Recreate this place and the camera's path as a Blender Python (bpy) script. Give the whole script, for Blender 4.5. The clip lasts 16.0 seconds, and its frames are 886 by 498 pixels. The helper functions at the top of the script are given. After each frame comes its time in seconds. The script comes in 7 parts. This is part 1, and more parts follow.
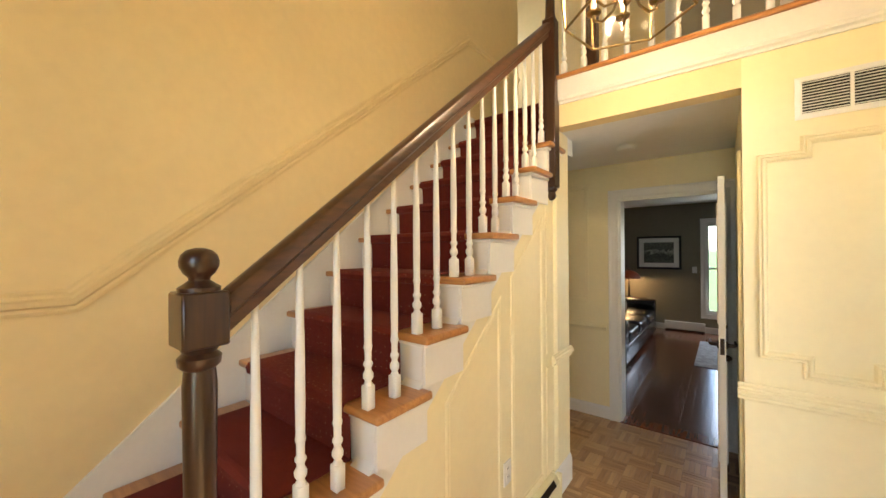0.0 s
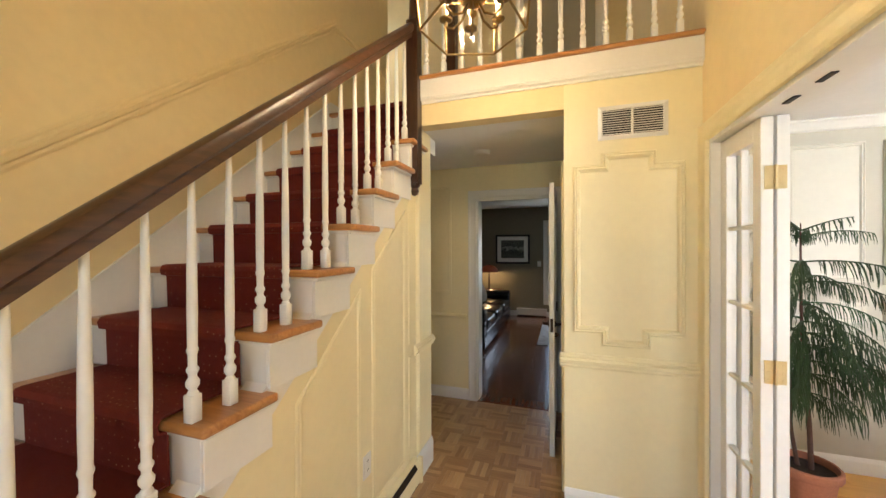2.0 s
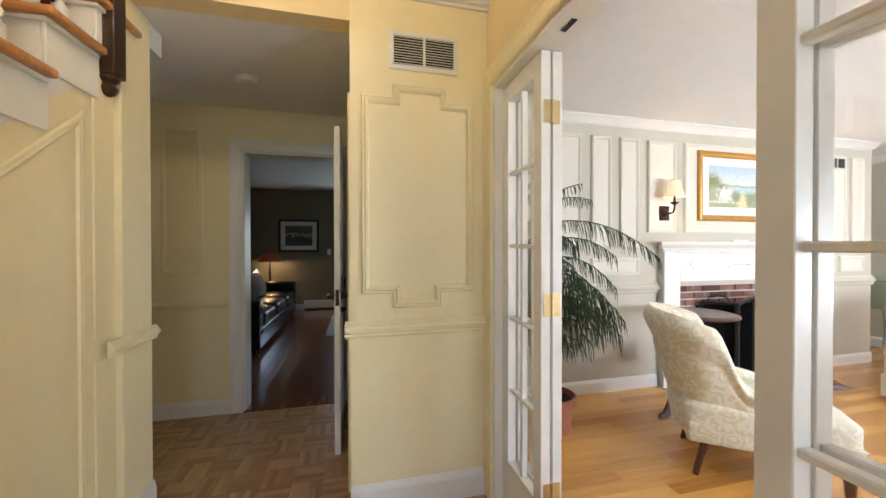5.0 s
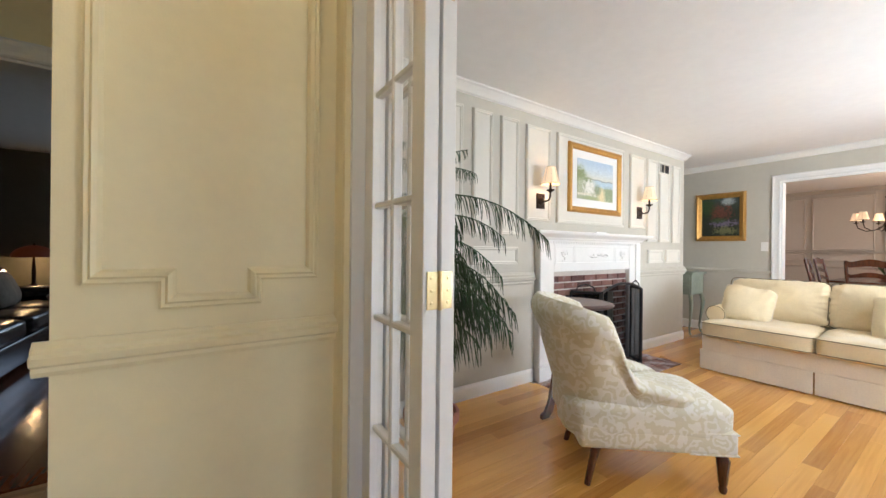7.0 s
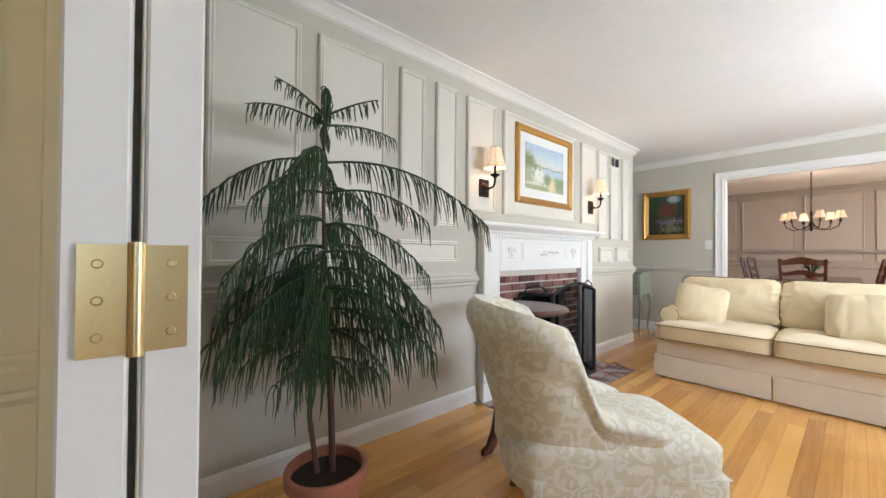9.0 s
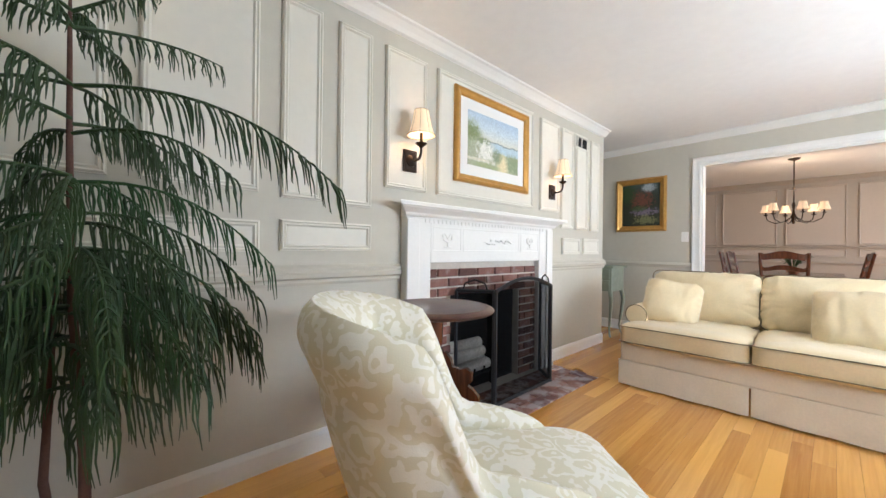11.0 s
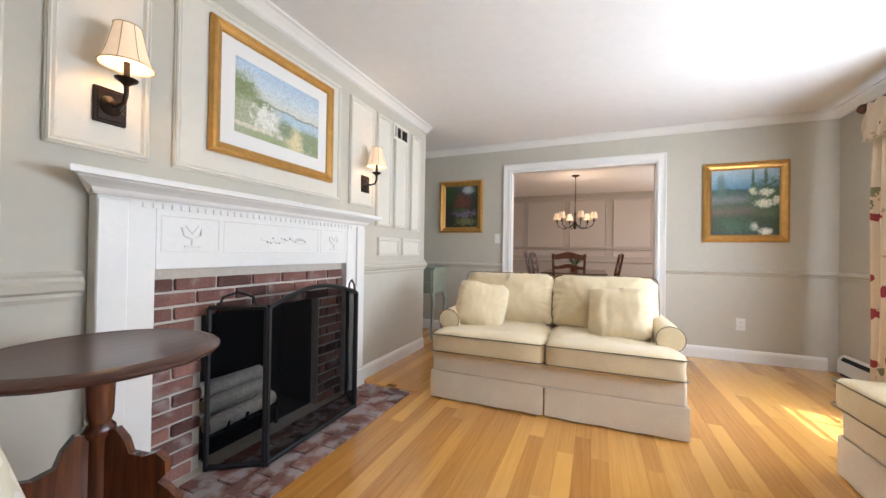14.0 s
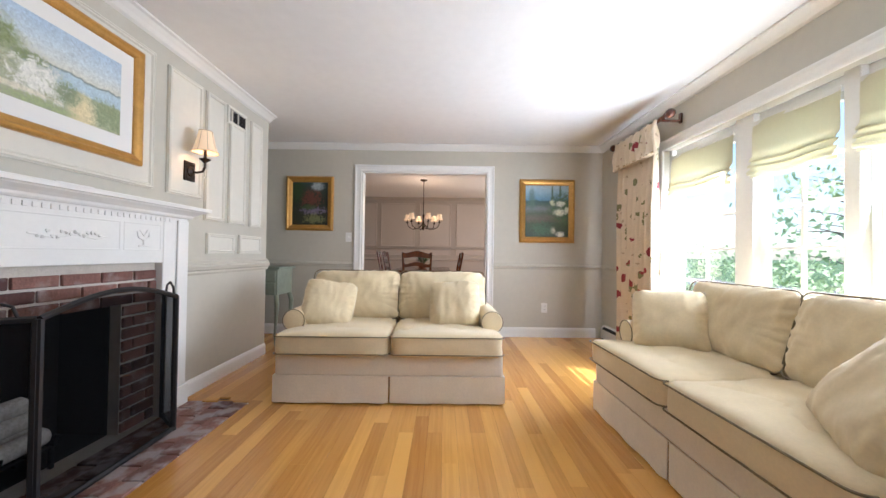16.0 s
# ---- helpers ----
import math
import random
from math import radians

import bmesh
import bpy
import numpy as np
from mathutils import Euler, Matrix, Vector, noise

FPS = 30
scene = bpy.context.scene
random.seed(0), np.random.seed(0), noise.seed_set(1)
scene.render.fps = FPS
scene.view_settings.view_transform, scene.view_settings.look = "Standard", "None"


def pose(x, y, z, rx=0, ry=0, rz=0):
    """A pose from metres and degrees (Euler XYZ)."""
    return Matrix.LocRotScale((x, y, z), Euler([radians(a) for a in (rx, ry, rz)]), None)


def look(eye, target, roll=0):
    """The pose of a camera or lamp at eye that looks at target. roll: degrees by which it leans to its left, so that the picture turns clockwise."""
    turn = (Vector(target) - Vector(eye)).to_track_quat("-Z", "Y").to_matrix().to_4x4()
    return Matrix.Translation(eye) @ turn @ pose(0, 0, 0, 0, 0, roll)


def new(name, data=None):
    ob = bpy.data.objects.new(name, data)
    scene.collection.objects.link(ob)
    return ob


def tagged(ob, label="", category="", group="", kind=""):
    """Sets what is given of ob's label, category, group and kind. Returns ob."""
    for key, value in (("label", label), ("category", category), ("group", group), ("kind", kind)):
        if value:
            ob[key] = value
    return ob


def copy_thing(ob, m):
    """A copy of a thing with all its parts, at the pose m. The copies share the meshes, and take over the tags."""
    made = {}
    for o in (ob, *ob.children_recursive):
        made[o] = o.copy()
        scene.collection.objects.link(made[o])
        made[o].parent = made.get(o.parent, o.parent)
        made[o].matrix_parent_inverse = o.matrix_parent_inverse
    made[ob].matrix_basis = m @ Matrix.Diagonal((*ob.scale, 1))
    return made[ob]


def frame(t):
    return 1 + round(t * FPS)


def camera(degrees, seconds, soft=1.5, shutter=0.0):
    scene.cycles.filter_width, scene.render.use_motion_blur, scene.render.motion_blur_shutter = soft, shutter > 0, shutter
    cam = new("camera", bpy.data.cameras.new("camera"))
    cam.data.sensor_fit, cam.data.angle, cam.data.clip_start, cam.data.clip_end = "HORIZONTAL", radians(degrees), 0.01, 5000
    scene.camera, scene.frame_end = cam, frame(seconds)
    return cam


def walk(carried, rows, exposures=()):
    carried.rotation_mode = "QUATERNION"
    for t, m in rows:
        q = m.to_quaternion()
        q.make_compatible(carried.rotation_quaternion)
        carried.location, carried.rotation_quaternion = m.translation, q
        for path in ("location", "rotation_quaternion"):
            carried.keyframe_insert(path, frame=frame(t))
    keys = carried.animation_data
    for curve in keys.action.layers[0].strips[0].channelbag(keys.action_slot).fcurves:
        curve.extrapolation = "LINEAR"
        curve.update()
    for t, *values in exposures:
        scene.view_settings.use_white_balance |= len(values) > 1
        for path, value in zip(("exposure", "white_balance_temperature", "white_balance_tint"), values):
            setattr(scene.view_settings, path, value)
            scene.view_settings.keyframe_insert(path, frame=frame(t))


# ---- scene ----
cam = camera(102.1, 16.0)
PATH = [
    (0, (1.53, -0.001, 1.588), (0.296, 1.573, 1.595), -0.4),
    (0.5, (1.556, 0.006, 1.596), (0.475, 1.689, 1.602), -0.4),
    (1, (1.577, 0.014, 1.592), (0.642, 1.783, 1.592), -0.3),
    (1.2, (1.585, 0.021, 1.587), (0.707, 1.818, 1.589), -0.1),
    (1.5, (1.59, 0.023, 1.582), (0.802, 1.861, 1.578), -0.2),
    (2, (1.599, 0.039, 1.561), (0.963, 1.935, 1.551), -0.2),
    (2.5, (1.622, 0.085, 1.518), (1.149, 2.028, 1.503), -0.2),
    (3, (1.655, 0.177, 1.457), (1.349, 2.153, 1.441), -0.1),
    (3.5, (1.657, 0.233, 1.416), (1.523, 2.228, 1.399), -0.0),
    (4, (1.619, 0.305, 1.376), (1.684, 2.304, 1.355), 0.0),
    (4.2, (1.612, 0.343, 1.359), (1.765, 2.337, 1.338), -0.0),
    (6.3, (1.767, 0.848, 1.202), (2.699, 2.617, 1.196), 0.5),
    (6.5, (1.803, 0.915, 1.186), (2.803, 2.647, 1.182), 0.7),
    (7, (1.911, 1.052, 1.165), (3.017, 2.719, 1.164), 0.6),
    (7.5, (2.008, 1.165, 1.15), (3.178, 2.787, 1.148), 0.7),
    (8, (2.103, 1.263, 1.139), (3.333, 2.84, 1.139), 0.6),
    (8.2, (2.152, 1.292, 1.131), (3.402, 2.853, 1.142), 0.5),
    (10.5, (2.891, 1.461, 1.064), (4.245, 2.933, 1.074), 0.6),
    (11, (3.051, 1.456, 1.053), (4.405, 2.928, 1.055), 0.7),
    (11.5, (3.209, 1.46, 1.053), (4.563, 2.932, 1.06), 0.7),
    (12, (3.351, 1.483, 1.048), (4.731, 2.93, 1.057), 0.7),
    (12.5, (3.501, 1.505, 1.05), (4.97, 2.862, 1.06), 0.7),
    (13, (3.589, 1.517, 1.067), (5.183, 2.725, 1.076), 0.8),
    (13.5, (3.631, 1.524, 1.066), (5.364, 2.523, 1.075), 0.9),
    (14, (3.642, 1.508, 1.059), (5.483, 2.291, 1.075), 0.9),
    (14.5, (3.635, 1.5, 1.05), (5.554, 2.064, 1.071), 0.9),
    (15, (3.614, 1.473, 1.05), (5.581, 1.837, 1.072), 0.9),
    (15.5, (3.591, 1.452, 1.048), (5.582, 1.633, 1.073), 0.9),
    (16, (3.563, 1.435, 1.044), (5.563, 1.443, 1.071), 0.8),
]
EXPOSURES = [(0.0, 2.5, 6400, 10), (1.0, 2.33, 6400, 10), (2.0, 2.2, 6200, 10), (3.0, 2.12, 6000, 10), (4.2, 1.95, 5850, 10), (6.3, 1.58, 5700, 10), (8.2, 1.4, 5600, 9), (10.3, 1.45, 5500, 9), (12.0, 1.25, 5600, 9), (13.0, 1.15, 5600, 10), (14.5, 1.2, 5600, 12), (16.0, 1.0, 5550, 13)]
walk(cam, [(t, look(eye, target, roll)) for t, eye, target, roll in PATH], EXPOSURES)

# ---- light ----
world = bpy.data.worlds.new("sky")
scene.world = world
world.use_nodes = True
wn = world.node_tree.nodes
sky = wn.new("ShaderNodeTexSky")
sky.sky_type = "NISHITA"
sky.sun_disc = False
sky.sun_elevation = radians(56)
sky.sun_rotation = radians(197)
world.node_tree.links.new(sky.outputs[0], wn["Background"].inputs[0])
wn["Background"].inputs[1].default_value = 0.15


def lamp(name, kind, m, power, color=(1, 1, 1), size=0.1, size_y=None, angle=0.5):
    data = bpy.data.lights.new(name, kind)
    data.energy, data.color = power, color
    if kind == "SUN":
        data.angle = radians(angle)
    elif kind == "AREA":
        data.shape, data.size, data.size_y = "RECTANGLE", size, size_y or size
    else:
        data.shadow_soft_size = size
    ob = new(name, data)
    ob.matrix_world = m
    return ob


lamp("sun", "SUN", look((4.65, -6, 9), (6.45, -6 + 6.0, 0.1)), 4.6, (1, 0.95, 0.86))
DAY = (0.95, 0.97, 1.0)
# area lamps for the sky's light, first in the living room window opening
lamp("daylight_fill", "AREA", look((5.2, -0.655, 1.22), (5.2, 2.2, 1.9)), 36, DAY, 1.6, 0.9)
lamp("daylight_fill", "AREA", look((6.45, -0.68, 1.22), (7.9, 1.6, 1.75)), 26, DAY, 0.6, 0.9)
# fill added at openings out of view: foyer, hall and dining room
lamp("daylight_fill", "AREA", look((1.7, -1.18, 1.7), (1.5, 2.5, 1.2)), 2, DAY, 0.75, 1.9)
lamp("daylight_fill", "AREA", look((-1.22, 3.07, 1.45), (1.0, 3.1, 1.5)), 95, (1, 0.96, 0.88), 0.8, 1.2)
lamp("daylight_fill", "AREA", look((10.3, -0.85, 1.5), (10.3, 2, 1.6)), 20, (1, 0.9, 0.82), 1.6, 1.2)
# at the far room's own window
lamp("daylight_fill", "AREA", look((1.85, 8.2, 1.2), (1.5, 5.5, 0.6)), 4, DAY, 0.9, 1.5)
# fill added upstairs, where no window is built
lamp("daylight_fill", "AREA", look((-1.2, 4.25, 4.0), (0.6, 3.4, 3.4)), 4, DAY, 0.8, 1.2)

# ---- materials ----


def material(name, color, rough=0.5, metal=0.0, vary=0.06, scale=6.0, bump=0.0, bump_scale=60.0, coat=0.0, spec=0.5, sheen=0.0):
    """A base colour with variation at two scales, and a fine relief."""
    m = bpy.data.materials.new(name)
    m.use_nodes = True
    nt = m.node_tree
    b = nt.nodes["Principled BSDF"]
    b.inputs["Roughness"].default_value, b.inputs["Metallic"].default_value = rough, metal
    b.inputs["Coat Weight"].default_value, b.inputs["Specular IOR Level"].default_value = coat, spec
    b.inputs["Sheen Weight"].default_value = sheen
    tc = nt.nodes.new("ShaderNodeTexCoord")
    n1, n2 = nt.nodes.new("ShaderNodeTexNoise"), nt.nodes.new("ShaderNodeTexNoise")
    n1.inputs["Scale"].default_value, n2.inputs["Scale"].default_value = scale, scale * 9
    n1.inputs["Detail"].default_value = 4
    for n in (n1, n2):
        nt.links.new(tc.outputs["Object"], n.inputs["Vector"])
    add = nt.nodes.new("ShaderNodeMath")
    add.operation = "ADD"
    nt.links.new(n1.outputs[0], add.inputs[0])
    nt.links.new(n2.outputs[0], add.inputs[1])
    rng = nt.nodes.new("ShaderNodeMapRange")
    rng.inputs["From Min"].default_value, rng.inputs["From Max"].default_value = 0.6, 1.4
    rng.inputs["To Min"].default_value, rng.inputs["To Max"].default_value = 1 - vary, 1 + vary
    nt.links.new(add.outputs[0], rng.inputs[0])
    mul = nt.nodes.new("ShaderNodeVectorMath")
    mul.operation = "SCALE"
    mul.inputs[0].default_value = color
    nt.links.new(rng.outputs[0], mul.inputs["Scale"])
    nt.links.new(mul.outputs[0], b.inputs["Base Color"])
    if bump:
        n3, bp = nt.nodes.new("ShaderNodeTexNoise"), nt.nodes.new("ShaderNodeBump")
        n3.inputs["Scale"].default_value = bump_scale
        n3.inputs["Detail"].default_value = 3
        nt.links.new(tc.outputs["Object"], n3.inputs["Vector"])
        bp.inputs["Strength"].default_value, bp.inputs["Distance"].default_value = bump, 0.004
        nt.links.new(n3.outputs[0], bp.inputs["Height"])
        nt.links.new(bp.outputs[0], b.inputs["Normal"])
    return m


def wood(name, dark, light, axis=1, rough=0.3, coat=0.2, grain=14.0, by_object=0.25, wide=90.0, contrast=1.0):
    """Wood with grain stretched along an axis; each plank a little lighter or darker."""
    m = bpy.data.materials.new(name)
    m.use_nodes = True
    nt = m.node_tree
    b = nt.nodes["Principled BSDF"]
    b.inputs["Roughness"].default_value, b.inputs["Coat Weight"].default_value = rough, coat
    b.inputs["Coat Roughness"].default_value = 0.18
    tc, mp = nt.nodes.new("ShaderNodeTexCoord"), nt.nodes.new("ShaderNodeMapping")
    sc = [wide, wide, wide]
    sc[axis] = wide / grain
    mp.inputs["Scale"].default_value = sc
    info, wn3 = nt.nodes.new("ShaderNodeObjectInfo"), nt.nodes.new("ShaderNodeVectorMath")
    geo = nt.nodes.new("ShaderNodeNewGeometry")
    rnd = nt.nodes.new("ShaderNodeMath")
    rnd.operation = "ADD"
    nt.links.new(info.outputs["Random"], rnd.inputs[0])
    nt.links.new(geo.outputs["Random Per Island"], rnd.inputs[1])
    fr = nt.nodes.new("ShaderNodeMath")
    fr.operation = "FRACT"
    nt.links.new(rnd.outputs[0], fr.inputs[0])
    wn3.operation = "MULTIPLY_ADD"
    nt.links.new(fr.outputs[0], wn3.inputs[0])
    wn3.inputs[1].default_value = (37, 53, 71)
    nt.links.new(tc.outputs["Object"], mp.inputs["Vector"])
    nt.links.new(mp.outputs[0], wn3.inputs[2])
    n1 = nt.nodes.new("ShaderNodeTexNoise")
    n1.inputs["Scale"].default_value, n1.inputs["Detail"].default_value, n1.inputs["Distortion"].default_value = 1.0, 5, 0.6
    nt.links.new(wn3.outputs[0], n1.inputs["Vector"])
    mix = nt.nodes.new("ShaderNodeMath")
    mix.operation = "MULTIPLY_ADD"
    mix.inputs[1].default_value = by_object
    nt.links.new(fr.outputs[0], mix.inputs[0])
    soften = nt.nodes.new("ShaderNodeMath")
    soften.operation, soften.inputs[1].default_value, soften.inputs[2].default_value = "MULTIPLY_ADD", contrast, 0.5 - 0.5 * contrast
    nt.links.new(n1.outputs[0], soften.inputs[0])
    nt.links.new(soften.outputs[0], mix.inputs[2])
    ramp = nt.nodes.new("ShaderNodeValToRGB")
    e = ramp.color_ramp.elements
    e[0].position, e[1].position = 0.5 - 0.18 * contrast - 0.02, 0.5 + 0.18 * contrast + by_object
    e[0].color, e[1].color = (*dark, 1), (*light, 1)
    nt.links.new(mix.outputs[0], ramp.inputs[0])
    nt.links.new(ramp.outputs[0], b.inputs["Base Color"])
    bp = nt.nodes.new("ShaderNodeBump")
    bp.inputs["Strength"].default_value, bp.inputs["Distance"].default_value = 0.06, 0.002
    nt.links.new(n1.outputs[0], bp.inputs["Height"])
    nt.links.new(bp.outputs[0], b.inputs["Normal"])
    return m


def glow(name, color, strength, base=(0.9, 0.8, 0.6)):
    m = material(name, base, 0.6)
    b = m.node_tree.nodes["Principled BSDF"]
    b.inputs["Emission Color"].default_value = (*color, 1)
    b.inputs["Emission Strength"].default_value = strength
    return m


def glass_material(name, rough=0.0):
    m = bpy.data.materials.new(name)
    m.use_nodes = True
    nt = m.node_tree
    for n in list(nt.nodes):
        if n.type == "BSDF_PRINCIPLED":
            nt.nodes.remove(n)
    out = [n for n in nt.nodes if n.type == "OUTPUT_MATERIAL"][0]
    clear, gloss = nt.nodes.new("ShaderNodeBsdfTransparent"), nt.nodes.new("ShaderNodeBsdfGlossy")
    mix, face, powr, sca = (nt.nodes.new(k) for k in ("ShaderNodeMixShader", "ShaderNodeLayerWeight", "ShaderNodeMath", "ShaderNodeMath"))
    gloss.inputs["Roughness"].default_value = rough
    face.inputs["Blend"].default_value = 0.5
    powr.operation, powr.inputs[1].default_value = "POWER", 4.0
    sca.operation, sca.inputs[1].default_value, sca.inputs[2].default_value = "MULTIPLY_ADD", 0.55, 0.025
    nt.links.new(face.outputs["Facing"], powr.inputs[0])
    nt.links.new(powr.outputs[0], sca.inputs[0])
    nt.links.new(sca.outputs[0], mix.inputs[0])
    nt.links.new(clear.outputs[0], mix.inputs[1])
    nt.links.new(gloss.outputs[0], mix.inputs[2])
    nt.links.new(mix.outputs[0], out.inputs["Surface"])
    return m


# yellow and cream put warm lantern light and paler daylight into the foyer paint
YELLOW = material("yellow foyer tone", (0.80, 0.65, 0.36), 0.6, vary=0.04, scale=2.0, bump=0.12, bump_scale=140)
CREAM = material("cream foyer tone", (0.83, 0.74, 0.47), 0.5, vary=0.03, scale=3.0, bump=0.08, bump_scale=160)
WHITE = material("white trim paint", (0.80, 0.79, 0.75), 0.4, vary=0.025, scale=5.0, bump=0.05, bump_scale=120)
GREIGE = material("grey green wall paint", (0.545, 0.515, 0.43), 0.6, vary=0.035, scale=2.0, bump=0.12, bump_scale=140)
PANEL = material("off white panel paint", (0.70, 0.67, 0.58), 0.5, vary=0.03, scale=3.0, bump=0.06, bump_scale=160)
TAUPE = material("taupe wall paint", (0.47, 0.42, 0.36), 0.6, vary=0.04, scale=2.0, bump=0.1, bump_scale=140)
PINKISH = material("pale taupe panel paint", (0.56, 0.50, 0.44), 0.5, vary=0.03, scale=3.0)
OLIVE = material("dark olive wall paint", (0.23, 0.21, 0.15), 0.7, vary=0.05, scale=2.0, bump=0.1, bump_scale=140)
CEIL = material("white ceiling plaster", (0.82, 0.81, 0.79), 0.8, vary=0.03, scale=1.5, bump=0.15, bump_scale=90)
BLUEGREY = material("dim grey beige paint", (0.40, 0.37, 0.29), 0.6, vary=0.04, scale=2.0)
OAK = wood("oak floor boards", (0.45, 0.185, 0.034), (0.82, 0.435, 0.10), 0, 0.20, 0.5, 24, 0.6, 60, 0.45)
PARQUET = wood("parquet fingers", (0.28, 0.14, 0.055), (0.58, 0.36, 0.17), 1, 0.3, 0.3, 10, 0.5, 70, 0.6)
DARKFLOOR = wood("dark floor boards", (0.09, 0.026, 0.011), (0.20, 0.066, 0.026), 1, 0.16, 0.5, 12, 0.3, 50)
DARKFLOOR_X = wood("dark floor boards lengthwise", (0.09, 0.026, 0.011), (0.20, 0.066, 0.026), 0, 0.16, 0.5, 12, 0.3, 50)
TREAD = wood("oak treads", (0.36, 0.15, 0.045), (0.62, 0.30, 0.10), 0, 0.28, 0.4, 12, 0.2, 60)
DARKWOOD = wood("dark stained railing wood", (0.018, 0.008, 0.005), (0.058, 0.024, 0.012), 2, 0.30, 0.25, 14, 0.1, 60)
RAILWOOD = wood("brown handrail wood", (0.032, 0.013, 0.007), (0.10, 0.042, 0.019), 1, 0.36, 0.2, 14, 0.1, 60)
MAHOG = wood("mahogany", (0.045, 0.014, 0.008), (0.15, 0.045, 0.02), 2, 0.22, 0.5, 12, 0.1, 60)
TABLEWOOD = wood("dark table top", (0.045, 0.016, 0.010), (0.11, 0.042, 0.026), 0, 0.34, 0.2, 12, 0.1, 50)
MORTAR = material("grey mortar", (0.58, 0.53, 0.46), 0.9, vary=0.12, scale=20, bump=0.5, bump_scale=90)
BLACK = material("black iron", (0.008, 0.008, 0.009), 0.55, vary=0.15, scale=12, bump=0.15, bump_scale=150)
SOOT = material("sooty brick", (0.014, 0.012, 0.011), 0.9, vary=0.3, scale=9, bump=0.4, bump_scale=50)
BRASS = material("polished brass", (0.68, 0.54, 0.29), 0.34, 1.0, vary=0.06, scale=30)
BRONZE = material("oil rubbed bronze", (0.035, 0.022, 0.015), 0.38, 0.7, vary=0.2, scale=25)
GOLD = material("gilt frame", (0.58, 0.33, 0.09), 0.34, 0.75, vary=0.18, scale=25, bump=0.2, bump_scale=90)
PLASTIC = material("white plastic", (0.78, 0.77, 0.73), 0.35, vary=0.01)
# near-black that paints the shade inside holes, slots and gaps
HOLE_SHADE = material("painted hole shade", (0.02, 0.02, 0.02), 0.8)
GLASS = glass_material("clear window glass")

# ---- mesh helpers ----


def box(lo, hi, bev=0.0, seg=1):
    bm = bmesh.new()
    bmesh.ops.create_cube(bm, size=1)
    for v in bm.verts:
        v.co = Vector([lo[i] + (hi[i] - lo[i]) * (v.co[i] + 0.5) for i in range(3)])
    if bev:
        bmesh.ops.bevel(bm, geom=list(bm.edges), offset=bev, segments=seg, affect="EDGES", profile=0.6)
    return bm


def merge(*bms):
    out = bmesh.new()
    for b in bms:
        tmp = bpy.data.meshes.new("tmp")
        b.to_mesh(tmp)
        out.from_mesh(tmp)
        bpy.data.meshes.remove(tmp)
        b.free()
    return out


def boxes(rows, bev=0.0):
    return merge(*[box(lo, hi, bev) for lo, hi in rows])


def moved(bm, m):
    bmesh.ops.transform(bm, matrix=m, verts=bm.verts)
    return bm


def lathe(profile, seg=24, cx=0.0, cy=0.0):
    """A turned body from (radius, height) pairs, closed at its ends."""
    bm = bmesh.new()
    rings = []
    for r, z in profile:
        rings.append([bm.verts.new((cx + max(r, 0.0004) * math.cos(2 * math.pi * i / seg), cy + max(r, 0.0004) * math.sin(2 * math.pi * i / seg), z)) for i in range(seg)])
    for a, b in zip(rings, rings[1:]):
        for i in range(seg):
            bm.faces.new((a[i], a[(i + 1) % seg], b[(i + 1) % seg], b[i]))
    bm.faces.new(rings[0][::-1])
    bm.faces.new(rings[-1])
    bmesh.ops.recalc_face_normals(bm, faces=bm.faces)
    return bm


def tube(points, radius, seg=8):
    """A round bar along a line of points; radius may be one number or one for each point."""
    pts = [Vector(p) for p in points]
    rad = radius if isinstance(radius, (list, tuple)) else [radius] * len(pts)
    bm = bmesh.new()
    rings = []
    up = Vector((0.31, 0.17, 0.93))
    for i, p in enumerate(pts):
        d = (pts[min(i + 1, len(pts) - 1)] - pts[max(i - 1, 0)]).normalized()
        a = d.cross(up)
        if a.length < 1e-3:
            a = d.cross(Vector((1, 0, 0)))
        a.normalize()
        b = d.cross(a)
        rings.append([bm.verts.new(p + (a * math.cos(2 * math.pi * k / seg) + b * math.sin(2 * math.pi * k / seg)) * rad[i]) for k in range(seg)])
    for a, b in zip(rings, rings[1:]):
        for i in range(seg):
            bm.faces.new((a[i], a[(i + 1) % seg], b[(i + 1) % seg], b[i]))
    bm.faces.new(rings[0][::-1])
    bm.faces.new(rings[-1])
    bmesh.ops.recalc_face_normals(bm, faces=bm.faces)
    return bm


def prism(outline, h, to3d=lambda u, v, w: (u, v, w), base=0.0):
    """A flat outline (u, v) given the depth h."""
    bm = bmesh.new()
    a = [bm.verts.new(to3d(u, v, base)) for u, v in outline]
    b = [bm.verts.new(to3d(u, v, base + h)) for u, v in outline]
    bm.faces.new(a[::-1])
    bm.faces.new(b)
    for i in range(len(a)):
        j = (i + 1) % len(a)
        bm.faces.new((a[i], a[j], b[j], b[i]))
    bmesh.ops.recalc_face_normals(bm, faces=bm.faces)
    return bm


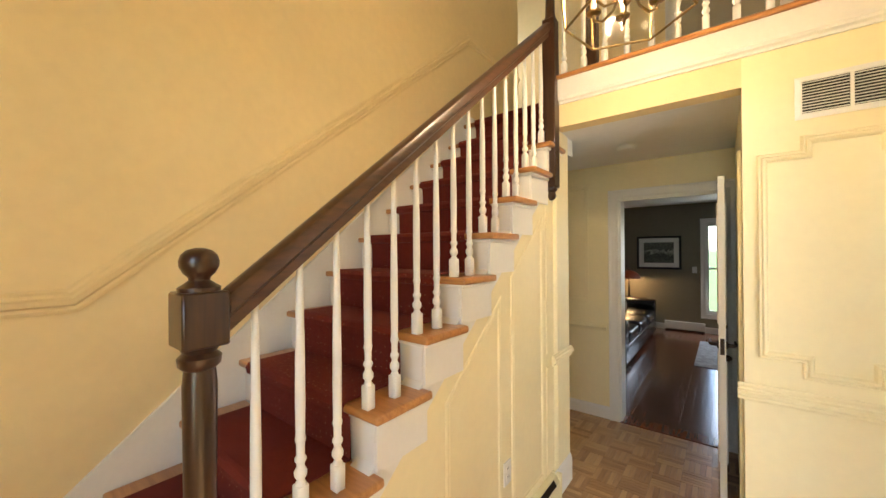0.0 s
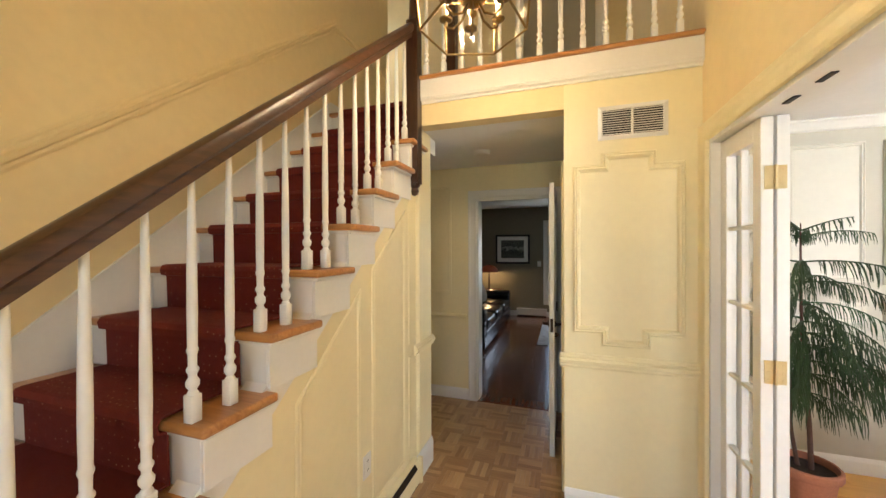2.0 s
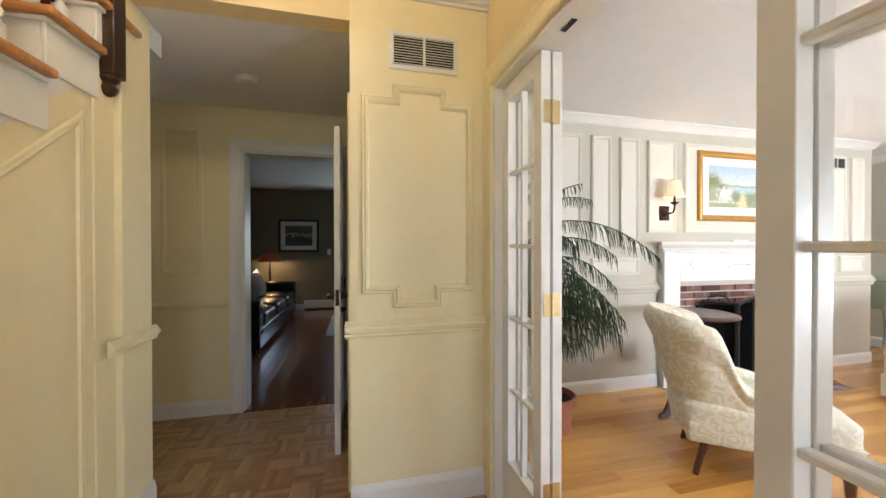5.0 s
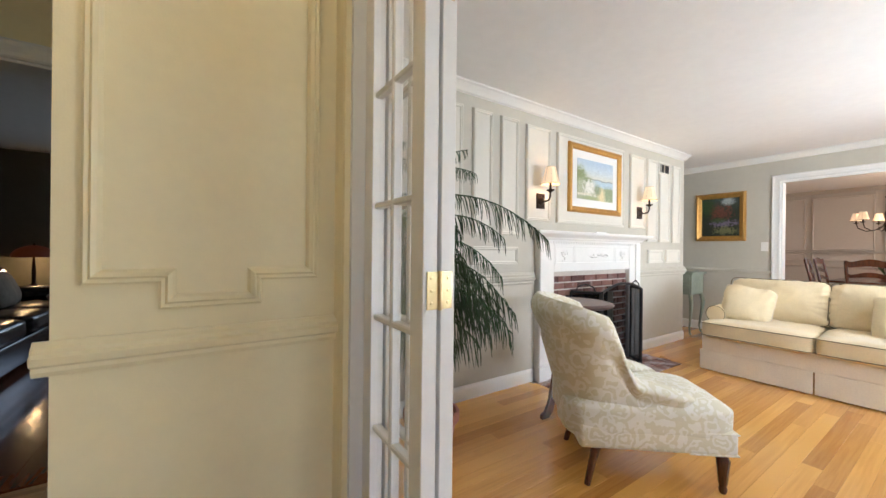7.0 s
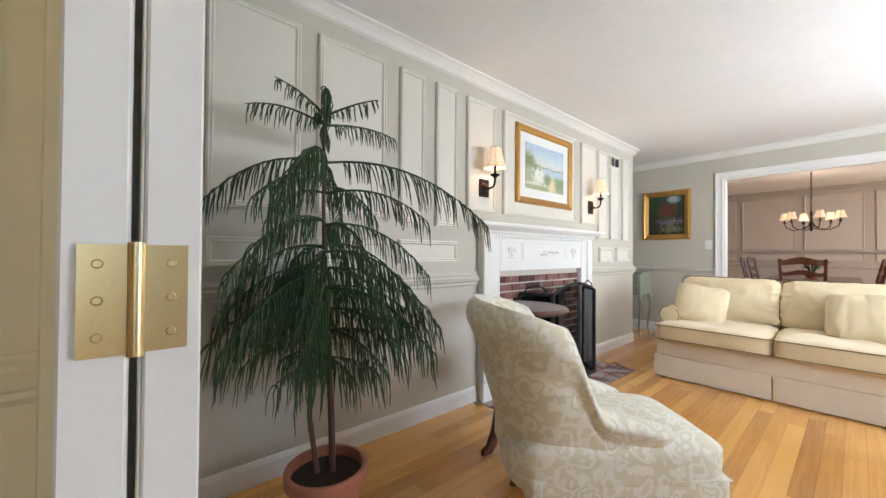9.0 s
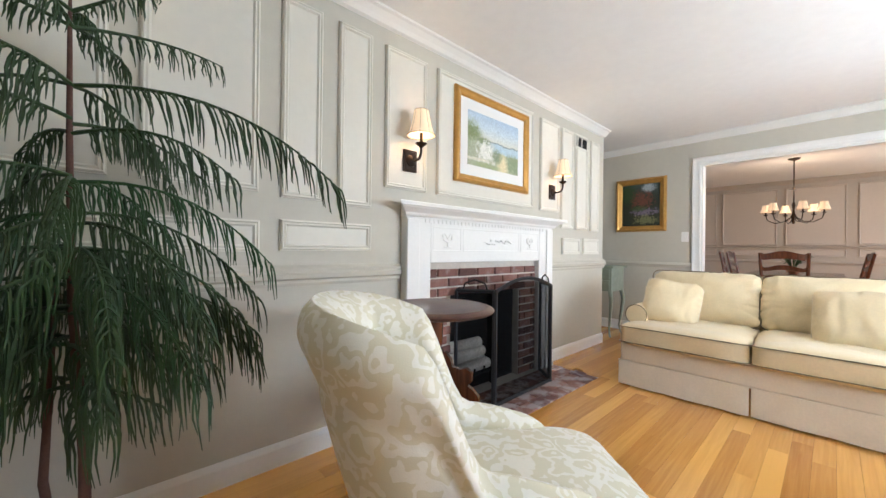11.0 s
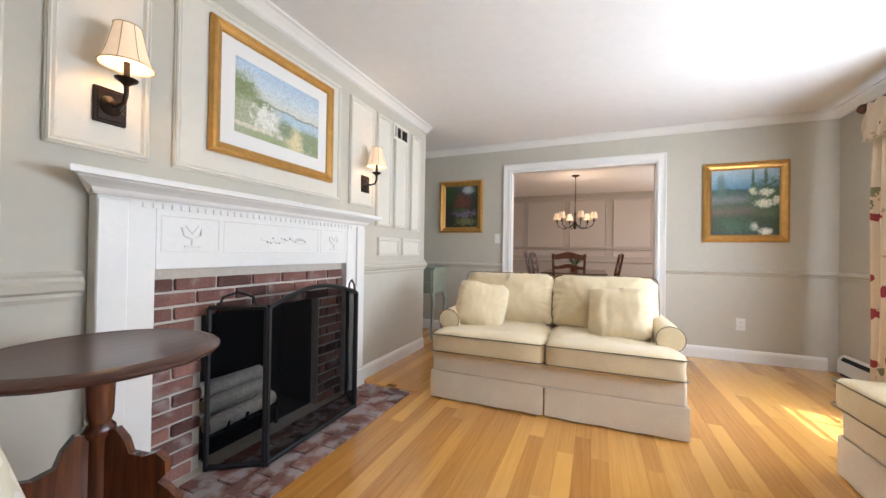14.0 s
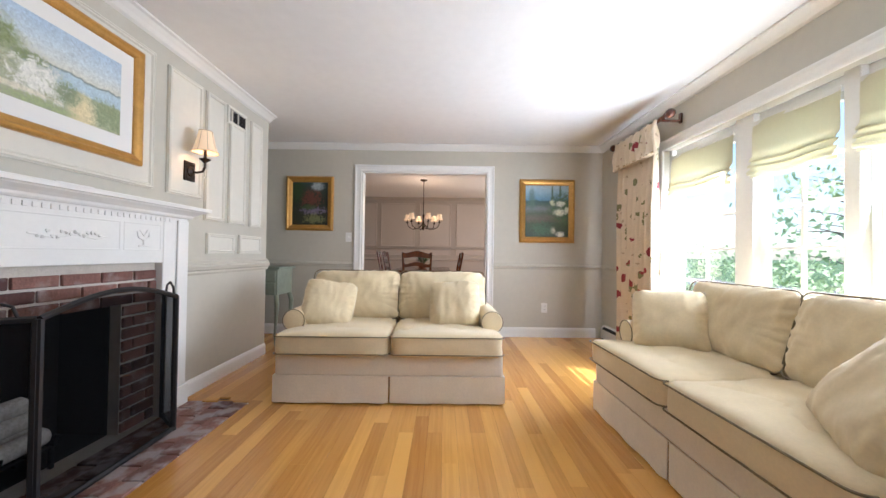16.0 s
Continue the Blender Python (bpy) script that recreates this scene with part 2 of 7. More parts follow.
def mould(points, profile, to3d, closed=True):
    """A moulding with mitred corners along points (u, v) on a wall; profile: (offset to the left of the way, height off the wall)."""
    bm = bmesh.new()
    n = len(points)
    P = [Vector((p[0], p[1])) for p in points]
    rings = []
    for i in range(n):
        prev, nxt = P[i - 1], P[(i + 1) % n]
        d1 = (P[i] - prev).normalized() if closed or i > 0 else (nxt - P[i]).normalized()
        d2 = (nxt - P[i]).normalized() if closed or i < n - 1 else d1
        n1, n2 = Vector((-d1.y, d1.x)), Vector((-d2.y, d2.x))
        mt = (n1 + n2) / max(1 + n1.dot(n2), 0.2)
        rings.append([bm.verts.new(to3d(*(P[i] + mt * o), h)) for o, h in profile])
    k = len(profile)
    for i in range(n if closed else n - 1):
        a, b = rings[i], rings[(i + 1) % n]
        for j in range(k):
            bm.faces.new((a[j], a[(j + 1) % k], b[(j + 1) % k], b[j]))
    if not closed:
        bm.faces.new(rings[0][::-1])
        bm.faces.new(rings[-1])
    bmesh.ops.recalc_face_normals(bm, faces=bm.faces)
    return bm


def rect(u0, v0, u1, v1):
    return [(u0, v0), (u1, v0), (u1, v1), (u0, v1)]


def part(name, bm, mat, parent=None, label="", smooth=False):
    me = bpy.data.meshes.new(name)
    bm.to_mesh(me)
    bm.free()
    me.materials.append(mat)
    if smooth:
        for p in me.polygons:
            p.use_smooth = True
        me.set_sharp_from_angle(angle=radians(smooth if smooth is not True else 40))
    ob = new(name, me)
    if parent:
        ob.parent = parent
    if label:
        ob["label"] = label
    return ob


def shared(name, me, parent, m):
    ob = new(name, me)
    ob.parent = parent
    ob.matrix_basis = m
    return ob


def structure(name, bm, mat, label="", smooth=False):
    return tagged(part(name, bm, mat, None, "", smooth), label, "", "", "structure")


def thing(name, label, category, x=0, y=0, z=0, rz=0, group=""):
    ob = new(name)
    ob.matrix_world = pose(x, y, z, 0, 0, rz)
    return tagged(ob, label, category, group)


def wall_boxes(axis, face, back, u0, u1, z0, z1, holes=()):
    """A wall with openings (u0, u1, z0, z1), cut into blocks that butt. axis: the one it runs along."""
    lo, hi = min(face, back), max(face, back)
    us = sorted({u0, u1, *[h[0] for h in holes], *[h[1] for h in holes]})
    rows = []
    for a, b in zip(us, us[1:]):
        zs = sorted([(h[2], h[3]) for h in holes if h[0] <= a + 1e-6 and h[1] >= b - 1e-6])
        z = z0
        for c, d in zs + [(z1, z1)]:
            if c > z + 1e-4:
                rows.append(((a, lo, z), (b, hi, c)) if axis == "x" else ((lo, a, z), (hi, b, c)))
            z = d
    bm = boxes(rows)
    bmesh.ops.remove_doubles(bm, verts=bm.verts, dist=1e-5)
    # drop the faces where two blocks meet
    seen = {}
    for f in bm.faces:
        seen.setdefault(tuple(round(c, 4) for c in f.calc_center_median()), []).append(f)
    bmesh.ops.delete(bm, geom=[f for fs in seen.values() if len(fs) > 1 for f in fs], context="FACES_ONLY")
    return bm


# ---- structure: walls, floors, ceilings ----
CZ = 2.43          # living room ceiling
NY = 3.26          # fireplace wall
SY = -0.58         # window wall
EX = 8.147         # wall towards the dining room
FX = 2.30          # foyer face of the wall with the folding doors
LX = 2.43          # its living room face
PY = 2.275         # foyer wall with the panel
SX = -0.28         # wall beside the stairs
HY = 3.593         # end wall of the hall
UZ = 2.66          # upper floor
TOP = 5.05
DY0, DY1, DZ = 0.62, 2.19, 2.10   # opening of the folding doors

wall_north = structure("wall_north", wall_boxes("x", NY, NY + 0.4, LX, 7.22, 0, CZ, [(4.60, 5.76, 0, 0.93)]), GREIGE, "grey-green painted panelled wall with the fireplace")
structure("wall_recess", wall_boxes("x", 4.2, 4.3, 7.10, EX, 0, CZ), GREIGE, "grey-green painted wall of the recess")
structure("wall_recess_side", wall_boxes("y", 7.22, 7.10, NY + 0.4, 4.2, 0, CZ), GREIGE, "grey-green painted side wall of the recess")
wall_east = structure("wall_east", wall_boxes("y", EX, EX + 0.13, SY - 0.2, 4.3, 0, CZ, [(0.895, 2.505, 0, 2.085)]), GREIGE, "grey-green painted wall with a wide cased opening")
wall_south = structure("wall_south", wall_boxes("x", SY, SY - 0.2, LX - 0.13, EX, 0, CZ, [(3.90, 6.86, 0.53, 2.02)]), GREIGE, "grey-green painted wall with a wide window")
structure("wall_doors", wall_boxes("y", LX, FX, SY - 0.6, 3.66, 0, TOP, [(DY0, DY1, 0, DZ)]), YELLOW, "yellow painted wall with folding glazed doors")
structure("wall_living_west", wall_boxes("y", LX + 0.012, LX + 0.002, SY, NY, 0, CZ, [(DY0 - 0.0, DY1, 0, DZ)]), GREIGE, "grey-green painted wall beside the folding doors")
structure("ceiling_living", boxes([((LX, SY, CZ), (EX, 4.3, CZ + 0.1))]), CEIL, "white plastered ceiling")

# foyer
structure("wall_stairs", wall_boxes("y", SX, SX - 0.12, -1.2, 3.70, 0, TOP), YELLOW, "yellow painted tall wall beside the stairs")
wall_panel = structure("wall_panel", wall_boxes("x", PY, PY + 0.11, 1.604, FX, 0, 2.60), CREAM, "cream painted wall with a stepped panel moulding")
structure("wall_header", wall_boxes("x", PY, PY + 0.11, 0.68, 1.604, 2.373, 2.60), YELLOW, "yellow painted wall above the hall opening")
# unseen opening behind the camera, added to let light into the foyer
structure("wall_front", wall_boxes("x", -1.2, -1.35, SX - 0.12, FX, 0, TOP, [(1.3, 2.1, 0.7, 2.7)]), YELLOW, "yellow painted front wall")
structure("ceiling_foyer", boxes([((-1.6, -1.35, TOP), (FX + 0.13, 4.6, TOP + 0.1))]), CEIL, "white plastered ceiling")
# hall
structure("wall_hall_right", wall_boxes("y", 1.604, 1.70, PY + 0.11, HY, 0, 2.60), CREAM, "cream painted hall wall")
wall_hall_end = structure("wall_hall_end", wall_boxes("x", HY, HY + 0.12, -1.3, 1.70, 0, 2.60, [(0.772, 1.545, 0, 2.04)]), CREAM, "cream painted end wall of the hall")
# unseen opening added for the hall's fill lamp
structure("wall_hall_far_left", wall_boxes("y", -1.2, -1.3, 2.5, HY, 0, 2.60, [(2.65, 3.5, 0.8, 2.1)]), CREAM, "cream painted hall wall")
structure("ceiling_hall", boxes([((-1.3, 2.50, 2.373), (1.604, HY, 2.44)), ((0.68, PY + 0.11, 2.373), (1.604, 2.50, 2.44))]), CEIL, "white plastered hall ceiling")
structure("wall_stub", boxes([((0.56, 2.276, 0), (0.68, 2.50, 2.372))], 0.004), CREAM, "cream painted end of the wall under the stairs")
# upper floor
structure("upper_floor", boxes([((0.70, PY - 0.02, 2.60), (FX, 4.6, UZ)), ((-1.6, 2.69, 2.50), (0.70, 4.6, UZ))]), CEIL, "upper floor slab")
structure("wall_upper_back", wall_boxes("x", 4.45, 4.55, -1.6, FX, UZ, TOP, [(1.15, 1.95, UZ, UZ + 2.05)]), YELLOW, "yellow painted upper hall wall")
structure("wall_upper_right", wall_boxes("y", FX, LX, 3.66, 4.6, UZ, TOP), YELLOW, "yellow painted upper hall wall")
structure("wall_upper_side", wall_boxes("y", -1.5, -1.6, 3.7, 4.6, UZ, TOP), BLUEGREY, "grey-beige painted wall upstairs")
structure("wall_upper_return", wall_boxes("x", 3.60, 3.70, -1.6, SX - 0.12, UZ, TOP), BLUEGREY, "grey-beige painted wall upstairs")
# far room
structure("wall_far_room_end", wall_boxes("x", 8.32, 8.45, -2.6, 3.3, 0, 2.45, [(1.27, 2.25, 0.36, 2.06)]), OLIVE, "dark olive painted wall")
structure("wall_far_room_left", wall_boxes("y", -2.5, -2.6, HY, 8.3, 0, 2.45), OLIVE, "dark olive painted wall")
structure("wall_far_room_right", wall_boxes("y", 3.2, 3.3, 3.66, 8.3, 0, 2.45), OLIVE, "dark olive painted wall")
structure("wall_far_room_near", wall_boxes("x", HY + 0.12, HY + 0.16, -2.6, 3.3, 0, 2.45, [(0.772, 1.545, 0, 2.04)]), OLIVE, "dark olive painted wall")
structure("ceiling_far_room", boxes([((-2.6, HY + 0.12, 2.45), (3.3, 8.45, 2.55))]), CEIL, "white plastered ceiling")
# dining room
DXX = 12.45
wall_dining = structure("wall_dining_end", wall_boxes("y", DXX, DXX + 0.1, -0.9, 4.3, 0, CZ), TAUPE, "taupe painted panelled dining room wall")
structure("wall_dining_left", wall_boxes("x", 4.2, 4.3, EX + 0.13, DXX, 0, CZ), TAUPE, "taupe painted dining room wall")
# unseen opening added for the dining room's fill lamp
structure("wall_dining_right", wall_boxes("x", -0.8, -0.9, EX + 0.13, DXX, 0, CZ, [(9.4, 11.2, 0.8, 2.1)]), TAUPE, "taupe painted dining room wall")
structure("ceiling_dining", boxes([((EX + 0.0, -0.9, CZ + 0.003), (DXX + 0.1, 4.3, CZ + 0.1))]), CEIL, "white plastered ceiling")
# sub floors under the boards
structure("floor", boxes([((LX - 0.13, SY - 0.2, -0.06), (DXX, 4.3, -0.012)), ((SX - 0.2, -1.35, -0.06), (FX, HY, -0.012)), ((-1.3, 2.3, -0.059), (SX - 0.2, HY, -0.012)), ((-2.6, HY, -0.06), (3.3, 8.45, -0.012))]),
          material("dark joint", (0.03, 0.018, 0.010), 0.8), "dark joints between floor boards")

# trims: crown, chair rail, baseboard, casings
CROWN = [(0, 0), (0, 0.085), (0.012, 0.085), (0.018, 0.066), (0.040, 0.040), (0.060, 0.022), (0.068, 0.0), (0.068, 0)]
RAIL = [(0, 0), (0, 0.012), (0.012, 0.018), (0.022, 0.016), (0.030, 0.030), (0.048, 0.034), (0.056, 0.024), (0.066, 0.024), (0.074, 0.014), (0.082, 0.010), (0.082, 0)]
BASE = [(0, 0), (0, 0.014), (0.085, 0.014), (0.098, 0.010), (0.110, 0.004), (0.112, 0)]
CASE = [(0, 0), (0, 0.016), (0.010, 0.020), (0.030, 0.016), (0.060, 0.018), (0.078, 0.024), (0.088, 0.022), (0.088, 0)]


def on_north(u, v, h):
    return (u, NY - h, v)


def on_east(u, v, h):
    return (EX - h, u, v)


def on_south(u, v, h):
    return (u, SY + h, v)


def on_panel(u, v, h):
    return (u, PY - h, v)


def on_end(u, v, h):
    return (u, HY - h, v)


def on_hall_left(u, v, h):
    return (0.68 + h, u, v)


def run(name, a, b, z, profile, to3d, mat=WHITE, label="white painted moulding"):
    """A straight moulding from a to b at the height z; the profile rises from there."""
    return structure(name, mould([(a, z), (b, z)], profile, to3d, False), mat, label)


def crown(a, b, to3d, mat=WHITE):
    prof = [(-o, h) for o, h in CROWN]
    return structure("trim", mould([(a, CZ - 0.001), (b, CZ - 0.001)], prof, to3d, False), mat, "white painted crown moulding")


crown(LX, 7.22, on_north)
crown(-0.58, 4.2, on_east)
crown(LX, EX, on_south)
structure("trim", mould([(NY, CZ - 0.001), (4.2, CZ - 0.001)], [(-o, h) for o, h in CROWN], lambda u, v, h: (7.22 + h, u, v), False), WHITE, "white painted crown moulding")
for a, b in ((LX, 4.335), (6.035, 7.222)):
    run("trim", a, b, 0.862, [(o * 1.3, h * 1.3) for o, h in RAIL], on_north, GREIGE, "grey-green painted chair rail")
for a, b in ((-0.58, 0.805), (2.595, 4.2)):
    run("trim", a, b, 0.865, [(o * 0.75, h) for o, h in RAIL], on_east, GREIGE, "grey-green painted chair rail")
run("trim", 6.85, EX, 0.865, [(o * 0.75, h) for o, h in RAIL], on_south, GREIGE, "grey-green painted chair rail")
run("trim", NY, NY + 0.4, 0.875, RAIL, lambda u, v, h: (7.22 + h, u, v), GREIGE, "grey-green painted chair rail")
for a, b in ((LX, 4.335), (6.035, 7.222)):
    run("baseboard", a, b, 0, BASE, on_north, WHITE, "white painted baseboard")
for a, b in ((-0.50, 0.805), (2.595, 4.2)):
    run("baseboard", a, b, 0, [(o * 1.1, h) for o, h in BASE], on_east, WHITE, "white painted baseboard")
run("baseboard", NY, 4.2, 0, BASE, lambda u, v, h: (7.22 + h, u, v), WHITE, "white painted baseboard")
run("baseboard", 7.22, EX, 0, BASE, lambda u, v, h: (u, 4.2 - h, v), WHITE, "white painted baseboard")
run("baseboard", 1.604, FX, 0, [(o * 1.25, h) for o, h in BASE], on_panel, WHITE, "white painted baseboard")
run("baseboard", -1.3, 0.695, 0, BASE, on_end, WHITE, "white painted baseboard")
run("baseboard", 2.22, 2.50, 0, [(o * 1.6, h) for o, h in BASE], on_hall_left, WHITE, "white painted baseboard")
run("trim", 1.578, FX, 0.855, RAIL, on_panel, CREAM, "cream painted chair rail")
run("trim", -1.3, 0.66, 0.825, [(o * 0.6, h) for o, h in RAIL], on_end, CREAM, "cream painted chair rail")
run("trim", 2.18, 2.52, 0.855, [(o * 0.8, h * 0.8) for o, h in RAIL], on_hall_left, CREAM, "cream painted chair rail")


def casing(to3d, u0, u1, top, mat=WHITE, label="white painted door casing"):
    return structure("trim", mould([(u1, 0), (u1, top), (u0, top), (u0, 0)], [(-o, h) for o, h in CASE], to3d, False), mat, label)


casing(on_east, 0.895, 2.505, 2.085)
structure("trim", boxes([((EX + 0.001, 0.895, 0), (EX + 0.129, 0.91, 2.085)), ((EX + 0.001, 2.49, 0), (EX + 0.129, 2.505, 2.085)), ((EX + 0.001, 0.91, 2.07), (EX + 0.129, 2.49, 2.085))]), WHITE, "white painted jamb lining")
casing(on_end, 0.772, 1.545, 2.04)
structure("trim", boxes([((0.772, HY, 0), (0.786, HY + 0.16, 2.04)), ((1.531, HY, 0), (1.545, HY + 0.16, 2.04)), ((0.786, HY, 2.026), (1.531, HY + 0.16, 2.04))]), WHITE, "white painted jamb lining")
casing(lambda u, v, h: (FX - h, u, v), DY0, DY1, DZ, CREAM, "cream painted casing of the folding doors")
casing(lambda u, v, h: (LX + 0.012 + h, u, v), DY0, DY1, DZ)
structure("trim", boxes([((FX + 0.001, DY0, 0), (LX + 0.01, DY0 + 0.02, DZ)), ((FX + 0.001, DY1 - 0.02, 0), (LX + 0.01, DY1, DZ)), ((FX + 0.001, DY0 + 0.02, DZ - 0.02), (LX + 0.01, DY1 - 0.02, DZ))]), WHITE, "white painted jamb lining")
for y in (1.42, 1.60):
    structure("trim", box((2.355, y, DZ - 0.024), (2.375, y + 0.07, DZ - 0.0195)), BLACK, "dark metal pivot plate in the door head")
structure("trim", boxes([((1.588, PY + 0.16, 0), (1.604, PY + 0.25, 2.10))], 0.003), CREAM, "cream painted closet door casing")

# balcony edge
structure("trim", boxes([((0.70, PY - 0.035, 2.545), (FX, PY - 0.001, 2.665))], 0.004), WHITE, "white painted balcony fascia")
structure("trim", mould([(0.70, 2.515), (FX, 2.515)], [(0, 0), (0, 0.012), (0.012, 0.014), (0.02, 0.03), (0.03, 0.034), (0.03, 0)], on_panel, False), WHITE, "white painted moulding under the fascia")
structure("trim", boxes([((0.62, PY - 0.055, 2.666), (FX, PY + 0.12, 2.69))], 0.008), TREAD, "varnished oak balcony nosing")

# ---- stairs ----
RISE, GO, NST = 0.1955, 0.2335, 13


def tread_z(k):
    """Height of tread k; the lowest steps are a little lower."""
    return 1.083 + RISE * (k - 5) if k >= 4 else 0.8875 * (k + 1) / 5


def tread_y(k):
    return 0.725 + GO * (k - 5)


CARPET = material("red carpet with flecks", (0.15, 0.016, 0.010), 0.95, vary=0.2, scale=30, bump=0.6, bump_scale=300)
cnt = CARPET.node_tree
cb = cnt.nodes["Principled BSDF"]
vor, lt, mixc = cnt.nodes.new("ShaderNodeTexVoronoi"), cnt.nodes.new("ShaderNodeMath"), cnt.nodes.new("ShaderNodeMix")
ctc = cnt.nodes.new("ShaderNodeTexCoord")
vor.inputs["Scale"].default_value = 34
vor.inputs["Randomness"].default_value = 0.35
lt.operation = "LESS_THAN"
lt.inputs[1].default_value = 0.10
mixc.data_type = "RGBA"
cnt.links.new(ctc.outputs["Object"], vor.inputs["Vector"])
cnt.links.new(vor.outputs["Distance"], lt.inputs[0])
cnt.links.new(lt.outputs[0], mixc.inputs[0])
cnt.links.new(cb.inputs["Base Color"].links[0].from_socket, mixc.inputs[6])
mixc.inputs[7].default_value = (0.36, 0.16, 0.10, 1)
cnt.links.new(mixc.outputs[2], cb.inputs["Base Color"])

staircase = thing("staircase", "straight staircase with oak treads and white risers", "staircase")
for k in range(0, NST):
    z, y = tread_z(k), tread_y(k)
    t = box((SX + 0.018, y, z - 0.030), (0.705, y + 0.265, z), 0.011, 3)
    part("tread", t, TREAD, staircase, smooth=40)
    zl = tread_z(k - 1) if k else 0.0
    part("riser", boxes([((SX + 0.018, y + 0.030, zl + 0.001), (0.655, y + 0.045, z - 0.030)), ((0.656, y + 0.030, zl + 0.001 if k else 0.001), (0.668, y + 0.275, z - 0.030))], 0.002), WHITE, staircase)
    part("bracket_moulding", boxes([((0.668, y + 0.028, z - 0.047), (0.682, y + 0.262, z - 0.030)), ((SX + 0.018, y + 0.014, z - 0.045), (0.68, y + 0.030, z - 0.030))], 0.004), WHITE, staircase)
# top riser
part("riser", box((SX + 0.018, tread_y(NST) + 0.03, tread_z(NST - 1) + 0.001), (0.66, tread_y(NST) + 0.045, UZ - 0.001), 0.002), WHITE, staircase)
part("tread", box((SX + 0.001, tread_y(NST), UZ + 0.001), (0.70, tread_y(NST) + 0.12, UZ + 0.03), 0.01, 3), TREAD, staircase, smooth=40)


def slope(y):
    """The line through the nosings."""
    return 1.083 + (y - 0.725) * RISE / GO


# white stepped stringer, the cream wall under it, the skirting on the wall side
side = [(0.0, 0.0), (2.275, 0.0), (2.275, slope(2.275) - 0.33), (0.0, slope(0.0) - 0.33)]
structure("wall_under_stairs", prism(side, 0.09, lambda u, v, w: (0.565 + w, u, v)), CREAM, "cream painted panelled wall under the stairs")
structure("wall_under_stairs_end", prism([(-0.62, 0), (0.0, 0), (0.0, slope(0.0) - 0.331), (-0.32, 0.06), (-0.62, 0.02)], 0.09, lambda u, v, w: (0.565 + w, u, v)), WHITE, "white painted foot of the stair wall")
part("stringer", prism([(0.0, slope(0.0) - 0.33), (2.275, slope(2.275) - 0.33), (2.275, slope(2.275) - 0.20), (0.0, slope(0.0) - 0.20)], 0.093, lambda u, v, w: (0.565 + w, u, v)), WHITE, staircase, "white painted stringer")
part("wall_skirt", prism([(-0.45, 0.0), (-0.2, 0.0), (2.9, slope(2.9) - 0.30), (2.9, UZ + 0.13), (2.62, UZ + 0.13), (-0.25, slope(-0.25) + 0.13), (-0.45, slope(-0.45) + 0.10)], 0.017, lambda u, v, w: (SX + w, u, v)), WHITE, staircase, "white painted skirt board along the wall")
structure("trim", mould([(-1.2, 1.375), (0.2, 1.38), (2.715, 3.445), (3.69, 3.445)], [(o, h) for o, h in RAIL], lambda u, v, h: (SX + h, u, v), False), YELLOW, "yellow painted chair rail climbing the stair wall")
# panel mouldings on the wall under the stairs
PM = [(0, 0), (0, 0.003), (0.008, 0.007), (0.018, 0.005), (0.026, 0.007), (0.034, 0.0)]


def on_stairside(u, v, h):
    return (0.655 + h, u, v)


for a, b in ((1.12, 1.575), (1.68, 2.10)):
    la, lb = slope(a) - 0.436, slope(b) - 0.436
    structure("trim", mould([(a, 0.20), (b, 0.20), (b, lb), (a, la)], PM, on_stairside), CREAM, "cream painted panel moulding")
structure("trim", boxes([((0.655, 2.145, 0.94), (0.662, 2.175, 1.90)), ((0.655, 2.145, 0.175), (0.662, 2.175, 0.855))], 0.003), CREAM, "cream painted corner bead")

# carpet runner that follows the steps
runner = []
for k in range(0, NST):
    y, z = tread_y(k), tread_z(k)
    zl = tread_z(k - 1) if k else 0.0
    runner += [(y + 0.022, zl + 0.006), (y + 0.018, z - 0.036), (y - 0.006, z - 0.030), (y - 0.010, z - 0.010), (y - 0.002, z + 0.004), (y + 0.012, z + 0.007)]
runner += [(tread_y(NST) + 0.022, tread_z(NST - 1) + 0.006), (tread_y(NST) + 0.02, UZ - 0.03), (tread_y(NST) - 0.006, UZ), (tread_y(NST), UZ + 0.034), (tread_y(NST) + 0.6, UZ + 0.036)]
rb = bmesh.new()
cols = [[rb.verts.new((x, y, z)) for y, z in runner] for x in (-0.145, 0.55)]
for i in range(len(runner) - 1):
    rb.faces.new((cols[0][i], cols[1][i], cols[1][i + 1], cols[0][i + 1]))
bmesh.ops.recalc_face_normals(rb, faces=rb.faces)
bmesh.ops.solidify(rb, geom=rb.faces[:], thickness=-0.006)
rug = tagged(part("stair_runner", rb, CARPET), "dark red carpet runner with small pale flecks on the stairs", "carpet runner")

# railing
RX = 0.632
railing = thing("stair_railing", "dark wooden handrail with white turned balusters", "railing", RX, 0, 0)


def rail_z(y):
    return 1.462 + (y - 0.34) * 0.8215


BALU = [(0.0165, 0.075), (0.0165, 0.080), (0.011, 0.088), (0.019, 0.100), (0.0195, 0.112), (0.012, 0.124), (0.0125, 0.132), (0.0175, 0.140), (0.0175, 0.147), (0.0125, 0.154),
        (0.0130, 0.185), (0.0165, 0.195), (0.0165, 0.200), (0.0140, 0.207), (0.0152, 0.30)]


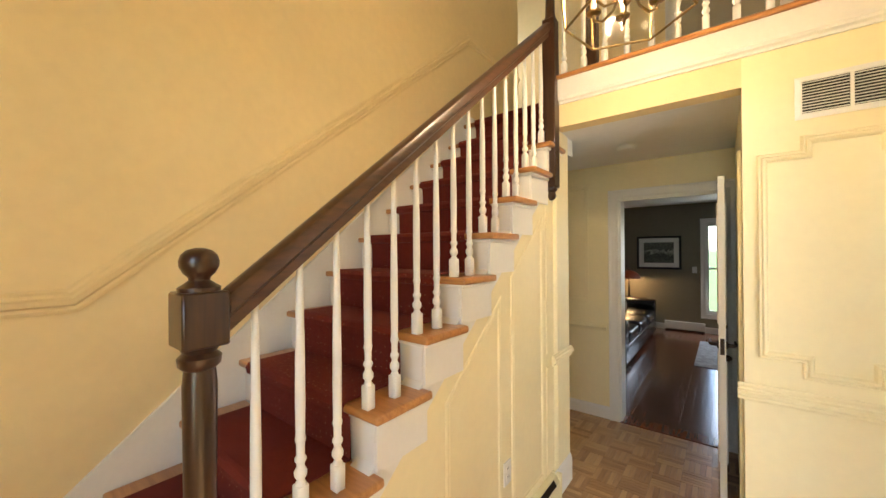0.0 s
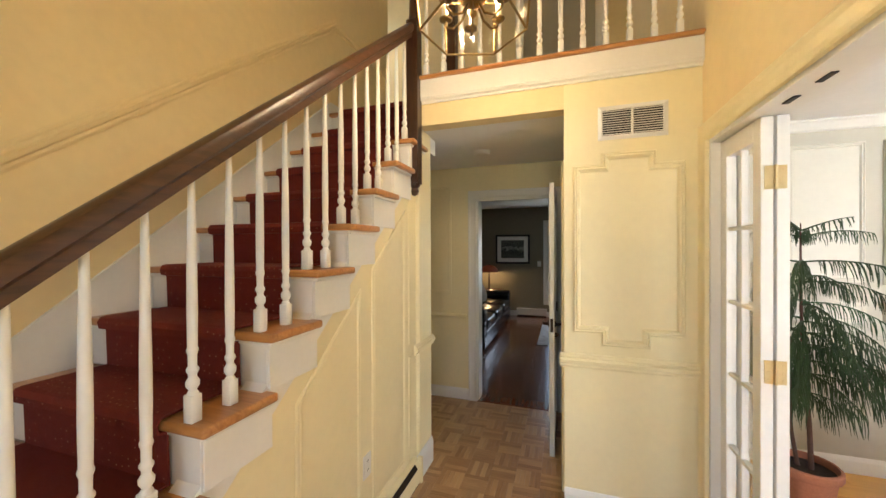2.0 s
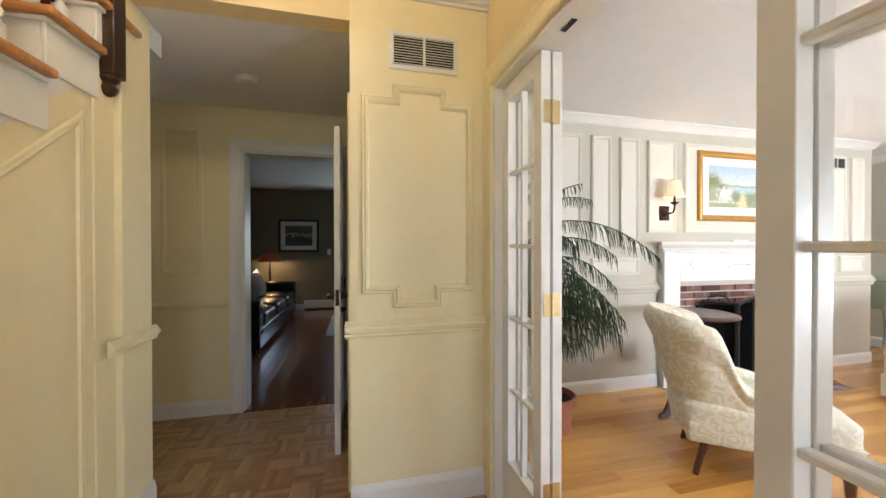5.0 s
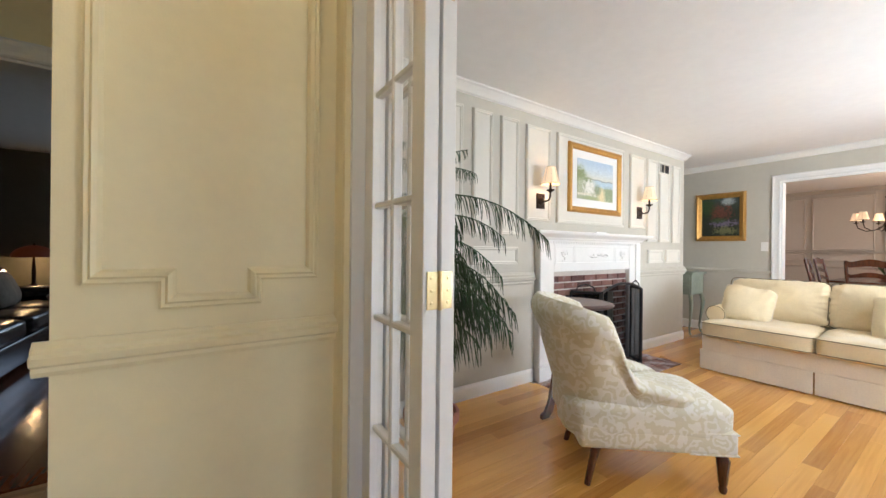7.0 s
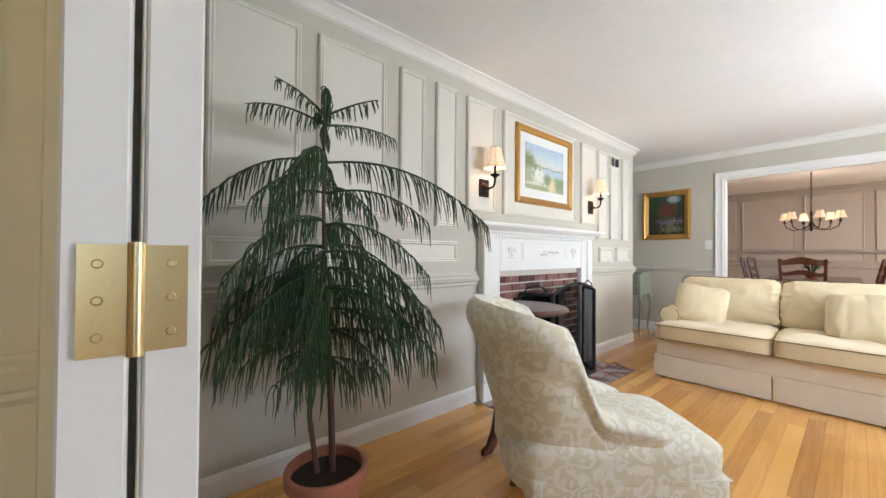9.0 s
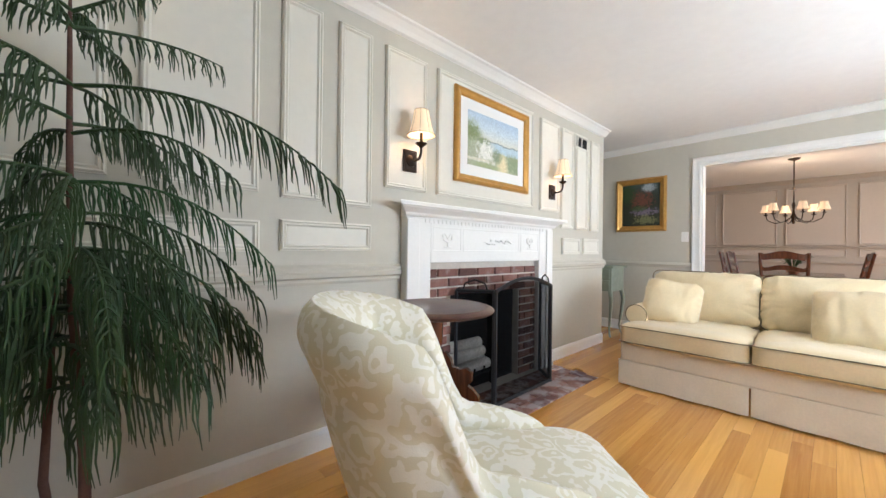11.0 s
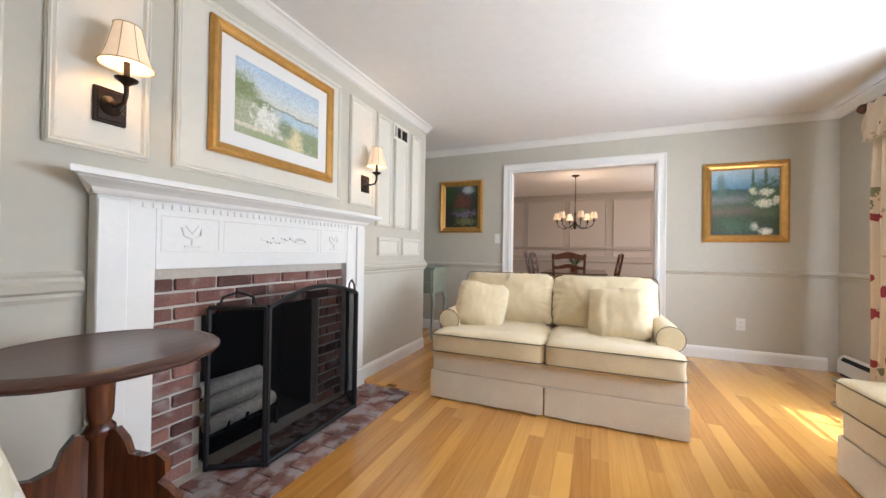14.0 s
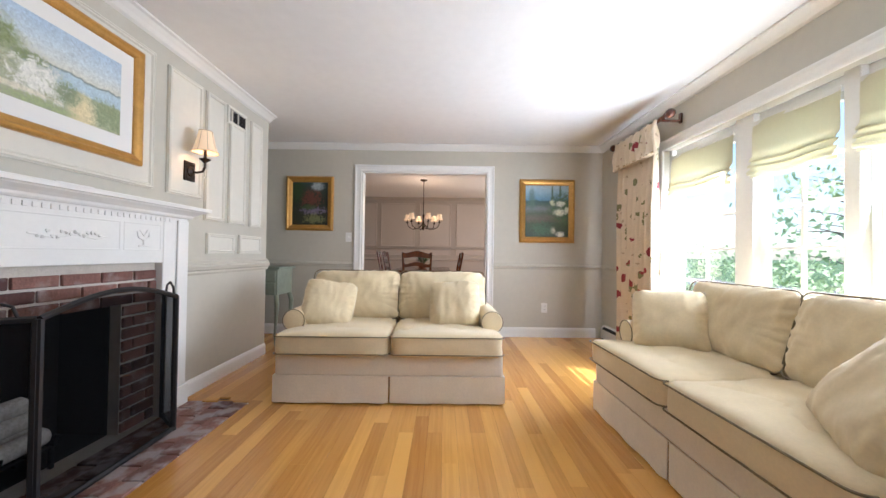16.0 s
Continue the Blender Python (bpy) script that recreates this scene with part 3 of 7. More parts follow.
def baluster(name, x, y, z0, z1, parent):
    h = z1 - z0
    prof = [(q * 0.88, w) for q, w in BALU] + ([(0.0128, 0.42), (0.0080, h)] if h > 0.5 else [(0.011, h)])
    bm = merge(box((x - 0.016, y - 0.016, z0), (x + 0.016, y + 0.016, z0 + 0.076), 0.002), moved(lathe(prof, 12), Matrix.Translation((x, y, z0))))
    return part(name, bm, WHITE, parent, "", 50)


for k in range(3, 12):
    for off in (0.027, 0.144):
        y = tread_y(k) + off
        if 0.36 < y < 2.2:
            baluster("baluster", 0, y, tread_z(k) + 0.0005, rail_z(y) - 0.03, railing)
RP = [(-0.020, -0.040), (0.020, -0.040), (0.022, -0.015), (0.033, -0.006), (0.034, 0.010), (0.027, 0.026), (0.012, 0.034), (-0.012, 0.034), (-0.027, 0.026), (-0.034, 0.010), (-0.033, -0.006), (-0.022, -0.015)]


def rail_between(name, a, b, mat, parent):
    """A handrail with the rail profile between two points."""
    a, b = Vector(a), Vector(b)
    d = (b - a).normalized()
    s = d.cross(Vector((0, 0, 1))).normalized()
    u = s.cross(d)
    bm = bmesh.new()
    rings = [[bm.verts.new(p + s * x + Vector((0, 0, 1)) * y / max(u.z, 0.5)) for x, y in RP] for p in (a, b)]
    for i in range(len(RP)):
        j = (i + 1) % len(RP)
        bm.faces.new((rings[0][i], rings[0][j], rings[1][j], rings[1][i]))
    bm.faces.new(rings[0])
    bm.faces.new(rings[1][::-1])
    bmesh.ops.recalc_face_normals(bm, faces=bm.faces)
    return part(name, bm, mat, parent, "dark varnished handrail", 35)


rail_between("handrail", (0, 0.335, rail_z(0.335)), (0.02, 2.20, rail_z(2.20)), RAILWOOD, railing)
NEWEL_Y = 0.285
newel = merge(
    box((-0.045, NEWEL_Y - 0.045, 1.385), (0.045, NEWEL_Y + 0.045, 1.503), 0.004),
    moved(lathe([(0.036, 0.55), (0.026, 0.75), (0.030, 1.0), (0.033, 1.30), (0.030, 1.335), (0.040, 1.345), (0.042, 1.362), (0.032, 1.372), (0.040, 1.386)], 24), Matrix.Translation((0, NEWEL_Y, 0))),
    moved(lathe([(0.040, 1.502), (0.041, 1.512), (0.030, 1.519), (0.020, 1.527), (0.021, 1.533), (0.030, 1.542), (0.037, 1.556), (0.038, 1.568), (0.034, 1.582), (0.024, 1.592), (0.008, 1.597)], 24), Matrix.Translation((0, NEWEL_Y, 0))),
    box((-0.045, NEWEL_Y - 0.045, tread_z(2) + 0.001), (0.045, NEWEL_Y + 0.045, 0.56), 0.004))
part("newel_post", newel, DARKWOOD, railing, "dark stained newel post with a ball top", 40)
up = merge(
    box((-0.005, 2.187, 1.98), (0.075, 2.267, 3.05), 0.004),
    moved(lathe([(0.006, 1.90), (0.022, 1.91), (0.030, 1.93), (0.022, 1.95), (0.036, 1.965), (0.036, 1.981)], 20), Matrix.Translation((0.035, 2.227, 0))),
    moved(lathe([(0.040, 3.05), (0.034, 3.07), (0.030, 3.09), (0.026, 3.3), (0.034, 3.45), (0.040, 3.46), (0.040, 3.60), (0.02, 3.61), (0.036, 3.66), (0.03, 3.70), (0.004, 3.72)], 20), Matrix.Translation((0.035, 2.227, 0))))
part("upper_newel_post", up, DARKWOOD, railing, "dark stained upper newel post with a drop", 40)

balcony = thing("balcony_railing", "white turned balusters under a dark upper handrail", "railing", 0, 2.262, 0)
for i in range(13):
    x = 0.742 + 0.1209 * i
    baluster("baluster", x, 0, 2.691, 3.50, balcony)
rail_between("handrail", (0.67, 0, 3.53), (FX - 0.001, 0, 3.53), RAILWOOD, balcony)
part("half_newel", merge(box((0.83, 0.14, 2.661), (0.90, 0.21, 3.55), 0.004)), DARKWOOD, balcony, "dark stained post behind the balusters")
# skirting and door of the upper hall
updoor = tagged(part("door_2", boxes([((1.151, 4.47, UZ + 0.005), (1.949, 4.51, UZ + 2.045))], 0.004), BLUEGREY), "grey-beige painted upstairs door, closed", "door")
tagged(updoor, kind="structure")
part("door_knob", moved(lathe([(0.012, 0), (0.012, 0.03), (0.028, 0.04), (0.03, 0.055), (0.02, 0.068)], 16), Matrix.Translation((1.22, 4.47, UZ + 0.95)) @ pose(0, 0, 0, 90)), BLACK, updoor, "dark door knob", 40)
casing(lambda u, v, h: (u, 4.45 - h, v + UZ), 1.15, 1.95, 2.05)

# ---- foyer and hall fittings ----
PANEL_OUT = [(1.657, 1.066), (1.808, 1.066), (1.808, 0.995), (2.055, 0.995), (2.055, 1.066), (2.222, 1.066), (2.222, 2.022), (2.083, 2.022), (2.083, 2.092), (1.807, 2.092), (1.807, 2.028), (1.657, 2.028)]
structure("trim", mould(PANEL_OUT, [(0, 0), (0, 0.010), (0.006, 0.016), (0.014, 0.012), (0.020, 0.020), (0.030, 0.014), (0.038, 0.0)], on_panel), CREAM, "cream painted stepped panel moulding")
structure("trim", mould(rect(0.22, 1.08, 0.50, 2.20), PM, on_end), CREAM, "cream painted panel moulding")


def vent(name, x, z, w, h, face_y, label, cols=2, mat=PLASTIC, slat_mat=None):
    v = thing(name, label, "air vent", x, face_y, z)
    part("frame", mould(rect(-w / 2, -h / 2, w / 2, h / 2), [(0, 0), (0, 0.006), (0.018, 0.012), (0.024, 0.010), (0.024, 0)], lambda u, q, d: (u, -d, q)), mat, v)
    # flat dark sheet paints the shade of the duct
    part("backing", box((-w / 2 + 0.02, -0.003, -h / 2 + 0.02), (w / 2 - 0.02, -0.0005, h / 2 - 0.02)), HOLE_SHADE, v, "dark sheet in place of the shaded duct")
    part("mullion", box((-0.006, -0.011, -h / 2 + 0.022), (0.006, -0.003, h / 2 - 0.022)), mat, v)
    n = int((h - 0.05) / 0.0125)
    for side in (-1, 1):
        for i in range(n):
            q = -h / 2 + 0.03 + (h - 0.06) * i / max(n - 1, 1)
            lo, hi = sorted((side * 0.008, side * (w / 2 - 0.024)))
            s = moved(box((lo, -0.0035, -0.0012), (hi, 0.0035, 0.0012)), Matrix.Translation((0, -0.006, q)) @ pose(0, 0, 0, 38))
            part("slat", s, slat_mat or mat, v)
    return v


vent("air_vent", 1.965, 2.262, 0.352, 0.190, PY, "white metal return air grille with dark slots")

# smoke detector
sd = thing("smoke_detector", "round white plastic smoke detector on the hall ceiling", "smoke detector", 0.948, 3.033, 2.373)
part("body", lathe([(0.070, -0.001), (0.070, -0.014), (0.060, -0.030), (0.030, -0.036), (0.002, -0.037)], 28), PLASTIC, sd, smooth=40)
part("base_ring", lathe([(0.076, -0.0005), (0.076, -0.006), (0.071, -0.007)], 28), PLASTIC, sd, smooth=40)

# hall door, open into the hall
hd = thing("door_1", "white panelled hall door standing open at a right angle", "door", 1.519, HY, 0)
tagged(hd, kind="structure")
part("leaf", box((-0.018, -0.795, 0.008), (0.018, -0.005, 2.035), 0.002), WHITE, hd)
for z0, z1 in ((0.22, 0.92), (1.10, 1.88)):
    for y0, y1 in ((-0.70, -0.44), (-0.36, -0.10)):
        for sgn in (1, -1):
            part("panel_moulding", mould(rect(y0, z0, y1, z1), [(0, 0), (0, 0.005), (0.012, 0.008), (0.02, 0.0)], lambda u, v, h, s=sgn: (s * (0.018 + h), u, v)), WHITE, hd)
lev = merge(moved(lathe([(0.026, 0), (0.026, 0.006), (0.012, 0.012), (0.010, 0.045)], 18), pose(-0.018, -0.735, 0.98, 0, -90)),
            tube([(-0.06, -0.735, 0.98), (-0.066, -0.71, 0.981), (-0.064, -0.62, 0.983)], [0.009, 0.010, 0.007], 10),
            moved(lathe([(0.026, 0), (0.026, 0.006), (0.012, 0.012), (0.010, 0.045)], 18), pose(0.018, -0.735, 0.98, 0, 90)),
            tube([(0.06, -0.735, 0.98), (0.066, -0.71, 0.981), (0.064, -0.62, 0.983)], [0.009, 0.010, 0.007], 10))
part("lever_handle", lev, BRONZE, hd, "dark bronze lever handle", 40)
part("latch_plate", box((-0.011, -0.7965, 0.93), (0.011, -0.7945, 1.03)), BRONZE, hd)
part("thumb_turn", moved(lathe([(0.02, 0), (0.02, 0.01), (0.008, 0.03)], 14), pose(0.018, -0.735, 0.90, 0, 90)), BRONZE, hd, smooth=40)
for z in (0.25, 1.0, 1.8):
    part("hinge", tube([(0.022, -0.003, z - 0.045), (0.022, -0.003, z + 0.045)], 0.006, 10), BRONZE, hd, smooth=40)


def plate(name, label, to3d, u, v, w, h, kind="switch"):
    o = thing(name, label, "wall plate")
    part("cover", prism([(u - w / 2, v - h / 2), (u + w / 2, v - h / 2), (u + w / 2, v + h / 2), (u - w / 2, v + h / 2)], 0.006, to3d, 0.0005), PLASTIC, o)
    if kind == "switch":
        part("toggle", prism(rect(u - 0.006, v - 0.004, u + 0.006, v + 0.016), 0.018, to3d, 0.005), PLASTIC, o)
    else:
        for dv in (-0.022, 0.022):
            part("socket", prism(rect(u - 0.016, v + dv - 0.014, u + 0.016, v + dv + 0.014), 0.002, to3d, 0.0064), PLASTIC, o)
            for du in (-0.006, 0.006):
                # dark chip for the shade in each socket hole
                part("slot", prism(rect(u + du - 0.0015, v + dv - 0.002, u + du + 0.0015, v + dv + 0.008), 0.0006, to3d, 0.0084), HOLE_SHADE, o)
    return o


plate("wall_outlet", "white double wall outlet under the stairs", on_stairside, 1.625, 0.46, 0.07, 0.115, "outlet")
plate("wall_outlet", "white double wall outlet above the baseboard", on_east, 0.152, 0.374, 0.075, 0.12, "outlet")
plate("light_switch", "white single light switch beside the opening", on_east, 2.665, 1.24, 0.075, 0.12)

hh = thing("baseboard_heater", "cream metal baseboard heater under the stairs", "heater", 0.655, 0, 0)
part("cover", prism([(0.0, 0.03), (0.055, 0.03), (0.055, 0.13), (0.032, 0.165), (0.0, 0.172)], 1.0, lambda u, v, w: (u, 1.22 + w, v)), CREAM, hh)
# dark strip for the shaded slot; a dark block below fills the gap
part("damper_slot", prism([(0.036, 0.1615), (0.055, 0.1325), (0.0565, 0.1335), (0.0375, 0.1625)], 0.9, lambda u, v, w: (u, 1.26 + w, v)), BRONZE, hh)
part("end_cap", boxes([((0.0, 2.22, 0.005), (0.060, 2.245, 0.175))], 0.003), CREAM, hh)
part("dark_gap_fill", boxes([((0.0, 1.22, 0.0), (0.040, 2.22, 0.029))]), HOLE_SHADE, hh)
h2 = thing("baseboard_heater", "white metal baseboard heater below the window", "heater", 0, SY, 0)
part("cover", prism([(0.0, 0.03), (0.055, 0.03), (0.055, 0.14), (0.032, 0.175), (0.0, 0.185)], 4.6, lambda u, v, w: (3.45 + w, u, v)), WHITE, h2)
# slot and floor gap are solid, their shade put into the dark colour
part("damper_slot", prism([(0.036, 0.1715), (0.055, 0.1415), (0.0565, 0.1425), (0.0375, 0.1725)], 4.5, lambda u, v, w: (3.5 + w, u, v)), HOLE_SHADE, h2)
part("dark_gap_fill", boxes([((3.46, 0, 0.0), (8.04, 0.040, 0.029))]), HOLE_SHADE, h2)

# ---- folding glazed doors ----


def glazed_leaf(parent, x0, x1, y0, y1, far):
    """One leaf with three columns and five rows of panes, as a part of the folding door."""
    st, z0, z1 = 0.062, 0.012, DZ - 0.026
    leaf = part("leaf", boxes([((x0, y0, z0), (x1, y0 + st, z1)), ((x0, y1 - st, z0), (x1, y1, z1)), ((x0, y0 + st, z1 - 0.085), (x1, y1 - st, z1)), ((x0, y0 + st, z0), (x1, y1 - st, z0 + 0.245))], 0.002), WHITE, parent)
    ya, yb, za, zb = y0 + st, y1 - st, z0 + 0.245, z1 - 0.085
    xm = (x0 + x1) / 2
    for i in range(1, 2):
        y = ya + (yb - ya) * i / 2
        part("glazing_bar", box((xm - 0.015, y - 0.009, za), (xm + 0.015, y + 0.009, zb), 0.004), WHITE, leaf)
    for i in range(1, 5):
        z = za + (zb - za) * i / 5
        part("glazing_bar", box((xm - 0.014, ya, z - 0.009), (xm + 0.014, yb, z + 0.009), 0.004), WHITE, leaf)
    for c in range(2):
        for r in range(5):
            p = part("pane", box((xm - 0.002, ya + (yb - ya) * c / 2 + 0.009, za + (zb - za) * r / 5 + 0.009), (xm + 0.002, ya + (yb - ya) * (c + 1) / 2 - 0.009, za + (zb - za) * (r + 1) / 5 - 0.009)), GLASS, leaf)
            p.visible_shadow = False
    return leaf


def hinge_pair(parent, x, y, sgn):
    for z in (0.30, 1.063, 1.832):
        h = merge(box((x - 0.036, y - 0.0015 * (1 + sgn) + 0.0, z - 0.046), (x - 0.006, y + 0.0015 * (1 - sgn), z + 0.046)), box((x + 0.006, y - 0.0015 * (1 + sgn), z - 0.046), (x + 0.036, y + 0.0015 * (1 - sgn), z + 0.046)), tube([(x, y - sgn * 0.004, z - 0.048), (x, y - sgn * 0.004, z + 0.048)], 0.006, 10))
        hp = part("hinge", h, BRASS, parent, "polished brass butt hinge", 40)
        for dx in (-0.024, 0.024):
            for dz in (-0.03, 0.0, 0.03):
                part("screw", moved(lathe([(0.004, 0), (0.003, 0.0012)], 8), pose(x + dx, y - sgn * 0.0032, z + dz, 90 * sgn)), BRASS, hp)


fold = thing("folding_door", "white folding glazed door leaves folded back at the far jamb", "door", group="folding doors of the living room")
glazed_leaf(fold, 2.343, 2.385, 1.790, 2.168, True)
glazed_leaf(fold, 2.395, 2.437, 1.790, 2.168, True)
hinge_pair(fold, 2.390, 1.789, 1)
fold2 = thing("folding_door", "white folding glazed door leaves folded back at the near jamb", "door", group="folding doors of the living room")
glazed_leaf(fold2, 2.343, 2.385, 0.642, 1.008, False)
glazed_leaf(fold2, 2.395, 2.437, 0.642, 1.008, False)
hinge_pair(fold2, 2.390, 1.009, -1)

# ---- foyer lantern ----
OLDBRASS = material("antique brass", (0.30, 0.20, 0.085), 0.32, 1.0, vary=0.15, scale=30)
BULB = glow("lit candle bulb", (1.0, 0.72, 0.36), 6)
CANDLE = material("ivory candle sleeve", (0.80, 0.70, 0.50), 0.5, vary=0.03)
lan = thing("hanging_lantern", "brass hexagonal lantern chandelier with lit candle bulbs", "chandelier", 1.262, 1.43, 2.425)
rings = [(0.212, 0.0), (0.232, 0.24), (0.135, 0.52)]


def hexp(r, z, i):
    a = radians(60 * i + 18)
    return (r * math.cos(a), r * math.sin(a), z)


bars = []
for r, z in rings:
    bars += [tube([hexp(r, z, i), hexp(r, z, i + 1)], 0.0048, 6) for i in range(6)]
for a, b in zip(rings, rings[1:]):
    bars += [tube([hexp(*a, i), hexp(*b, i)], 0.0048, 6) for i in range(6)]
part("frame", merge(*bars), OLDBRASS, lan, "antique brass frame", 40)
for a, b in zip(rings, rings[1:]):
    for i in range(6):
        bm = bmesh.new()
        bm.faces.new([bm.verts.new(p) for p in (hexp(*a, i), hexp(*a, i + 1), hexp(*b, i + 1), hexp(*b, i))])
        p = part("pane", bm, GLASS, lan)
        p.visible_shadow = False
bm = bmesh.new()
bm.faces.new([bm.verts.new(hexp(0.207, 0.002, i)) for i in range(6)])
p = part("pane", bm, GLASS, lan)
p.visible_shadow = False
part("hub", lathe([(0.004, 0.045), (0.014, 0.055), (0.016, 0.07), (0.010, 0.08), (0.045, 0.105), (0.062, 0.13), (0.058, 0.14), (0.020, 0.155), (0.012, 0.19), (0.022, 0.22), (0.010, 0.26), (0.006, 0.60)], 24), OLDBRASS, lan, "turned brass hub", 40)
part("crown_cap", lathe([(0.14, 0.515), (0.135, 0.53), (0.06, 0.57), (0.02, 0.60), (0.012, 0.65)], 6), OLDBRASS, lan)
for i in range(6):
    a = radians(60 * i + 48)
    c, s = math.cos(a), math.sin(a)
    arm = part("arm", tube([(0.02 * c, 0.02 * s, 0.11), (0.05 * c, 0.05 * s, 0.05), (0.09 * c, 0.09 * s, 0.03), (0.12 * c, 0.12 * s, 0.045), (0.125 * c, 0.125 * s, 0.072)], 0.005, 8), OLDBRASS, lan, "curved brass arm", 40)
    part("drip_pan", moved(lathe([(0.008, 0), (0.026, 0.006), (0.028, 0.012), (0.010, 0.012)], 14), Matrix.Translation((0.125 * c, 0.125 * s, 0.069))), OLDBRASS, arm, smooth=40)
    part("candle", moved(lathe([(0.010, 0), (0.010, 0.055)], 12), Matrix.Translation((0.125 * c, 0.125 * s, 0.080))), CANDLE, arm, smooth=40)
    part("bulb", moved(lathe([(0.006, 0), (0.013, 0.015), (0.014, 0.026), (0.008, 0.045), (0.001, 0.056)], 12), Matrix.Translation((0.125 * c, 0.125 * s, 0.135))), BULB, arm, "glowing flame-shaped bulb", 40)
part("chain", tube([(0, 0, 0.62), (0, 0, TOP - 2.425 - 0.02)], 0.007, 8), BRASS, lan, "brass chain")
part("canopy", moved(lathe([(0.06, 0), (0.055, -0.02), (0.01, -0.03)], 20), Matrix.Translation((0, 0, TOP - 2.425))), BRASS, lan, smooth=40)
lamp("lantern_light", "POINT", Matrix.Translation((1.262, 1.43, 2.66)), 11.5, (1.0, 0.74, 0.44), 0.04)

# ---- living room: panels of the fireplace wall ----
TALL = [(2.62, 3.03, 1.31, 2.27), (3.119, 3.540, 1.31, 2.27), (3.638, 3.840, 1.295, 2.27), (3.930, 4.134, 1.285, 2.27), (4.226, 4.543, 1.42, 2.262), (4.636, 5.768, 1.42, 2.268),
        (5.880, 6.209, 1.42, 2.258), (6.252, 6.492, 1.275, 2.258), (6.548, 6.795, 1.275, 2.258), (6.875, 7.075, 1.27, 2.258)]
LOW = [(2.62, 3.03, 1.035, 1.175), (3.119, 3.548, 1.032, 1.178), (3.637, 4.137, 1.038, 1.190), (6.285, 6.642, 1.018, 1.180), (6.712, 7.086, 1.018, 1.186)]
INSET = [(0, 0.012), (0.0, 0.020), (0.006, 0.024), (0.012, 0.019), (0.020, 0.022), (0.028, 0.0125), (0.028, 0.012)]
for u0, u1, v0, v1 in TALL + LOW:
    pn = part("wall_panel", prism(rect(u0, v0, u1, v1), 0.012, on_north, 0.0003), PANEL, wall_north, "raised off-white wall panel")
    part("panel_moulding", mould(rect(u0 + 0.004, v0 + 0.004, u1 - 0.004, v1 - 0.004), INSET, on_north), PANEL, pn)
# slats in dark bronze, so that the slots read darker
vent("air_vent", 6.650, 2.185, 0.285, 0.152, NY - 0.0125, "off-white wall register with dark slots", mat=PANEL, slat_mat=BRONZE)

# ---- fireplace ----
BRICKS = [material("red brick", (0.185, 0.092, 0.072), 0.85, vary=0.35, scale=14, bump=0.6, bump_scale=60)]
bnt = BRICKS[0].node_tree
bb = bnt.nodes["Principled BSDF"]
binf, bramp, bmx = bnt.nodes.new("ShaderNodeObjectInfo"), bnt.nodes.new("ShaderNodeValToRGB"), bnt.nodes.new("ShaderNodeMix")
bmx.data_type, bmx.blend_type = "RGBA", "MULTIPLY"
bmx.inputs[0].default_value = 1.0
be = bramp.color_ramp.elements
be[0].color, be[1].color = (0.42, 0.36, 0.38, 1), (1.55, 1.5, 1.45, 1)
mid = be.new(0.3)
mid.color = (0.95, 0.9, 0.9, 1)
bnt.links.new(binf.outputs["Random"], bramp.inputs[0])
bnt.links.new(bb.inputs["Base Color"].links[0].from_socket, bmx.inputs[6])
bnt.links.new(bramp.outputs[0], bmx.inputs[7])
# whitish lime bloom in patches
bnoise, bgt, bm2 = bnt.nodes.new("ShaderNodeTexNoise"), bnt.nodes.new("ShaderNodeMapRange"), bnt.nodes.new("ShaderNodeMix")
btc = bnt.nodes.new("ShaderNodeNewGeometry")
bnoise.inputs["Scale"].default_value, bnoise.inputs["Detail"].default_value = 9, 6
bgt.inputs["From Min"].default_value, bgt.inputs["From Max"].default_value = 0.55, 0.70
bgt.inputs["To Max"].default_value = 0.6
bm2.data_type = "RGBA"
bnt.links.new(btc.outputs["Position"], bnoise.inputs["Vector"])
bnt.links.new(bnoise.outputs[0], bgt.inputs[0])
bnt.links.new(bgt.outputs[0], bm2.inputs[0])
bnt.links.new(bmx.outputs[2], bm2.inputs[6])
bm2.inputs[7].default_value = (0.42, 0.37, 0.35, 1)
bnt.links.new(bm2.outputs[2], bb.inputs["Base Color"])
BRICK = BRICKS[0]
HEARTHB = BRICK.copy()
HEARTHB.name = "lime stained hearth brick"
for n in HEARTHB.node_tree.nodes:
    if n.type == "MAP_RANGE" and abs(n.inputs["From Min"].default_value - 0.55) < 1e-4:
        n.inputs["From Min"].default_value, n.inputs["From Max"].default_value, n.inputs["To Max"].default_value = 0.46, 0.58, 0.75

OX0, OX1, OZ = 4.54, 5.82, 0.965       # opening of the mantel
FX0, FX1, FZ = 4.78, 5.58, 0.74        # firebox
mantel = thing("fireplace_mantel", "white painted wooden mantel with dentils and carved swags", "mantel", 0, NY, 0)


def on_mantel(u, v, h):
    return (u, -h, v)


part("pilaster", boxes([((4.355, -0.058, 0.0), (OX0 + 0.012, -0.001, 1.255))], 0.004), WHITE, mantel)
part("pilaster", boxes([((OX1 - 0.012, -0.058, 0.0), (6.02, -0.001, 1.255))], 0.004), WHITE, mantel)
for x in (4.345, 5.905):
    part("pilaster_strip", boxes([((x + 0.008, -0.072, 0.14), (x + 0.105, -0.058, 1.24))], 0.004), WHITE, mantel)
    part("plinth", boxes([((x, -0.080, 0.0), (x + 0.122, -0.058, 0.14))], 0.004), WHITE, mantel)
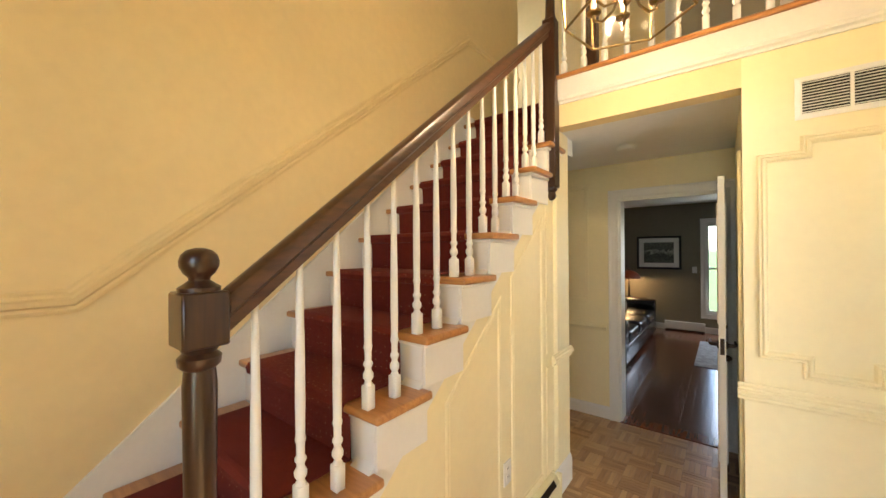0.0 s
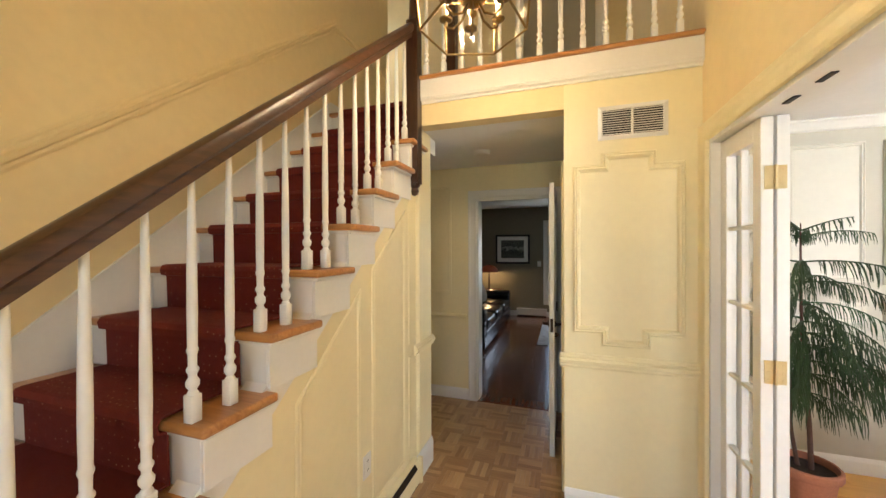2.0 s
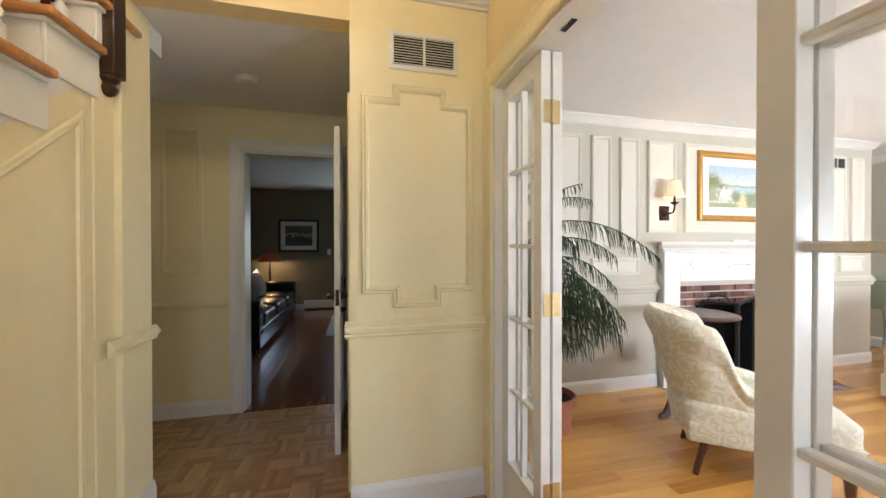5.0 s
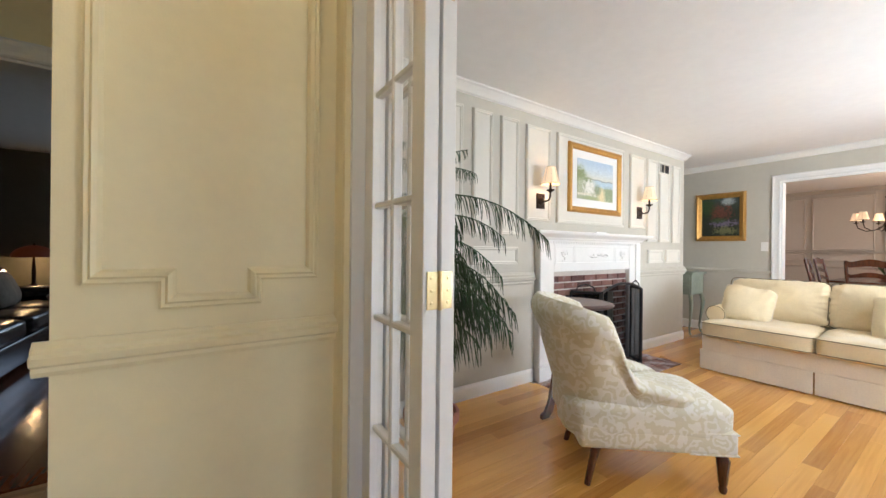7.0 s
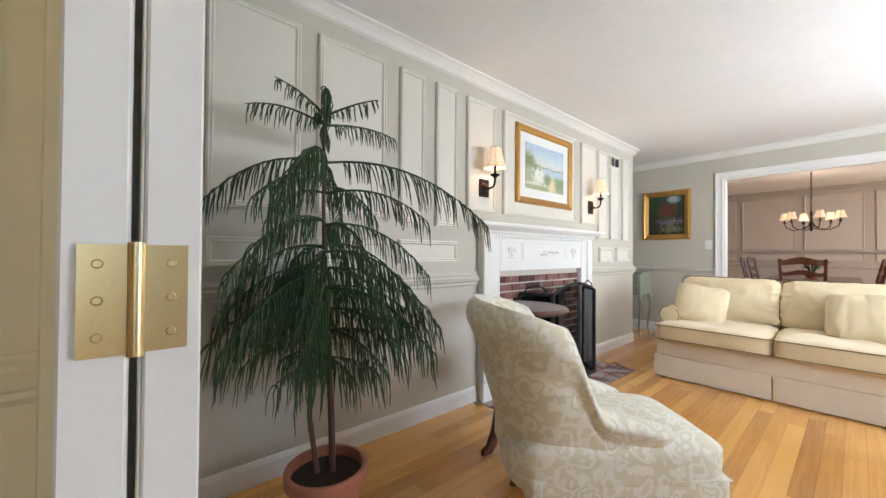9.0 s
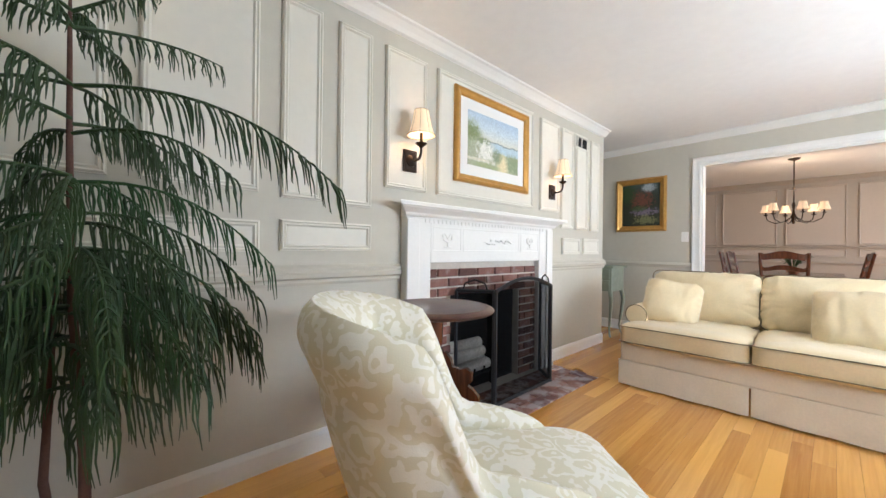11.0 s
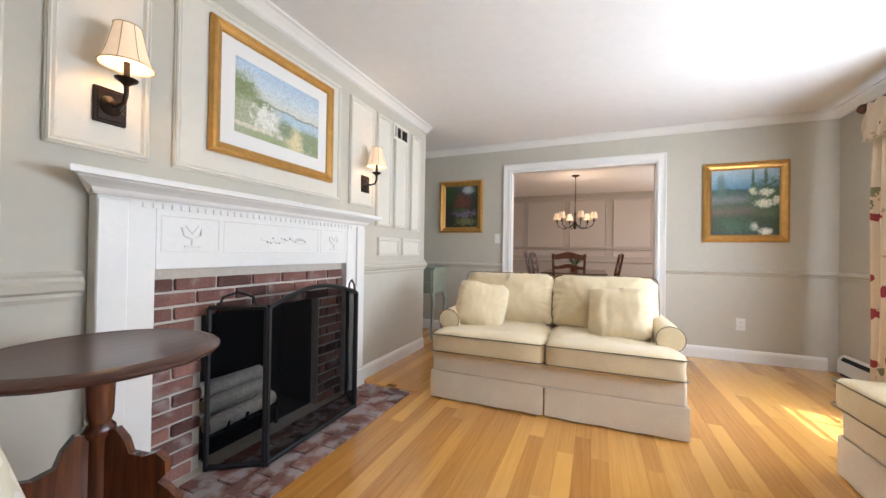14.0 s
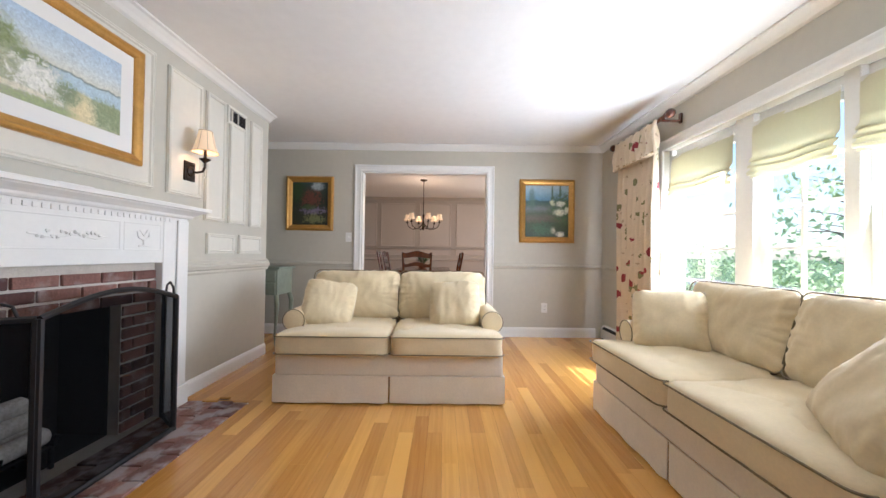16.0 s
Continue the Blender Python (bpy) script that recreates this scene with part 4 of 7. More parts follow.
part("frieze", boxes([((OX0 + 0.012, -0.056, OZ), (OX1 - 0.012, -0.001, 1.255))], 0.003), WHITE, mantel)
for u0, u1 in ((4.57, 4.83), (4.85, 5.51), (5.53, 5.79)):
    part("frieze_moulding", mould(rect(u0, 1.04, u1, 1.20), [(0, 0.056), (0, 0.0575), (0.004, 0.0585), (0.008, 0.056)], on_mantel), WHITE, mantel)
# carved urns and a swag
for cx in (4.70, 5.66):
    part("carved_urn", merge(tube([(cx - 0.045, -0.0565, 1.15), (cx - 0.035, -0.0572, 1.115), (cx, -0.058, 1.10), (cx + 0.035, -0.0572, 1.115), (cx + 0.045, -0.0565, 1.15)], 0.006, 6),
                             tube([(cx, -0.0565, 1.07), (cx, -0.0572, 1.10)], 0.007, 6), tube([(cx - 0.035, -0.0565, 1.066), (cx + 0.035, -0.0565, 1.066)], 0.005, 6),
                             tube([(cx - 0.03, -0.0565, 1.16), (cx, -0.0572, 1.125), (cx + 0.03, -0.0565, 1.16)], 0.004, 6)), WHITE, mantel, smooth=40)
rs = random.Random(4)
sw = []
for i in range(15):
    u = 5.11 + i * 0.02
    sw.append(moved(lathe([(0.001, -0.010), (0.009, -0.004), (0.011, 0.002), (0.001, 0.010)], 8), Matrix.Translation((u, -0.0565, 1.105 + rs.uniform(-0.014, 0.022))) @ pose(0, 0, 0, rs.uniform(0, 90), rs.uniform(0, 90))))
sw.append(tube([(5.07, -0.0565, 1.11), (5.17, -0.0565, 1.095), (5.27, -0.0565, 1.11), (5.37, -0.0565, 1.095), (5.43, -0.0565, 1.11)], 0.004, 6))
part("carved_swag", merge(*sw), WHITE, mantel, smooth=40)
dent = part("dentil", box((-0.0095, -0.0625, 1.222), (0.0095, -0.056, 1.244), 0.001), WHITE, mantel)
dent.matrix_basis = Matrix.Translation((4.51, 0, 0))
for i in range(1, 38):
    shared("dentil", dent.data, mantel, Matrix.Translation((4.51 + i * 0.0365, 0, 0)))
SHELF = [(0, 0.0), (0, 0.070), (0.010, 0.078), (0.022, 0.082), (0.034, 0.100), (0.048, 0.126), (0.054, 0.130), (0.056, 0.150), (0.076, 0.152), (0.080, 0.146), (0.080, 0.0)]
bm = bmesh.new()
ends = []
for u, sgn in ((4.355, -1), (6.02, 1)):
    ends.append([bm.verts.new((u + sgn * max(h - 0.060, 0.0) * 1.2, -h, 1.255 + o)) for o, h in SHELF])
for i in range(len(SHELF)):
    j = (i + 1) % len(SHELF)
    bm.faces.new((ends[0][i], ends[0][j], ends[1][j], ends[1][i]))
bm.faces.new(ends[0][::-1])
bm.faces.new(ends[1])
bmesh.ops.recalc_face_normals(bm, faces=bm.faces)
part("mantel_shelf", bm, WHITE, mantel, "moulded mantel shelf")
pl = thing("picture_light", "small brass picture light lying on the mantel shelf", "lamp", 5.25, NY - 0.07, 1.336)
part("tube", tube([(-0.09, 0, 0.008), (0.09, 0, 0.008)], 0.008, 10), PLASTIC, pl, smooth=40)
part("stem", tube([(0, 0, 0.008), (0.0, 0.04, 0.012)], 0.004, 8), BRASS, pl)

# firebox
structure("firebox", boxes([((4.60, NY + 0.06, 0.0), (FX0, NY + 0.38, FZ + 0.19)), ((FX1, NY + 0.06, 0.0), (5.76, NY + 0.38, FZ + 0.19)), ((FX0, NY + 0.34, 0.0), (FX1, NY + 0.38, FZ + 0.19)), ((FX0, NY + 0.06, FZ), (FX1, NY + 0.34, FZ + 0.19)), ((4.60, NY + 0.06, -0.05), (5.76, NY + 0.38, -0.001))]), SOOT, "soot-blackened firebox")
structure("fireplace_back", boxes([((OX0 + 0.012, NY - 0.006, 0.0), (FX0, NY + 0.055, OZ)), ((FX1, NY - 0.006, 0.0), (OX1 - 0.012, NY + 0.055, OZ)), ((FX0, NY - 0.006, FZ), (FX1, NY + 0.055, OZ))]), MORTAR, "grey mortar of the brick surround")
bricks = thing("brick_surround", "weathered red brick fireplace surround and flush hearth", "fireplace", 0, 0, 0)
tagged(bricks, kind="structure")


def brick_mesh(name, sx, sy, sz, bev=0.004, seed=0, mat=None):
    r = random.Random(seed)
    b = box((-sx / 2, -sy / 2, -sz / 2), (sx / 2, sy / 2, sz / 2), bev)
    for v in b.verts:
        v.co += Vector((r.uniform(-1, 1), r.uniform(-1, 1), r.uniform(-1, 1))) * 0.0016
    me = bpy.data.meshes.new(name)
    b.to_mesh(me)
    b.free()
    me.materials.append(mat or BRICK)
    return me


FULL = [brick_mesh("brick", 0.192, 0.03, 0.053, seed=i) for i in range(3)]
HALF = [brick_mesh("brick", 0.092, 0.03, 0.053, seed=9 + i) for i in range(3)]
rb2 = random.Random(11)
row = 0
z = 0.034
while z < OZ - 0.02:
    x = OX0 + 0.014 - (0.1 if row % 2 else 0.0)
    while x < OX1 - 0.03:
        x1 = x + 0.2
        a, b = max(x, OX0 + 0.016), min(x1 - 0.013, OX1 - 0.016)
        inside = z < FZ + 0.005
        segs = [(a, b)]
        if inside:
            segs = [(a, min(b, FX0 - 0.004)), (max(a, FX1 + 0.004), b)]
        for s0, s1 in segs:
            w = s1 - s0
            if w > 0.03:
                me = rb2.choice(FULL if w > 0.13 else HALF)
                base = 0.192 if w > 0.13 else 0.092
                shared("brick", me, bricks, Matrix.Translation(((s0 + s1) / 2, NY - 0.005 + rb2.uniform(-0.002, 0.002), z)) @ Matrix.Diagonal((w / base, 1, 1, 1)))
        x = x1
    z += 0.066
    row += 1
HX0, HX1, HY0, HY1 = 4.33, 6.045, 2.765, 3.20
structure("hearth_bed", boxes([((HX0, HY0, -0.011), (HX1, NY + 0.06, -0.003))]), MORTAR, "grey mortar bed of the hearth")
HB = [brick_mesh("brick", 0.203, 0.100, 0.016, 0.003, 20 + i, HEARTHB) for i in range(3)]
nr = 4
for r in range(nr):
    y = HY0 + 0.054 + r * 0.1075
    x = HX0 - (0.1 if r % 2 else 0.0)
    while x < HX1 - 0.02:
        a, b = max(x, HX0 + 0.004), min(x + 0.204, HX1 - 0.004)
        if b - a > 0.03:
            shared("brick", rb2.choice(HB), bricks, Matrix.Translation(((a + b) / 2, y, -0.001 + rb2.uniform(-0.0015, 0.002))) @ Matrix.Diagonal(((b - a) / 0.203, 1, 1, 1)))
        x += 0.2125
YB0 = SY + 0.01 + 0.0835 * int((HY0 - 0.03 - SY - 0.01) / 0.0835)
structure("trim", boxes([((HX0 - 0.03, YB0, -0.010), (HX1 + 0.03, HY0, 0.001)), ((HX1, HY0, -0.010), (HX1 + 0.03, NY - 0.06, 0.001)), ((HX0 - 0.03, HY0, -0.010), (HX0, NY - 0.06, 0.001))]), OAK, "oak border boards round the hearth")

# grate with birch logs
grate = thing("log_grate", "black iron log grate in the firebox", "grate", 5.05, 3.36, 0)
for i in range(5):
    part("bar", tube([(-0.22 + 0.11 * i, -0.10, 0.16), (-0.22 + 0.11 * i, -0.09, 0.115), (-0.22 + 0.11 * i, 0.12, 0.11), (-0.22 + 0.11 * i, 0.14, 0.17)], 0.008, 8), BLACK, grate, smooth=40)
for y in (-0.07, 0.10):
    part("rail", tube([(-0.25, y, 0.105), (0.25, y, 0.105)], 0.008, 8), BLACK, grate)
for x in (-0.22, 0.22):
    for y in (-0.07, 0.10):
        part("foot", box((x - 0.008, y - 0.008, 0.0), (x + 0.008, y + 0.008, 0.105)), BLACK, grate)
BIRCH = material("birch bark", (0.80, 0.76, 0.69), 0.85, vary=0.35, scale=9, bump=0.5, bump_scale=40)
for x, y, zz, l, a in ((0.0, -0.055, 0.16, 0.42, 3), (0.02, 0.045, 0.165, 0.44, -4), (0.01, -0.005, 0.245, 0.40, 5), (-0.01, 0.02, 0.318, 0.36, -3)):
    lg = thing("birch_log", "split pale birch log stacked on the grate", "log", 5.05 + x, 3.36 + y, zz, a, "logs on the grate")
    part("bark", moved(lathe([(0.036, -l / 2), (0.042, -l / 2 + 0.01), (0.040, 0), (0.042, l / 2 - 0.01), (0.036, l / 2)], 12), pose(0, 0, 0, 0, 90)), BIRCH, lg, smooth=40)
    for s in (-1, 1):
        part("cut_end", moved(lathe([(0.034, 0), (0.034, 0.003)], 12), pose(s * (l / 2 - (0 if s > 0 else -0.003) - 0.001), 0, 0, 0, 90)), material("cut birch wood", (0.55, 0.38, 0.22), 0.8, vary=0.15, scale=40) if s < 0 and zz < 0.161 else bpy.data.materials["cut birch wood"], lg)

# fire screen
MESH = glass_material("fine black wire mesh")
mnt = MESH.node_tree
for n in list(mnt.nodes):
    if n.type in ("LAYER_WEIGHT", "MATH", "BSDF_GLOSSY"):
        mnt.nodes.remove(n)
mm = [n for n in mnt.nodes if n.type == "MIX_SHADER"][0]
df = mnt.nodes.new("ShaderNodeBsdfDiffuse")
df.inputs[0].default_value = (0.007, 0.007, 0.007, 1)
mm.inputs[0].default_value = 0.64
mnt.links.new(df.outputs[0], mm.inputs[2])
screen = thing("fire_screen", "black three-fold wire mesh fire screen with an arched middle", "fire screen", 0, 0, 0.012)


def screen_panel(a, b, h, rise, handle):
    """One fold of the screen between two floor points."""
    a, b = Vector((*a, 0)), Vector((*b, 0))
    d = b - a
    n = 14
    tops = [a + d * (i / n) + Vector((0, 0, h + rise * math.sin(math.pi * i / n))) for i in range(n + 1)]
    bars = [tube([a, a + Vector((0, 0, h))], 0.013, 6), tube([b, b + Vector((0, 0, h))], 0.013, 6), tube([a + Vector((0, 0, 0.013)), b + Vector((0, 0, 0.013))], 0.013, 6), tube(tops, 0.013, 6)]
    fr = part("screen_frame", merge(*bars), BLACK, screen)
    bm = bmesh.new()
    lo = [bm.verts.new(a + d * (i / n) + Vector((0, 0, 0.012))) for i in range(n + 1)]
    hi = [bm.verts.new(t) for t in tops]
    for i in range(n):
        bm.faces.new((lo[i], lo[i + 1], hi[i + 1], hi[i]))
    part("wire_mesh", bm, MESH, fr, "fine black wire mesh")
    if handle:
        c, w = (a + b) / 2, d.normalized() * 0.085
        part("handle", tube([c - w + Vector((0, 0, h)), c - w * 0.8 + Vector((0, 0, h + 0.05)), c + Vector((0, 0, h + 0.075)), c + w * 0.8 + Vector((0, 0, h + 0.05)), c + w + Vector((0, 0, h))], 0.006, 8), BLACK, fr, "arched wire handle")


screen_panel((4.915, 2.960), (5.625, 2.975), 0.765, 0.075, False)
screen_panel((4.770, 3.185), (4.908, 2.968), 0.765, 0.0, True)
screen_panel((5.632, 2.985), (5.79, 3.175), 0.765, 0.0, True)

# ---- pictures ----


def fill_ramp(ramp, stops):
    """Give a colour ramp its stops, from low to high."""
    els = ramp.color_ramp.elements
    els.remove(els[1])
    els[0].position, els[0].color = stops[0][0], (*stops[0][1], 1)
    for p, c in stops[1:]:
        e = els.new(p)
        e.color = (*c, 1)


def painting(name, stops, scale=7.0, blotch=0.35, axis=2):
    """A painted landscape: bands of colour from low to high, broken up by brush marks."""
    m = bpy.data.materials.new(name)
    m.use_nodes = True
    nt = m.node_tree
    b = nt.nodes["Principled BSDF"]
    b.inputs["Roughness"].default_value = 0.55
    tc, sep = nt.nodes.new("ShaderNodeTexCoord"), nt.nodes.new("ShaderNodeSeparateXYZ")
    nt.links.new(tc.outputs["Generated"], sep.inputs[0])
    n1, n2 = nt.nodes.new("ShaderNodeTexNoise"), nt.nodes.new("ShaderNodeTexVoronoi")
    n1.inputs["Scale"].default_value, n1.inputs["Detail"].default_value, n1.inputs["Distortion"].default_value = scale, 8, 1.2
    n2.inputs["Scale"].default_value = scale * 4
    nt.links.new(tc.outputs["Object"], n1.inputs["Vector"])
    nt.links.new(tc.outputs["Object"], n2.inputs["Vector"])
    a1 = nt.nodes.new("ShaderNodeMath")
    a1.operation = "MULTIPLY_ADD"
    a1.inputs[1].default_value = blotch * 2
    nt.links.new(n1.outputs[0], a1.inputs[0])
    nt.links.new(sep.outputs[axis], a1.inputs[2])
    a2 = nt.nodes.new("ShaderNodeMath")
    a2.operation = "SUBTRACT"
    a2.inputs[1].default_value = blotch
    nt.links.new(a1.outputs[0], a2.inputs[0])
    ramp = nt.nodes.new("ShaderNodeValToRGB")
    fill_ramp(ramp, stops)
    nt.links.new(a2.outputs[0], ramp.inputs[0])
    mx = nt.nodes.new("ShaderNodeMix")
    mx.data_type, mx.blend_type = "RGBA", "SOFT_LIGHT"
    mx.inputs[0].default_value = 0.55
    nt.links.new(ramp.outputs[0], mx.inputs[6])
    nt.links.new(n2.outputs["Distance"], mx.inputs[7])
    nt.links.new(mx.outputs[2], b.inputs["Base Color"])
    return m


FRAMEP = [(0, 0), (0, 0.018), (0.008, 0.030), (0.018, 0.034), (0.028, 0.026), (0.040, 0.022), (0.048, 0.016), (0.052, 0.010), (0.052, 0)]


def picture(label, to3d, u0, v0, u1, v1, fw, canvas, frame_mat=GOLD, mat_w=0.0, depth=1.0):
    o = thing("framed_picture", label, "picture")
    k = fw / 0.052
    part("frame", mould(rect(u0, v0, u1, v1), [(a * k, b * depth + 0.001) for a, b in FRAMEP], to3d), frame_mat, o)
    part("backing", prism(rect(u0 + fw * 0.5, v0 + fw * 0.5, u1 - fw * 0.5, v1 - fw * 0.5), 0.005, to3d, 0.001), MATBOARD if mat_w else BLACK, o, "pale mount board" if mat_w else "")
    e = fw * 0.9 + mat_w
    part("canvas", prism(rect(u0 + e, v0 + e, u1 - e, v1 - e), 0.002, to3d, 0.0062), canvas, o, "painted landscape")
    return o


MATBOARD = material("mount board", (0.80, 0.79, 0.75), 0.7, vary=0.01)


def landscape(name, comp, flip, bands, patches, scale=34.0):
    """A painted view: soft bands from low to high, then brushed patches (u, v, ru, rv, colour, raggedness, cover)."""
    m = bpy.data.materials.new(name)
    m.use_nodes = True
    nt = m.node_tree
    b = nt.nodes["Principled BSDF"]
    b.inputs["Roughness"].default_value = 0.5

    def math_node(op, a, bb, c=None):
        n = nt.nodes.new("ShaderNodeMath")
        n.operation = op
        for k, q in enumerate((a, bb, c)):
            if q is None:
                continue
            if isinstance(q, (int, float)):
                n.inputs[k].default_value = q
            else:
                nt.links.new(q, n.inputs[k])
        return n.outputs[0]

    tc, sep = nt.nodes.new("ShaderNodeTexCoord"), nt.nodes.new("ShaderNodeSeparateXYZ")
    nt.links.new(tc.outputs["Generated"], sep.inputs[0])
    u, v = sep.outputs[comp], sep.outputs[2]
    if flip:
        u = math_node("SUBTRACT", 1.0, u)
    ns = []
    for k, sc in enumerate((scale * 0.45, scale, scale * 2.3)):
        n = nt.nodes.new("ShaderNodeTexNoise")
        n.inputs["Scale"].default_value, n.inputs["Detail"].default_value, n.inputs["Distortion"].default_value = sc, 5, 0.8
        nt.links.new(tc.outputs["Object"], n.inputs["Vector"])
        ns.append(math_node("SUBTRACT", n.outputs[0], 0.5))
    ramp = nt.nodes.new("ShaderNodeValToRGB")
    fill_ramp(ramp, bands)
    nt.links.new(math_node("MULTIPLY_ADD", ns[0], 0.10, v), ramp.inputs[0])
    prev = ramp.outputs[0]
    for k, (pu, pv, ru, rv, col, rag, cover) in enumerate(patches):
        du = math_node("DIVIDE", math_node("SUBTRACT", u, pu), ru)
        dv = math_node("DIVIDE", math_node("SUBTRACT", v, pv), rv)
        d = math_node("ADD", math_node("MULTIPLY", du, du), math_node("MULTIPLY", dv, dv))
        f = math_node("MULTIPLY_ADD", ns[1 + k % 2], rag * 1.9, math_node("SUBTRACT", 1.0, d))
        r = nt.nodes.new("ShaderNodeMapRange")
        r.inputs["From Min"].default_value, r.inputs["From Max"].default_value, r.inputs["To Max"].default_value = -0.55, 0.75, cover
        nt.links.new(f, r.inputs[0])
        mx = nt.nodes.new("ShaderNodeMix")
        mx.data_type = "RGBA"
        nt.links.new(r.outputs[0], mx.inputs[0])
        nt.links.new(prev, mx.inputs[6])
        mx.inputs[7].default_value = (*col, 1)
        prev = mx.outputs[2]
    tone = nt.nodes.new("ShaderNodeVectorMath")
    tone.operation = "SCALE"
    nt.links.new(prev, tone.inputs[0])
    nt.links.new(math_node("MULTIPLY_ADD", ns[2], 0.9, 1.0), tone.inputs["Scale"])
    nt.links.new(tone.outputs[0], b.inputs["Base Color"])
    return m


COAST = landscape("pale coastal watercolour", 0, False,
                  [(0.0, (0.42, 0.44, 0.28)), (0.33, (0.36, 0.40, 0.24)), (0.36, (0.44, 0.56, 0.62)), (0.50, (0.46, 0.58, 0.64)), (0.525, (0.20, 0.24, 0.22)), (0.55, (0.66, 0.66, 0.58)), (0.75, (0.56, 0.64, 0.68)), (1.0, (0.42, 0.54, 0.66))],
                  [(0.0, 0.50, 0.24, 0.34, (0.30, 0.34, 0.17), 1.6, 1.0), (0.16, 0.30, 0.34, 0.28, (0.40, 0.42, 0.28), 1.6, 0.95), (0.04, 0.62, 0.16, 0.14, (0.20, 0.25, 0.10), 1.8, 0.9), (0.28, 0.50, 0.12, 0.07, (0.20, 0.25, 0.10), 2.0, 0.9),
                   (0.90, 0.20, 0.16, 0.17, (0.26, 0.31, 0.17), 2.2, 1.0), (0.66, 0.10, 0.11, 0.24, (0.74, 0.64, 0.38), 0.7, 0.95), (0.34, 0.30, 0.17, 0.20, (0.78, 0.77, 0.70), 3.4, 0.95), (0.55, 0.27, 0.09, 0.12, (0.20, 0.25, 0.14), 2.8, 0.9),
                   (0.20, 0.13, 0.26, 0.035, (0.70, 0.66, 0.52), 1.5, 0.85), (0.36, 0.04, 0.24, 0.06, (0.33, 0.38, 0.18), 2.4, 0.9)])
GARDEN = landscape("dark garden oil painting", 1, True,
                   [(0.0, (0.022, 0.026, 0.014)), (0.35, (0.030, 0.034, 0.022)), (0.60, (0.020, 0.026, 0.014)), (1.0, (0.05, 0.075, 0.06))],
                   [(0.52, 0.62, 0.26, 0.20, (0.16, 0.05, 0.032), 3.4, 0.85), (0.70, 0.90, 0.16, 0.09, (0.42, 0.47, 0.48), 2.0, 0.9), (0.60, 0.33, 0.30, 0.08, (0.20, 0.16, 0.24), 4.0, 0.85),
                    (0.46, 0.42, 0.20, 0.06, (0.05, 0.09, 0.03), 3.0, 0.9), (0.62, 0.15, 0.26, 0.10, (0.20, 0.20, 0.08), 4.5, 0.8), (0.14, 0.78, 0.20, 0.24, (0.03, 0.06, 0.02), 2.5, 1.0)])
MEADOW = landscape("bright meadow oil painting", 1, True,
                   [(0.0, (0.035, 0.055, 0.030)), (0.26, (0.05, 0.08, 0.035)), (0.36, (0.15, 0.12, 0.08)), (0.46, (0.09, 0.12, 0.07)), (0.54, (0.20, 0.21, 0.21)), (0.62, (0.09, 0.14, 0.11)), (0.69, (0.05, 0.11, 0.10)), (0.73, (0.15, 0.30, 0.44)), (0.88, (0.34, 0.50, 0.60)), (1.0, (0.48, 0.58, 0.62))],
                   [(0.84, 0.55, 0.26, 0.26, (0.07, 0.13, 0.05), 2.6, 0.95), (0.62, 0.82, 0.022, 0.20, (0.06, 0.12, 0.06), 0.8, 0.85), (0.80, 0.86, 0.024, 0.20, (0.06, 0.12, 0.06), 0.8, 0.85), (0.16, 0.72, 0.07, 0.20, (0.10, 0.17, 0.13), 2.0, 0.8),
                    (0.80, 0.64, 0.10, 0.06, (0.80, 0.80, 0.66), 2.2, 0.95), (0.78, 0.48, 0.13, 0.06, (0.80, 0.79, 0.62), 2.4, 0.95), (0.62, 0.66, 0.06, 0.05, (0.70, 0.72, 0.50), 2.2, 0.9), (0.95, 0.52, 0.06, 0.06, (0.76, 0.76, 0.58), 2.2, 0.9),
                    (0.64, 0.14, 0.06, 0.06, (0.76, 0.74, 0.60), 2.0, 0.9), (0.80, 0.06, 0.09, 0.05, (0.78, 0.77, 0.66), 2.2, 0.95), (0.40, 0.16, 0.24, 0.12, (0.06, 0.13, 0.06), 3.4, 0.85)])
GREYPIC = painting("grey green print", [(0.0, (0.08, 0.09, 0.07)), (0.4, (0.05, 0.06, 0.05)), (0.55, (0.35, 0.36, 0.32)), (0.65, (0.06, 0.07, 0.06)), (1.0, (0.12, 0.13, 0.11))], 6, 0.4)


def on_north_panel(u, v, h):
    return (u, NY - 0.0125 - h, v)


picture("gilt framed coastal watercolour over the mantel", on_north_panel, 4.785, 1.535, 5.665, 2.205, 0.058, COAST, GOLD, 0.085)
picture("gilt framed dark garden oil painting", lambda u, v, h: on_east(u, v, h), 2.862, 1.318, 3.465, 2.012, 0.075, GARDEN, GOLD, 0.0, 1.3)
picture("gilt framed bright meadow oil painting", on_east, -0.217, 1.203, 0.482, 2.010, 0.075, MEADOW, GOLD, 0.0, 1.3)
picture("black framed grey print with a wide mount", lambda u, v, h: (u, 8.32 - h, v), 0.115, 1.18, 0.885, 1.84, 0.04, GREYPIC, BLACK, 0.09)

# ---- wall sconces ----
SHADE = glow("lit fabric shade", (1.0, 0.66, 0.38), 0.24, (0.75, 0.58, 0.38))
INNER = glow("lit shade lining", (1.0, 0.86, 0.62), 1.0, (0.85, 0.8, 0.7))
CRYSTAL = glass_material("crystal drop", 0.05)


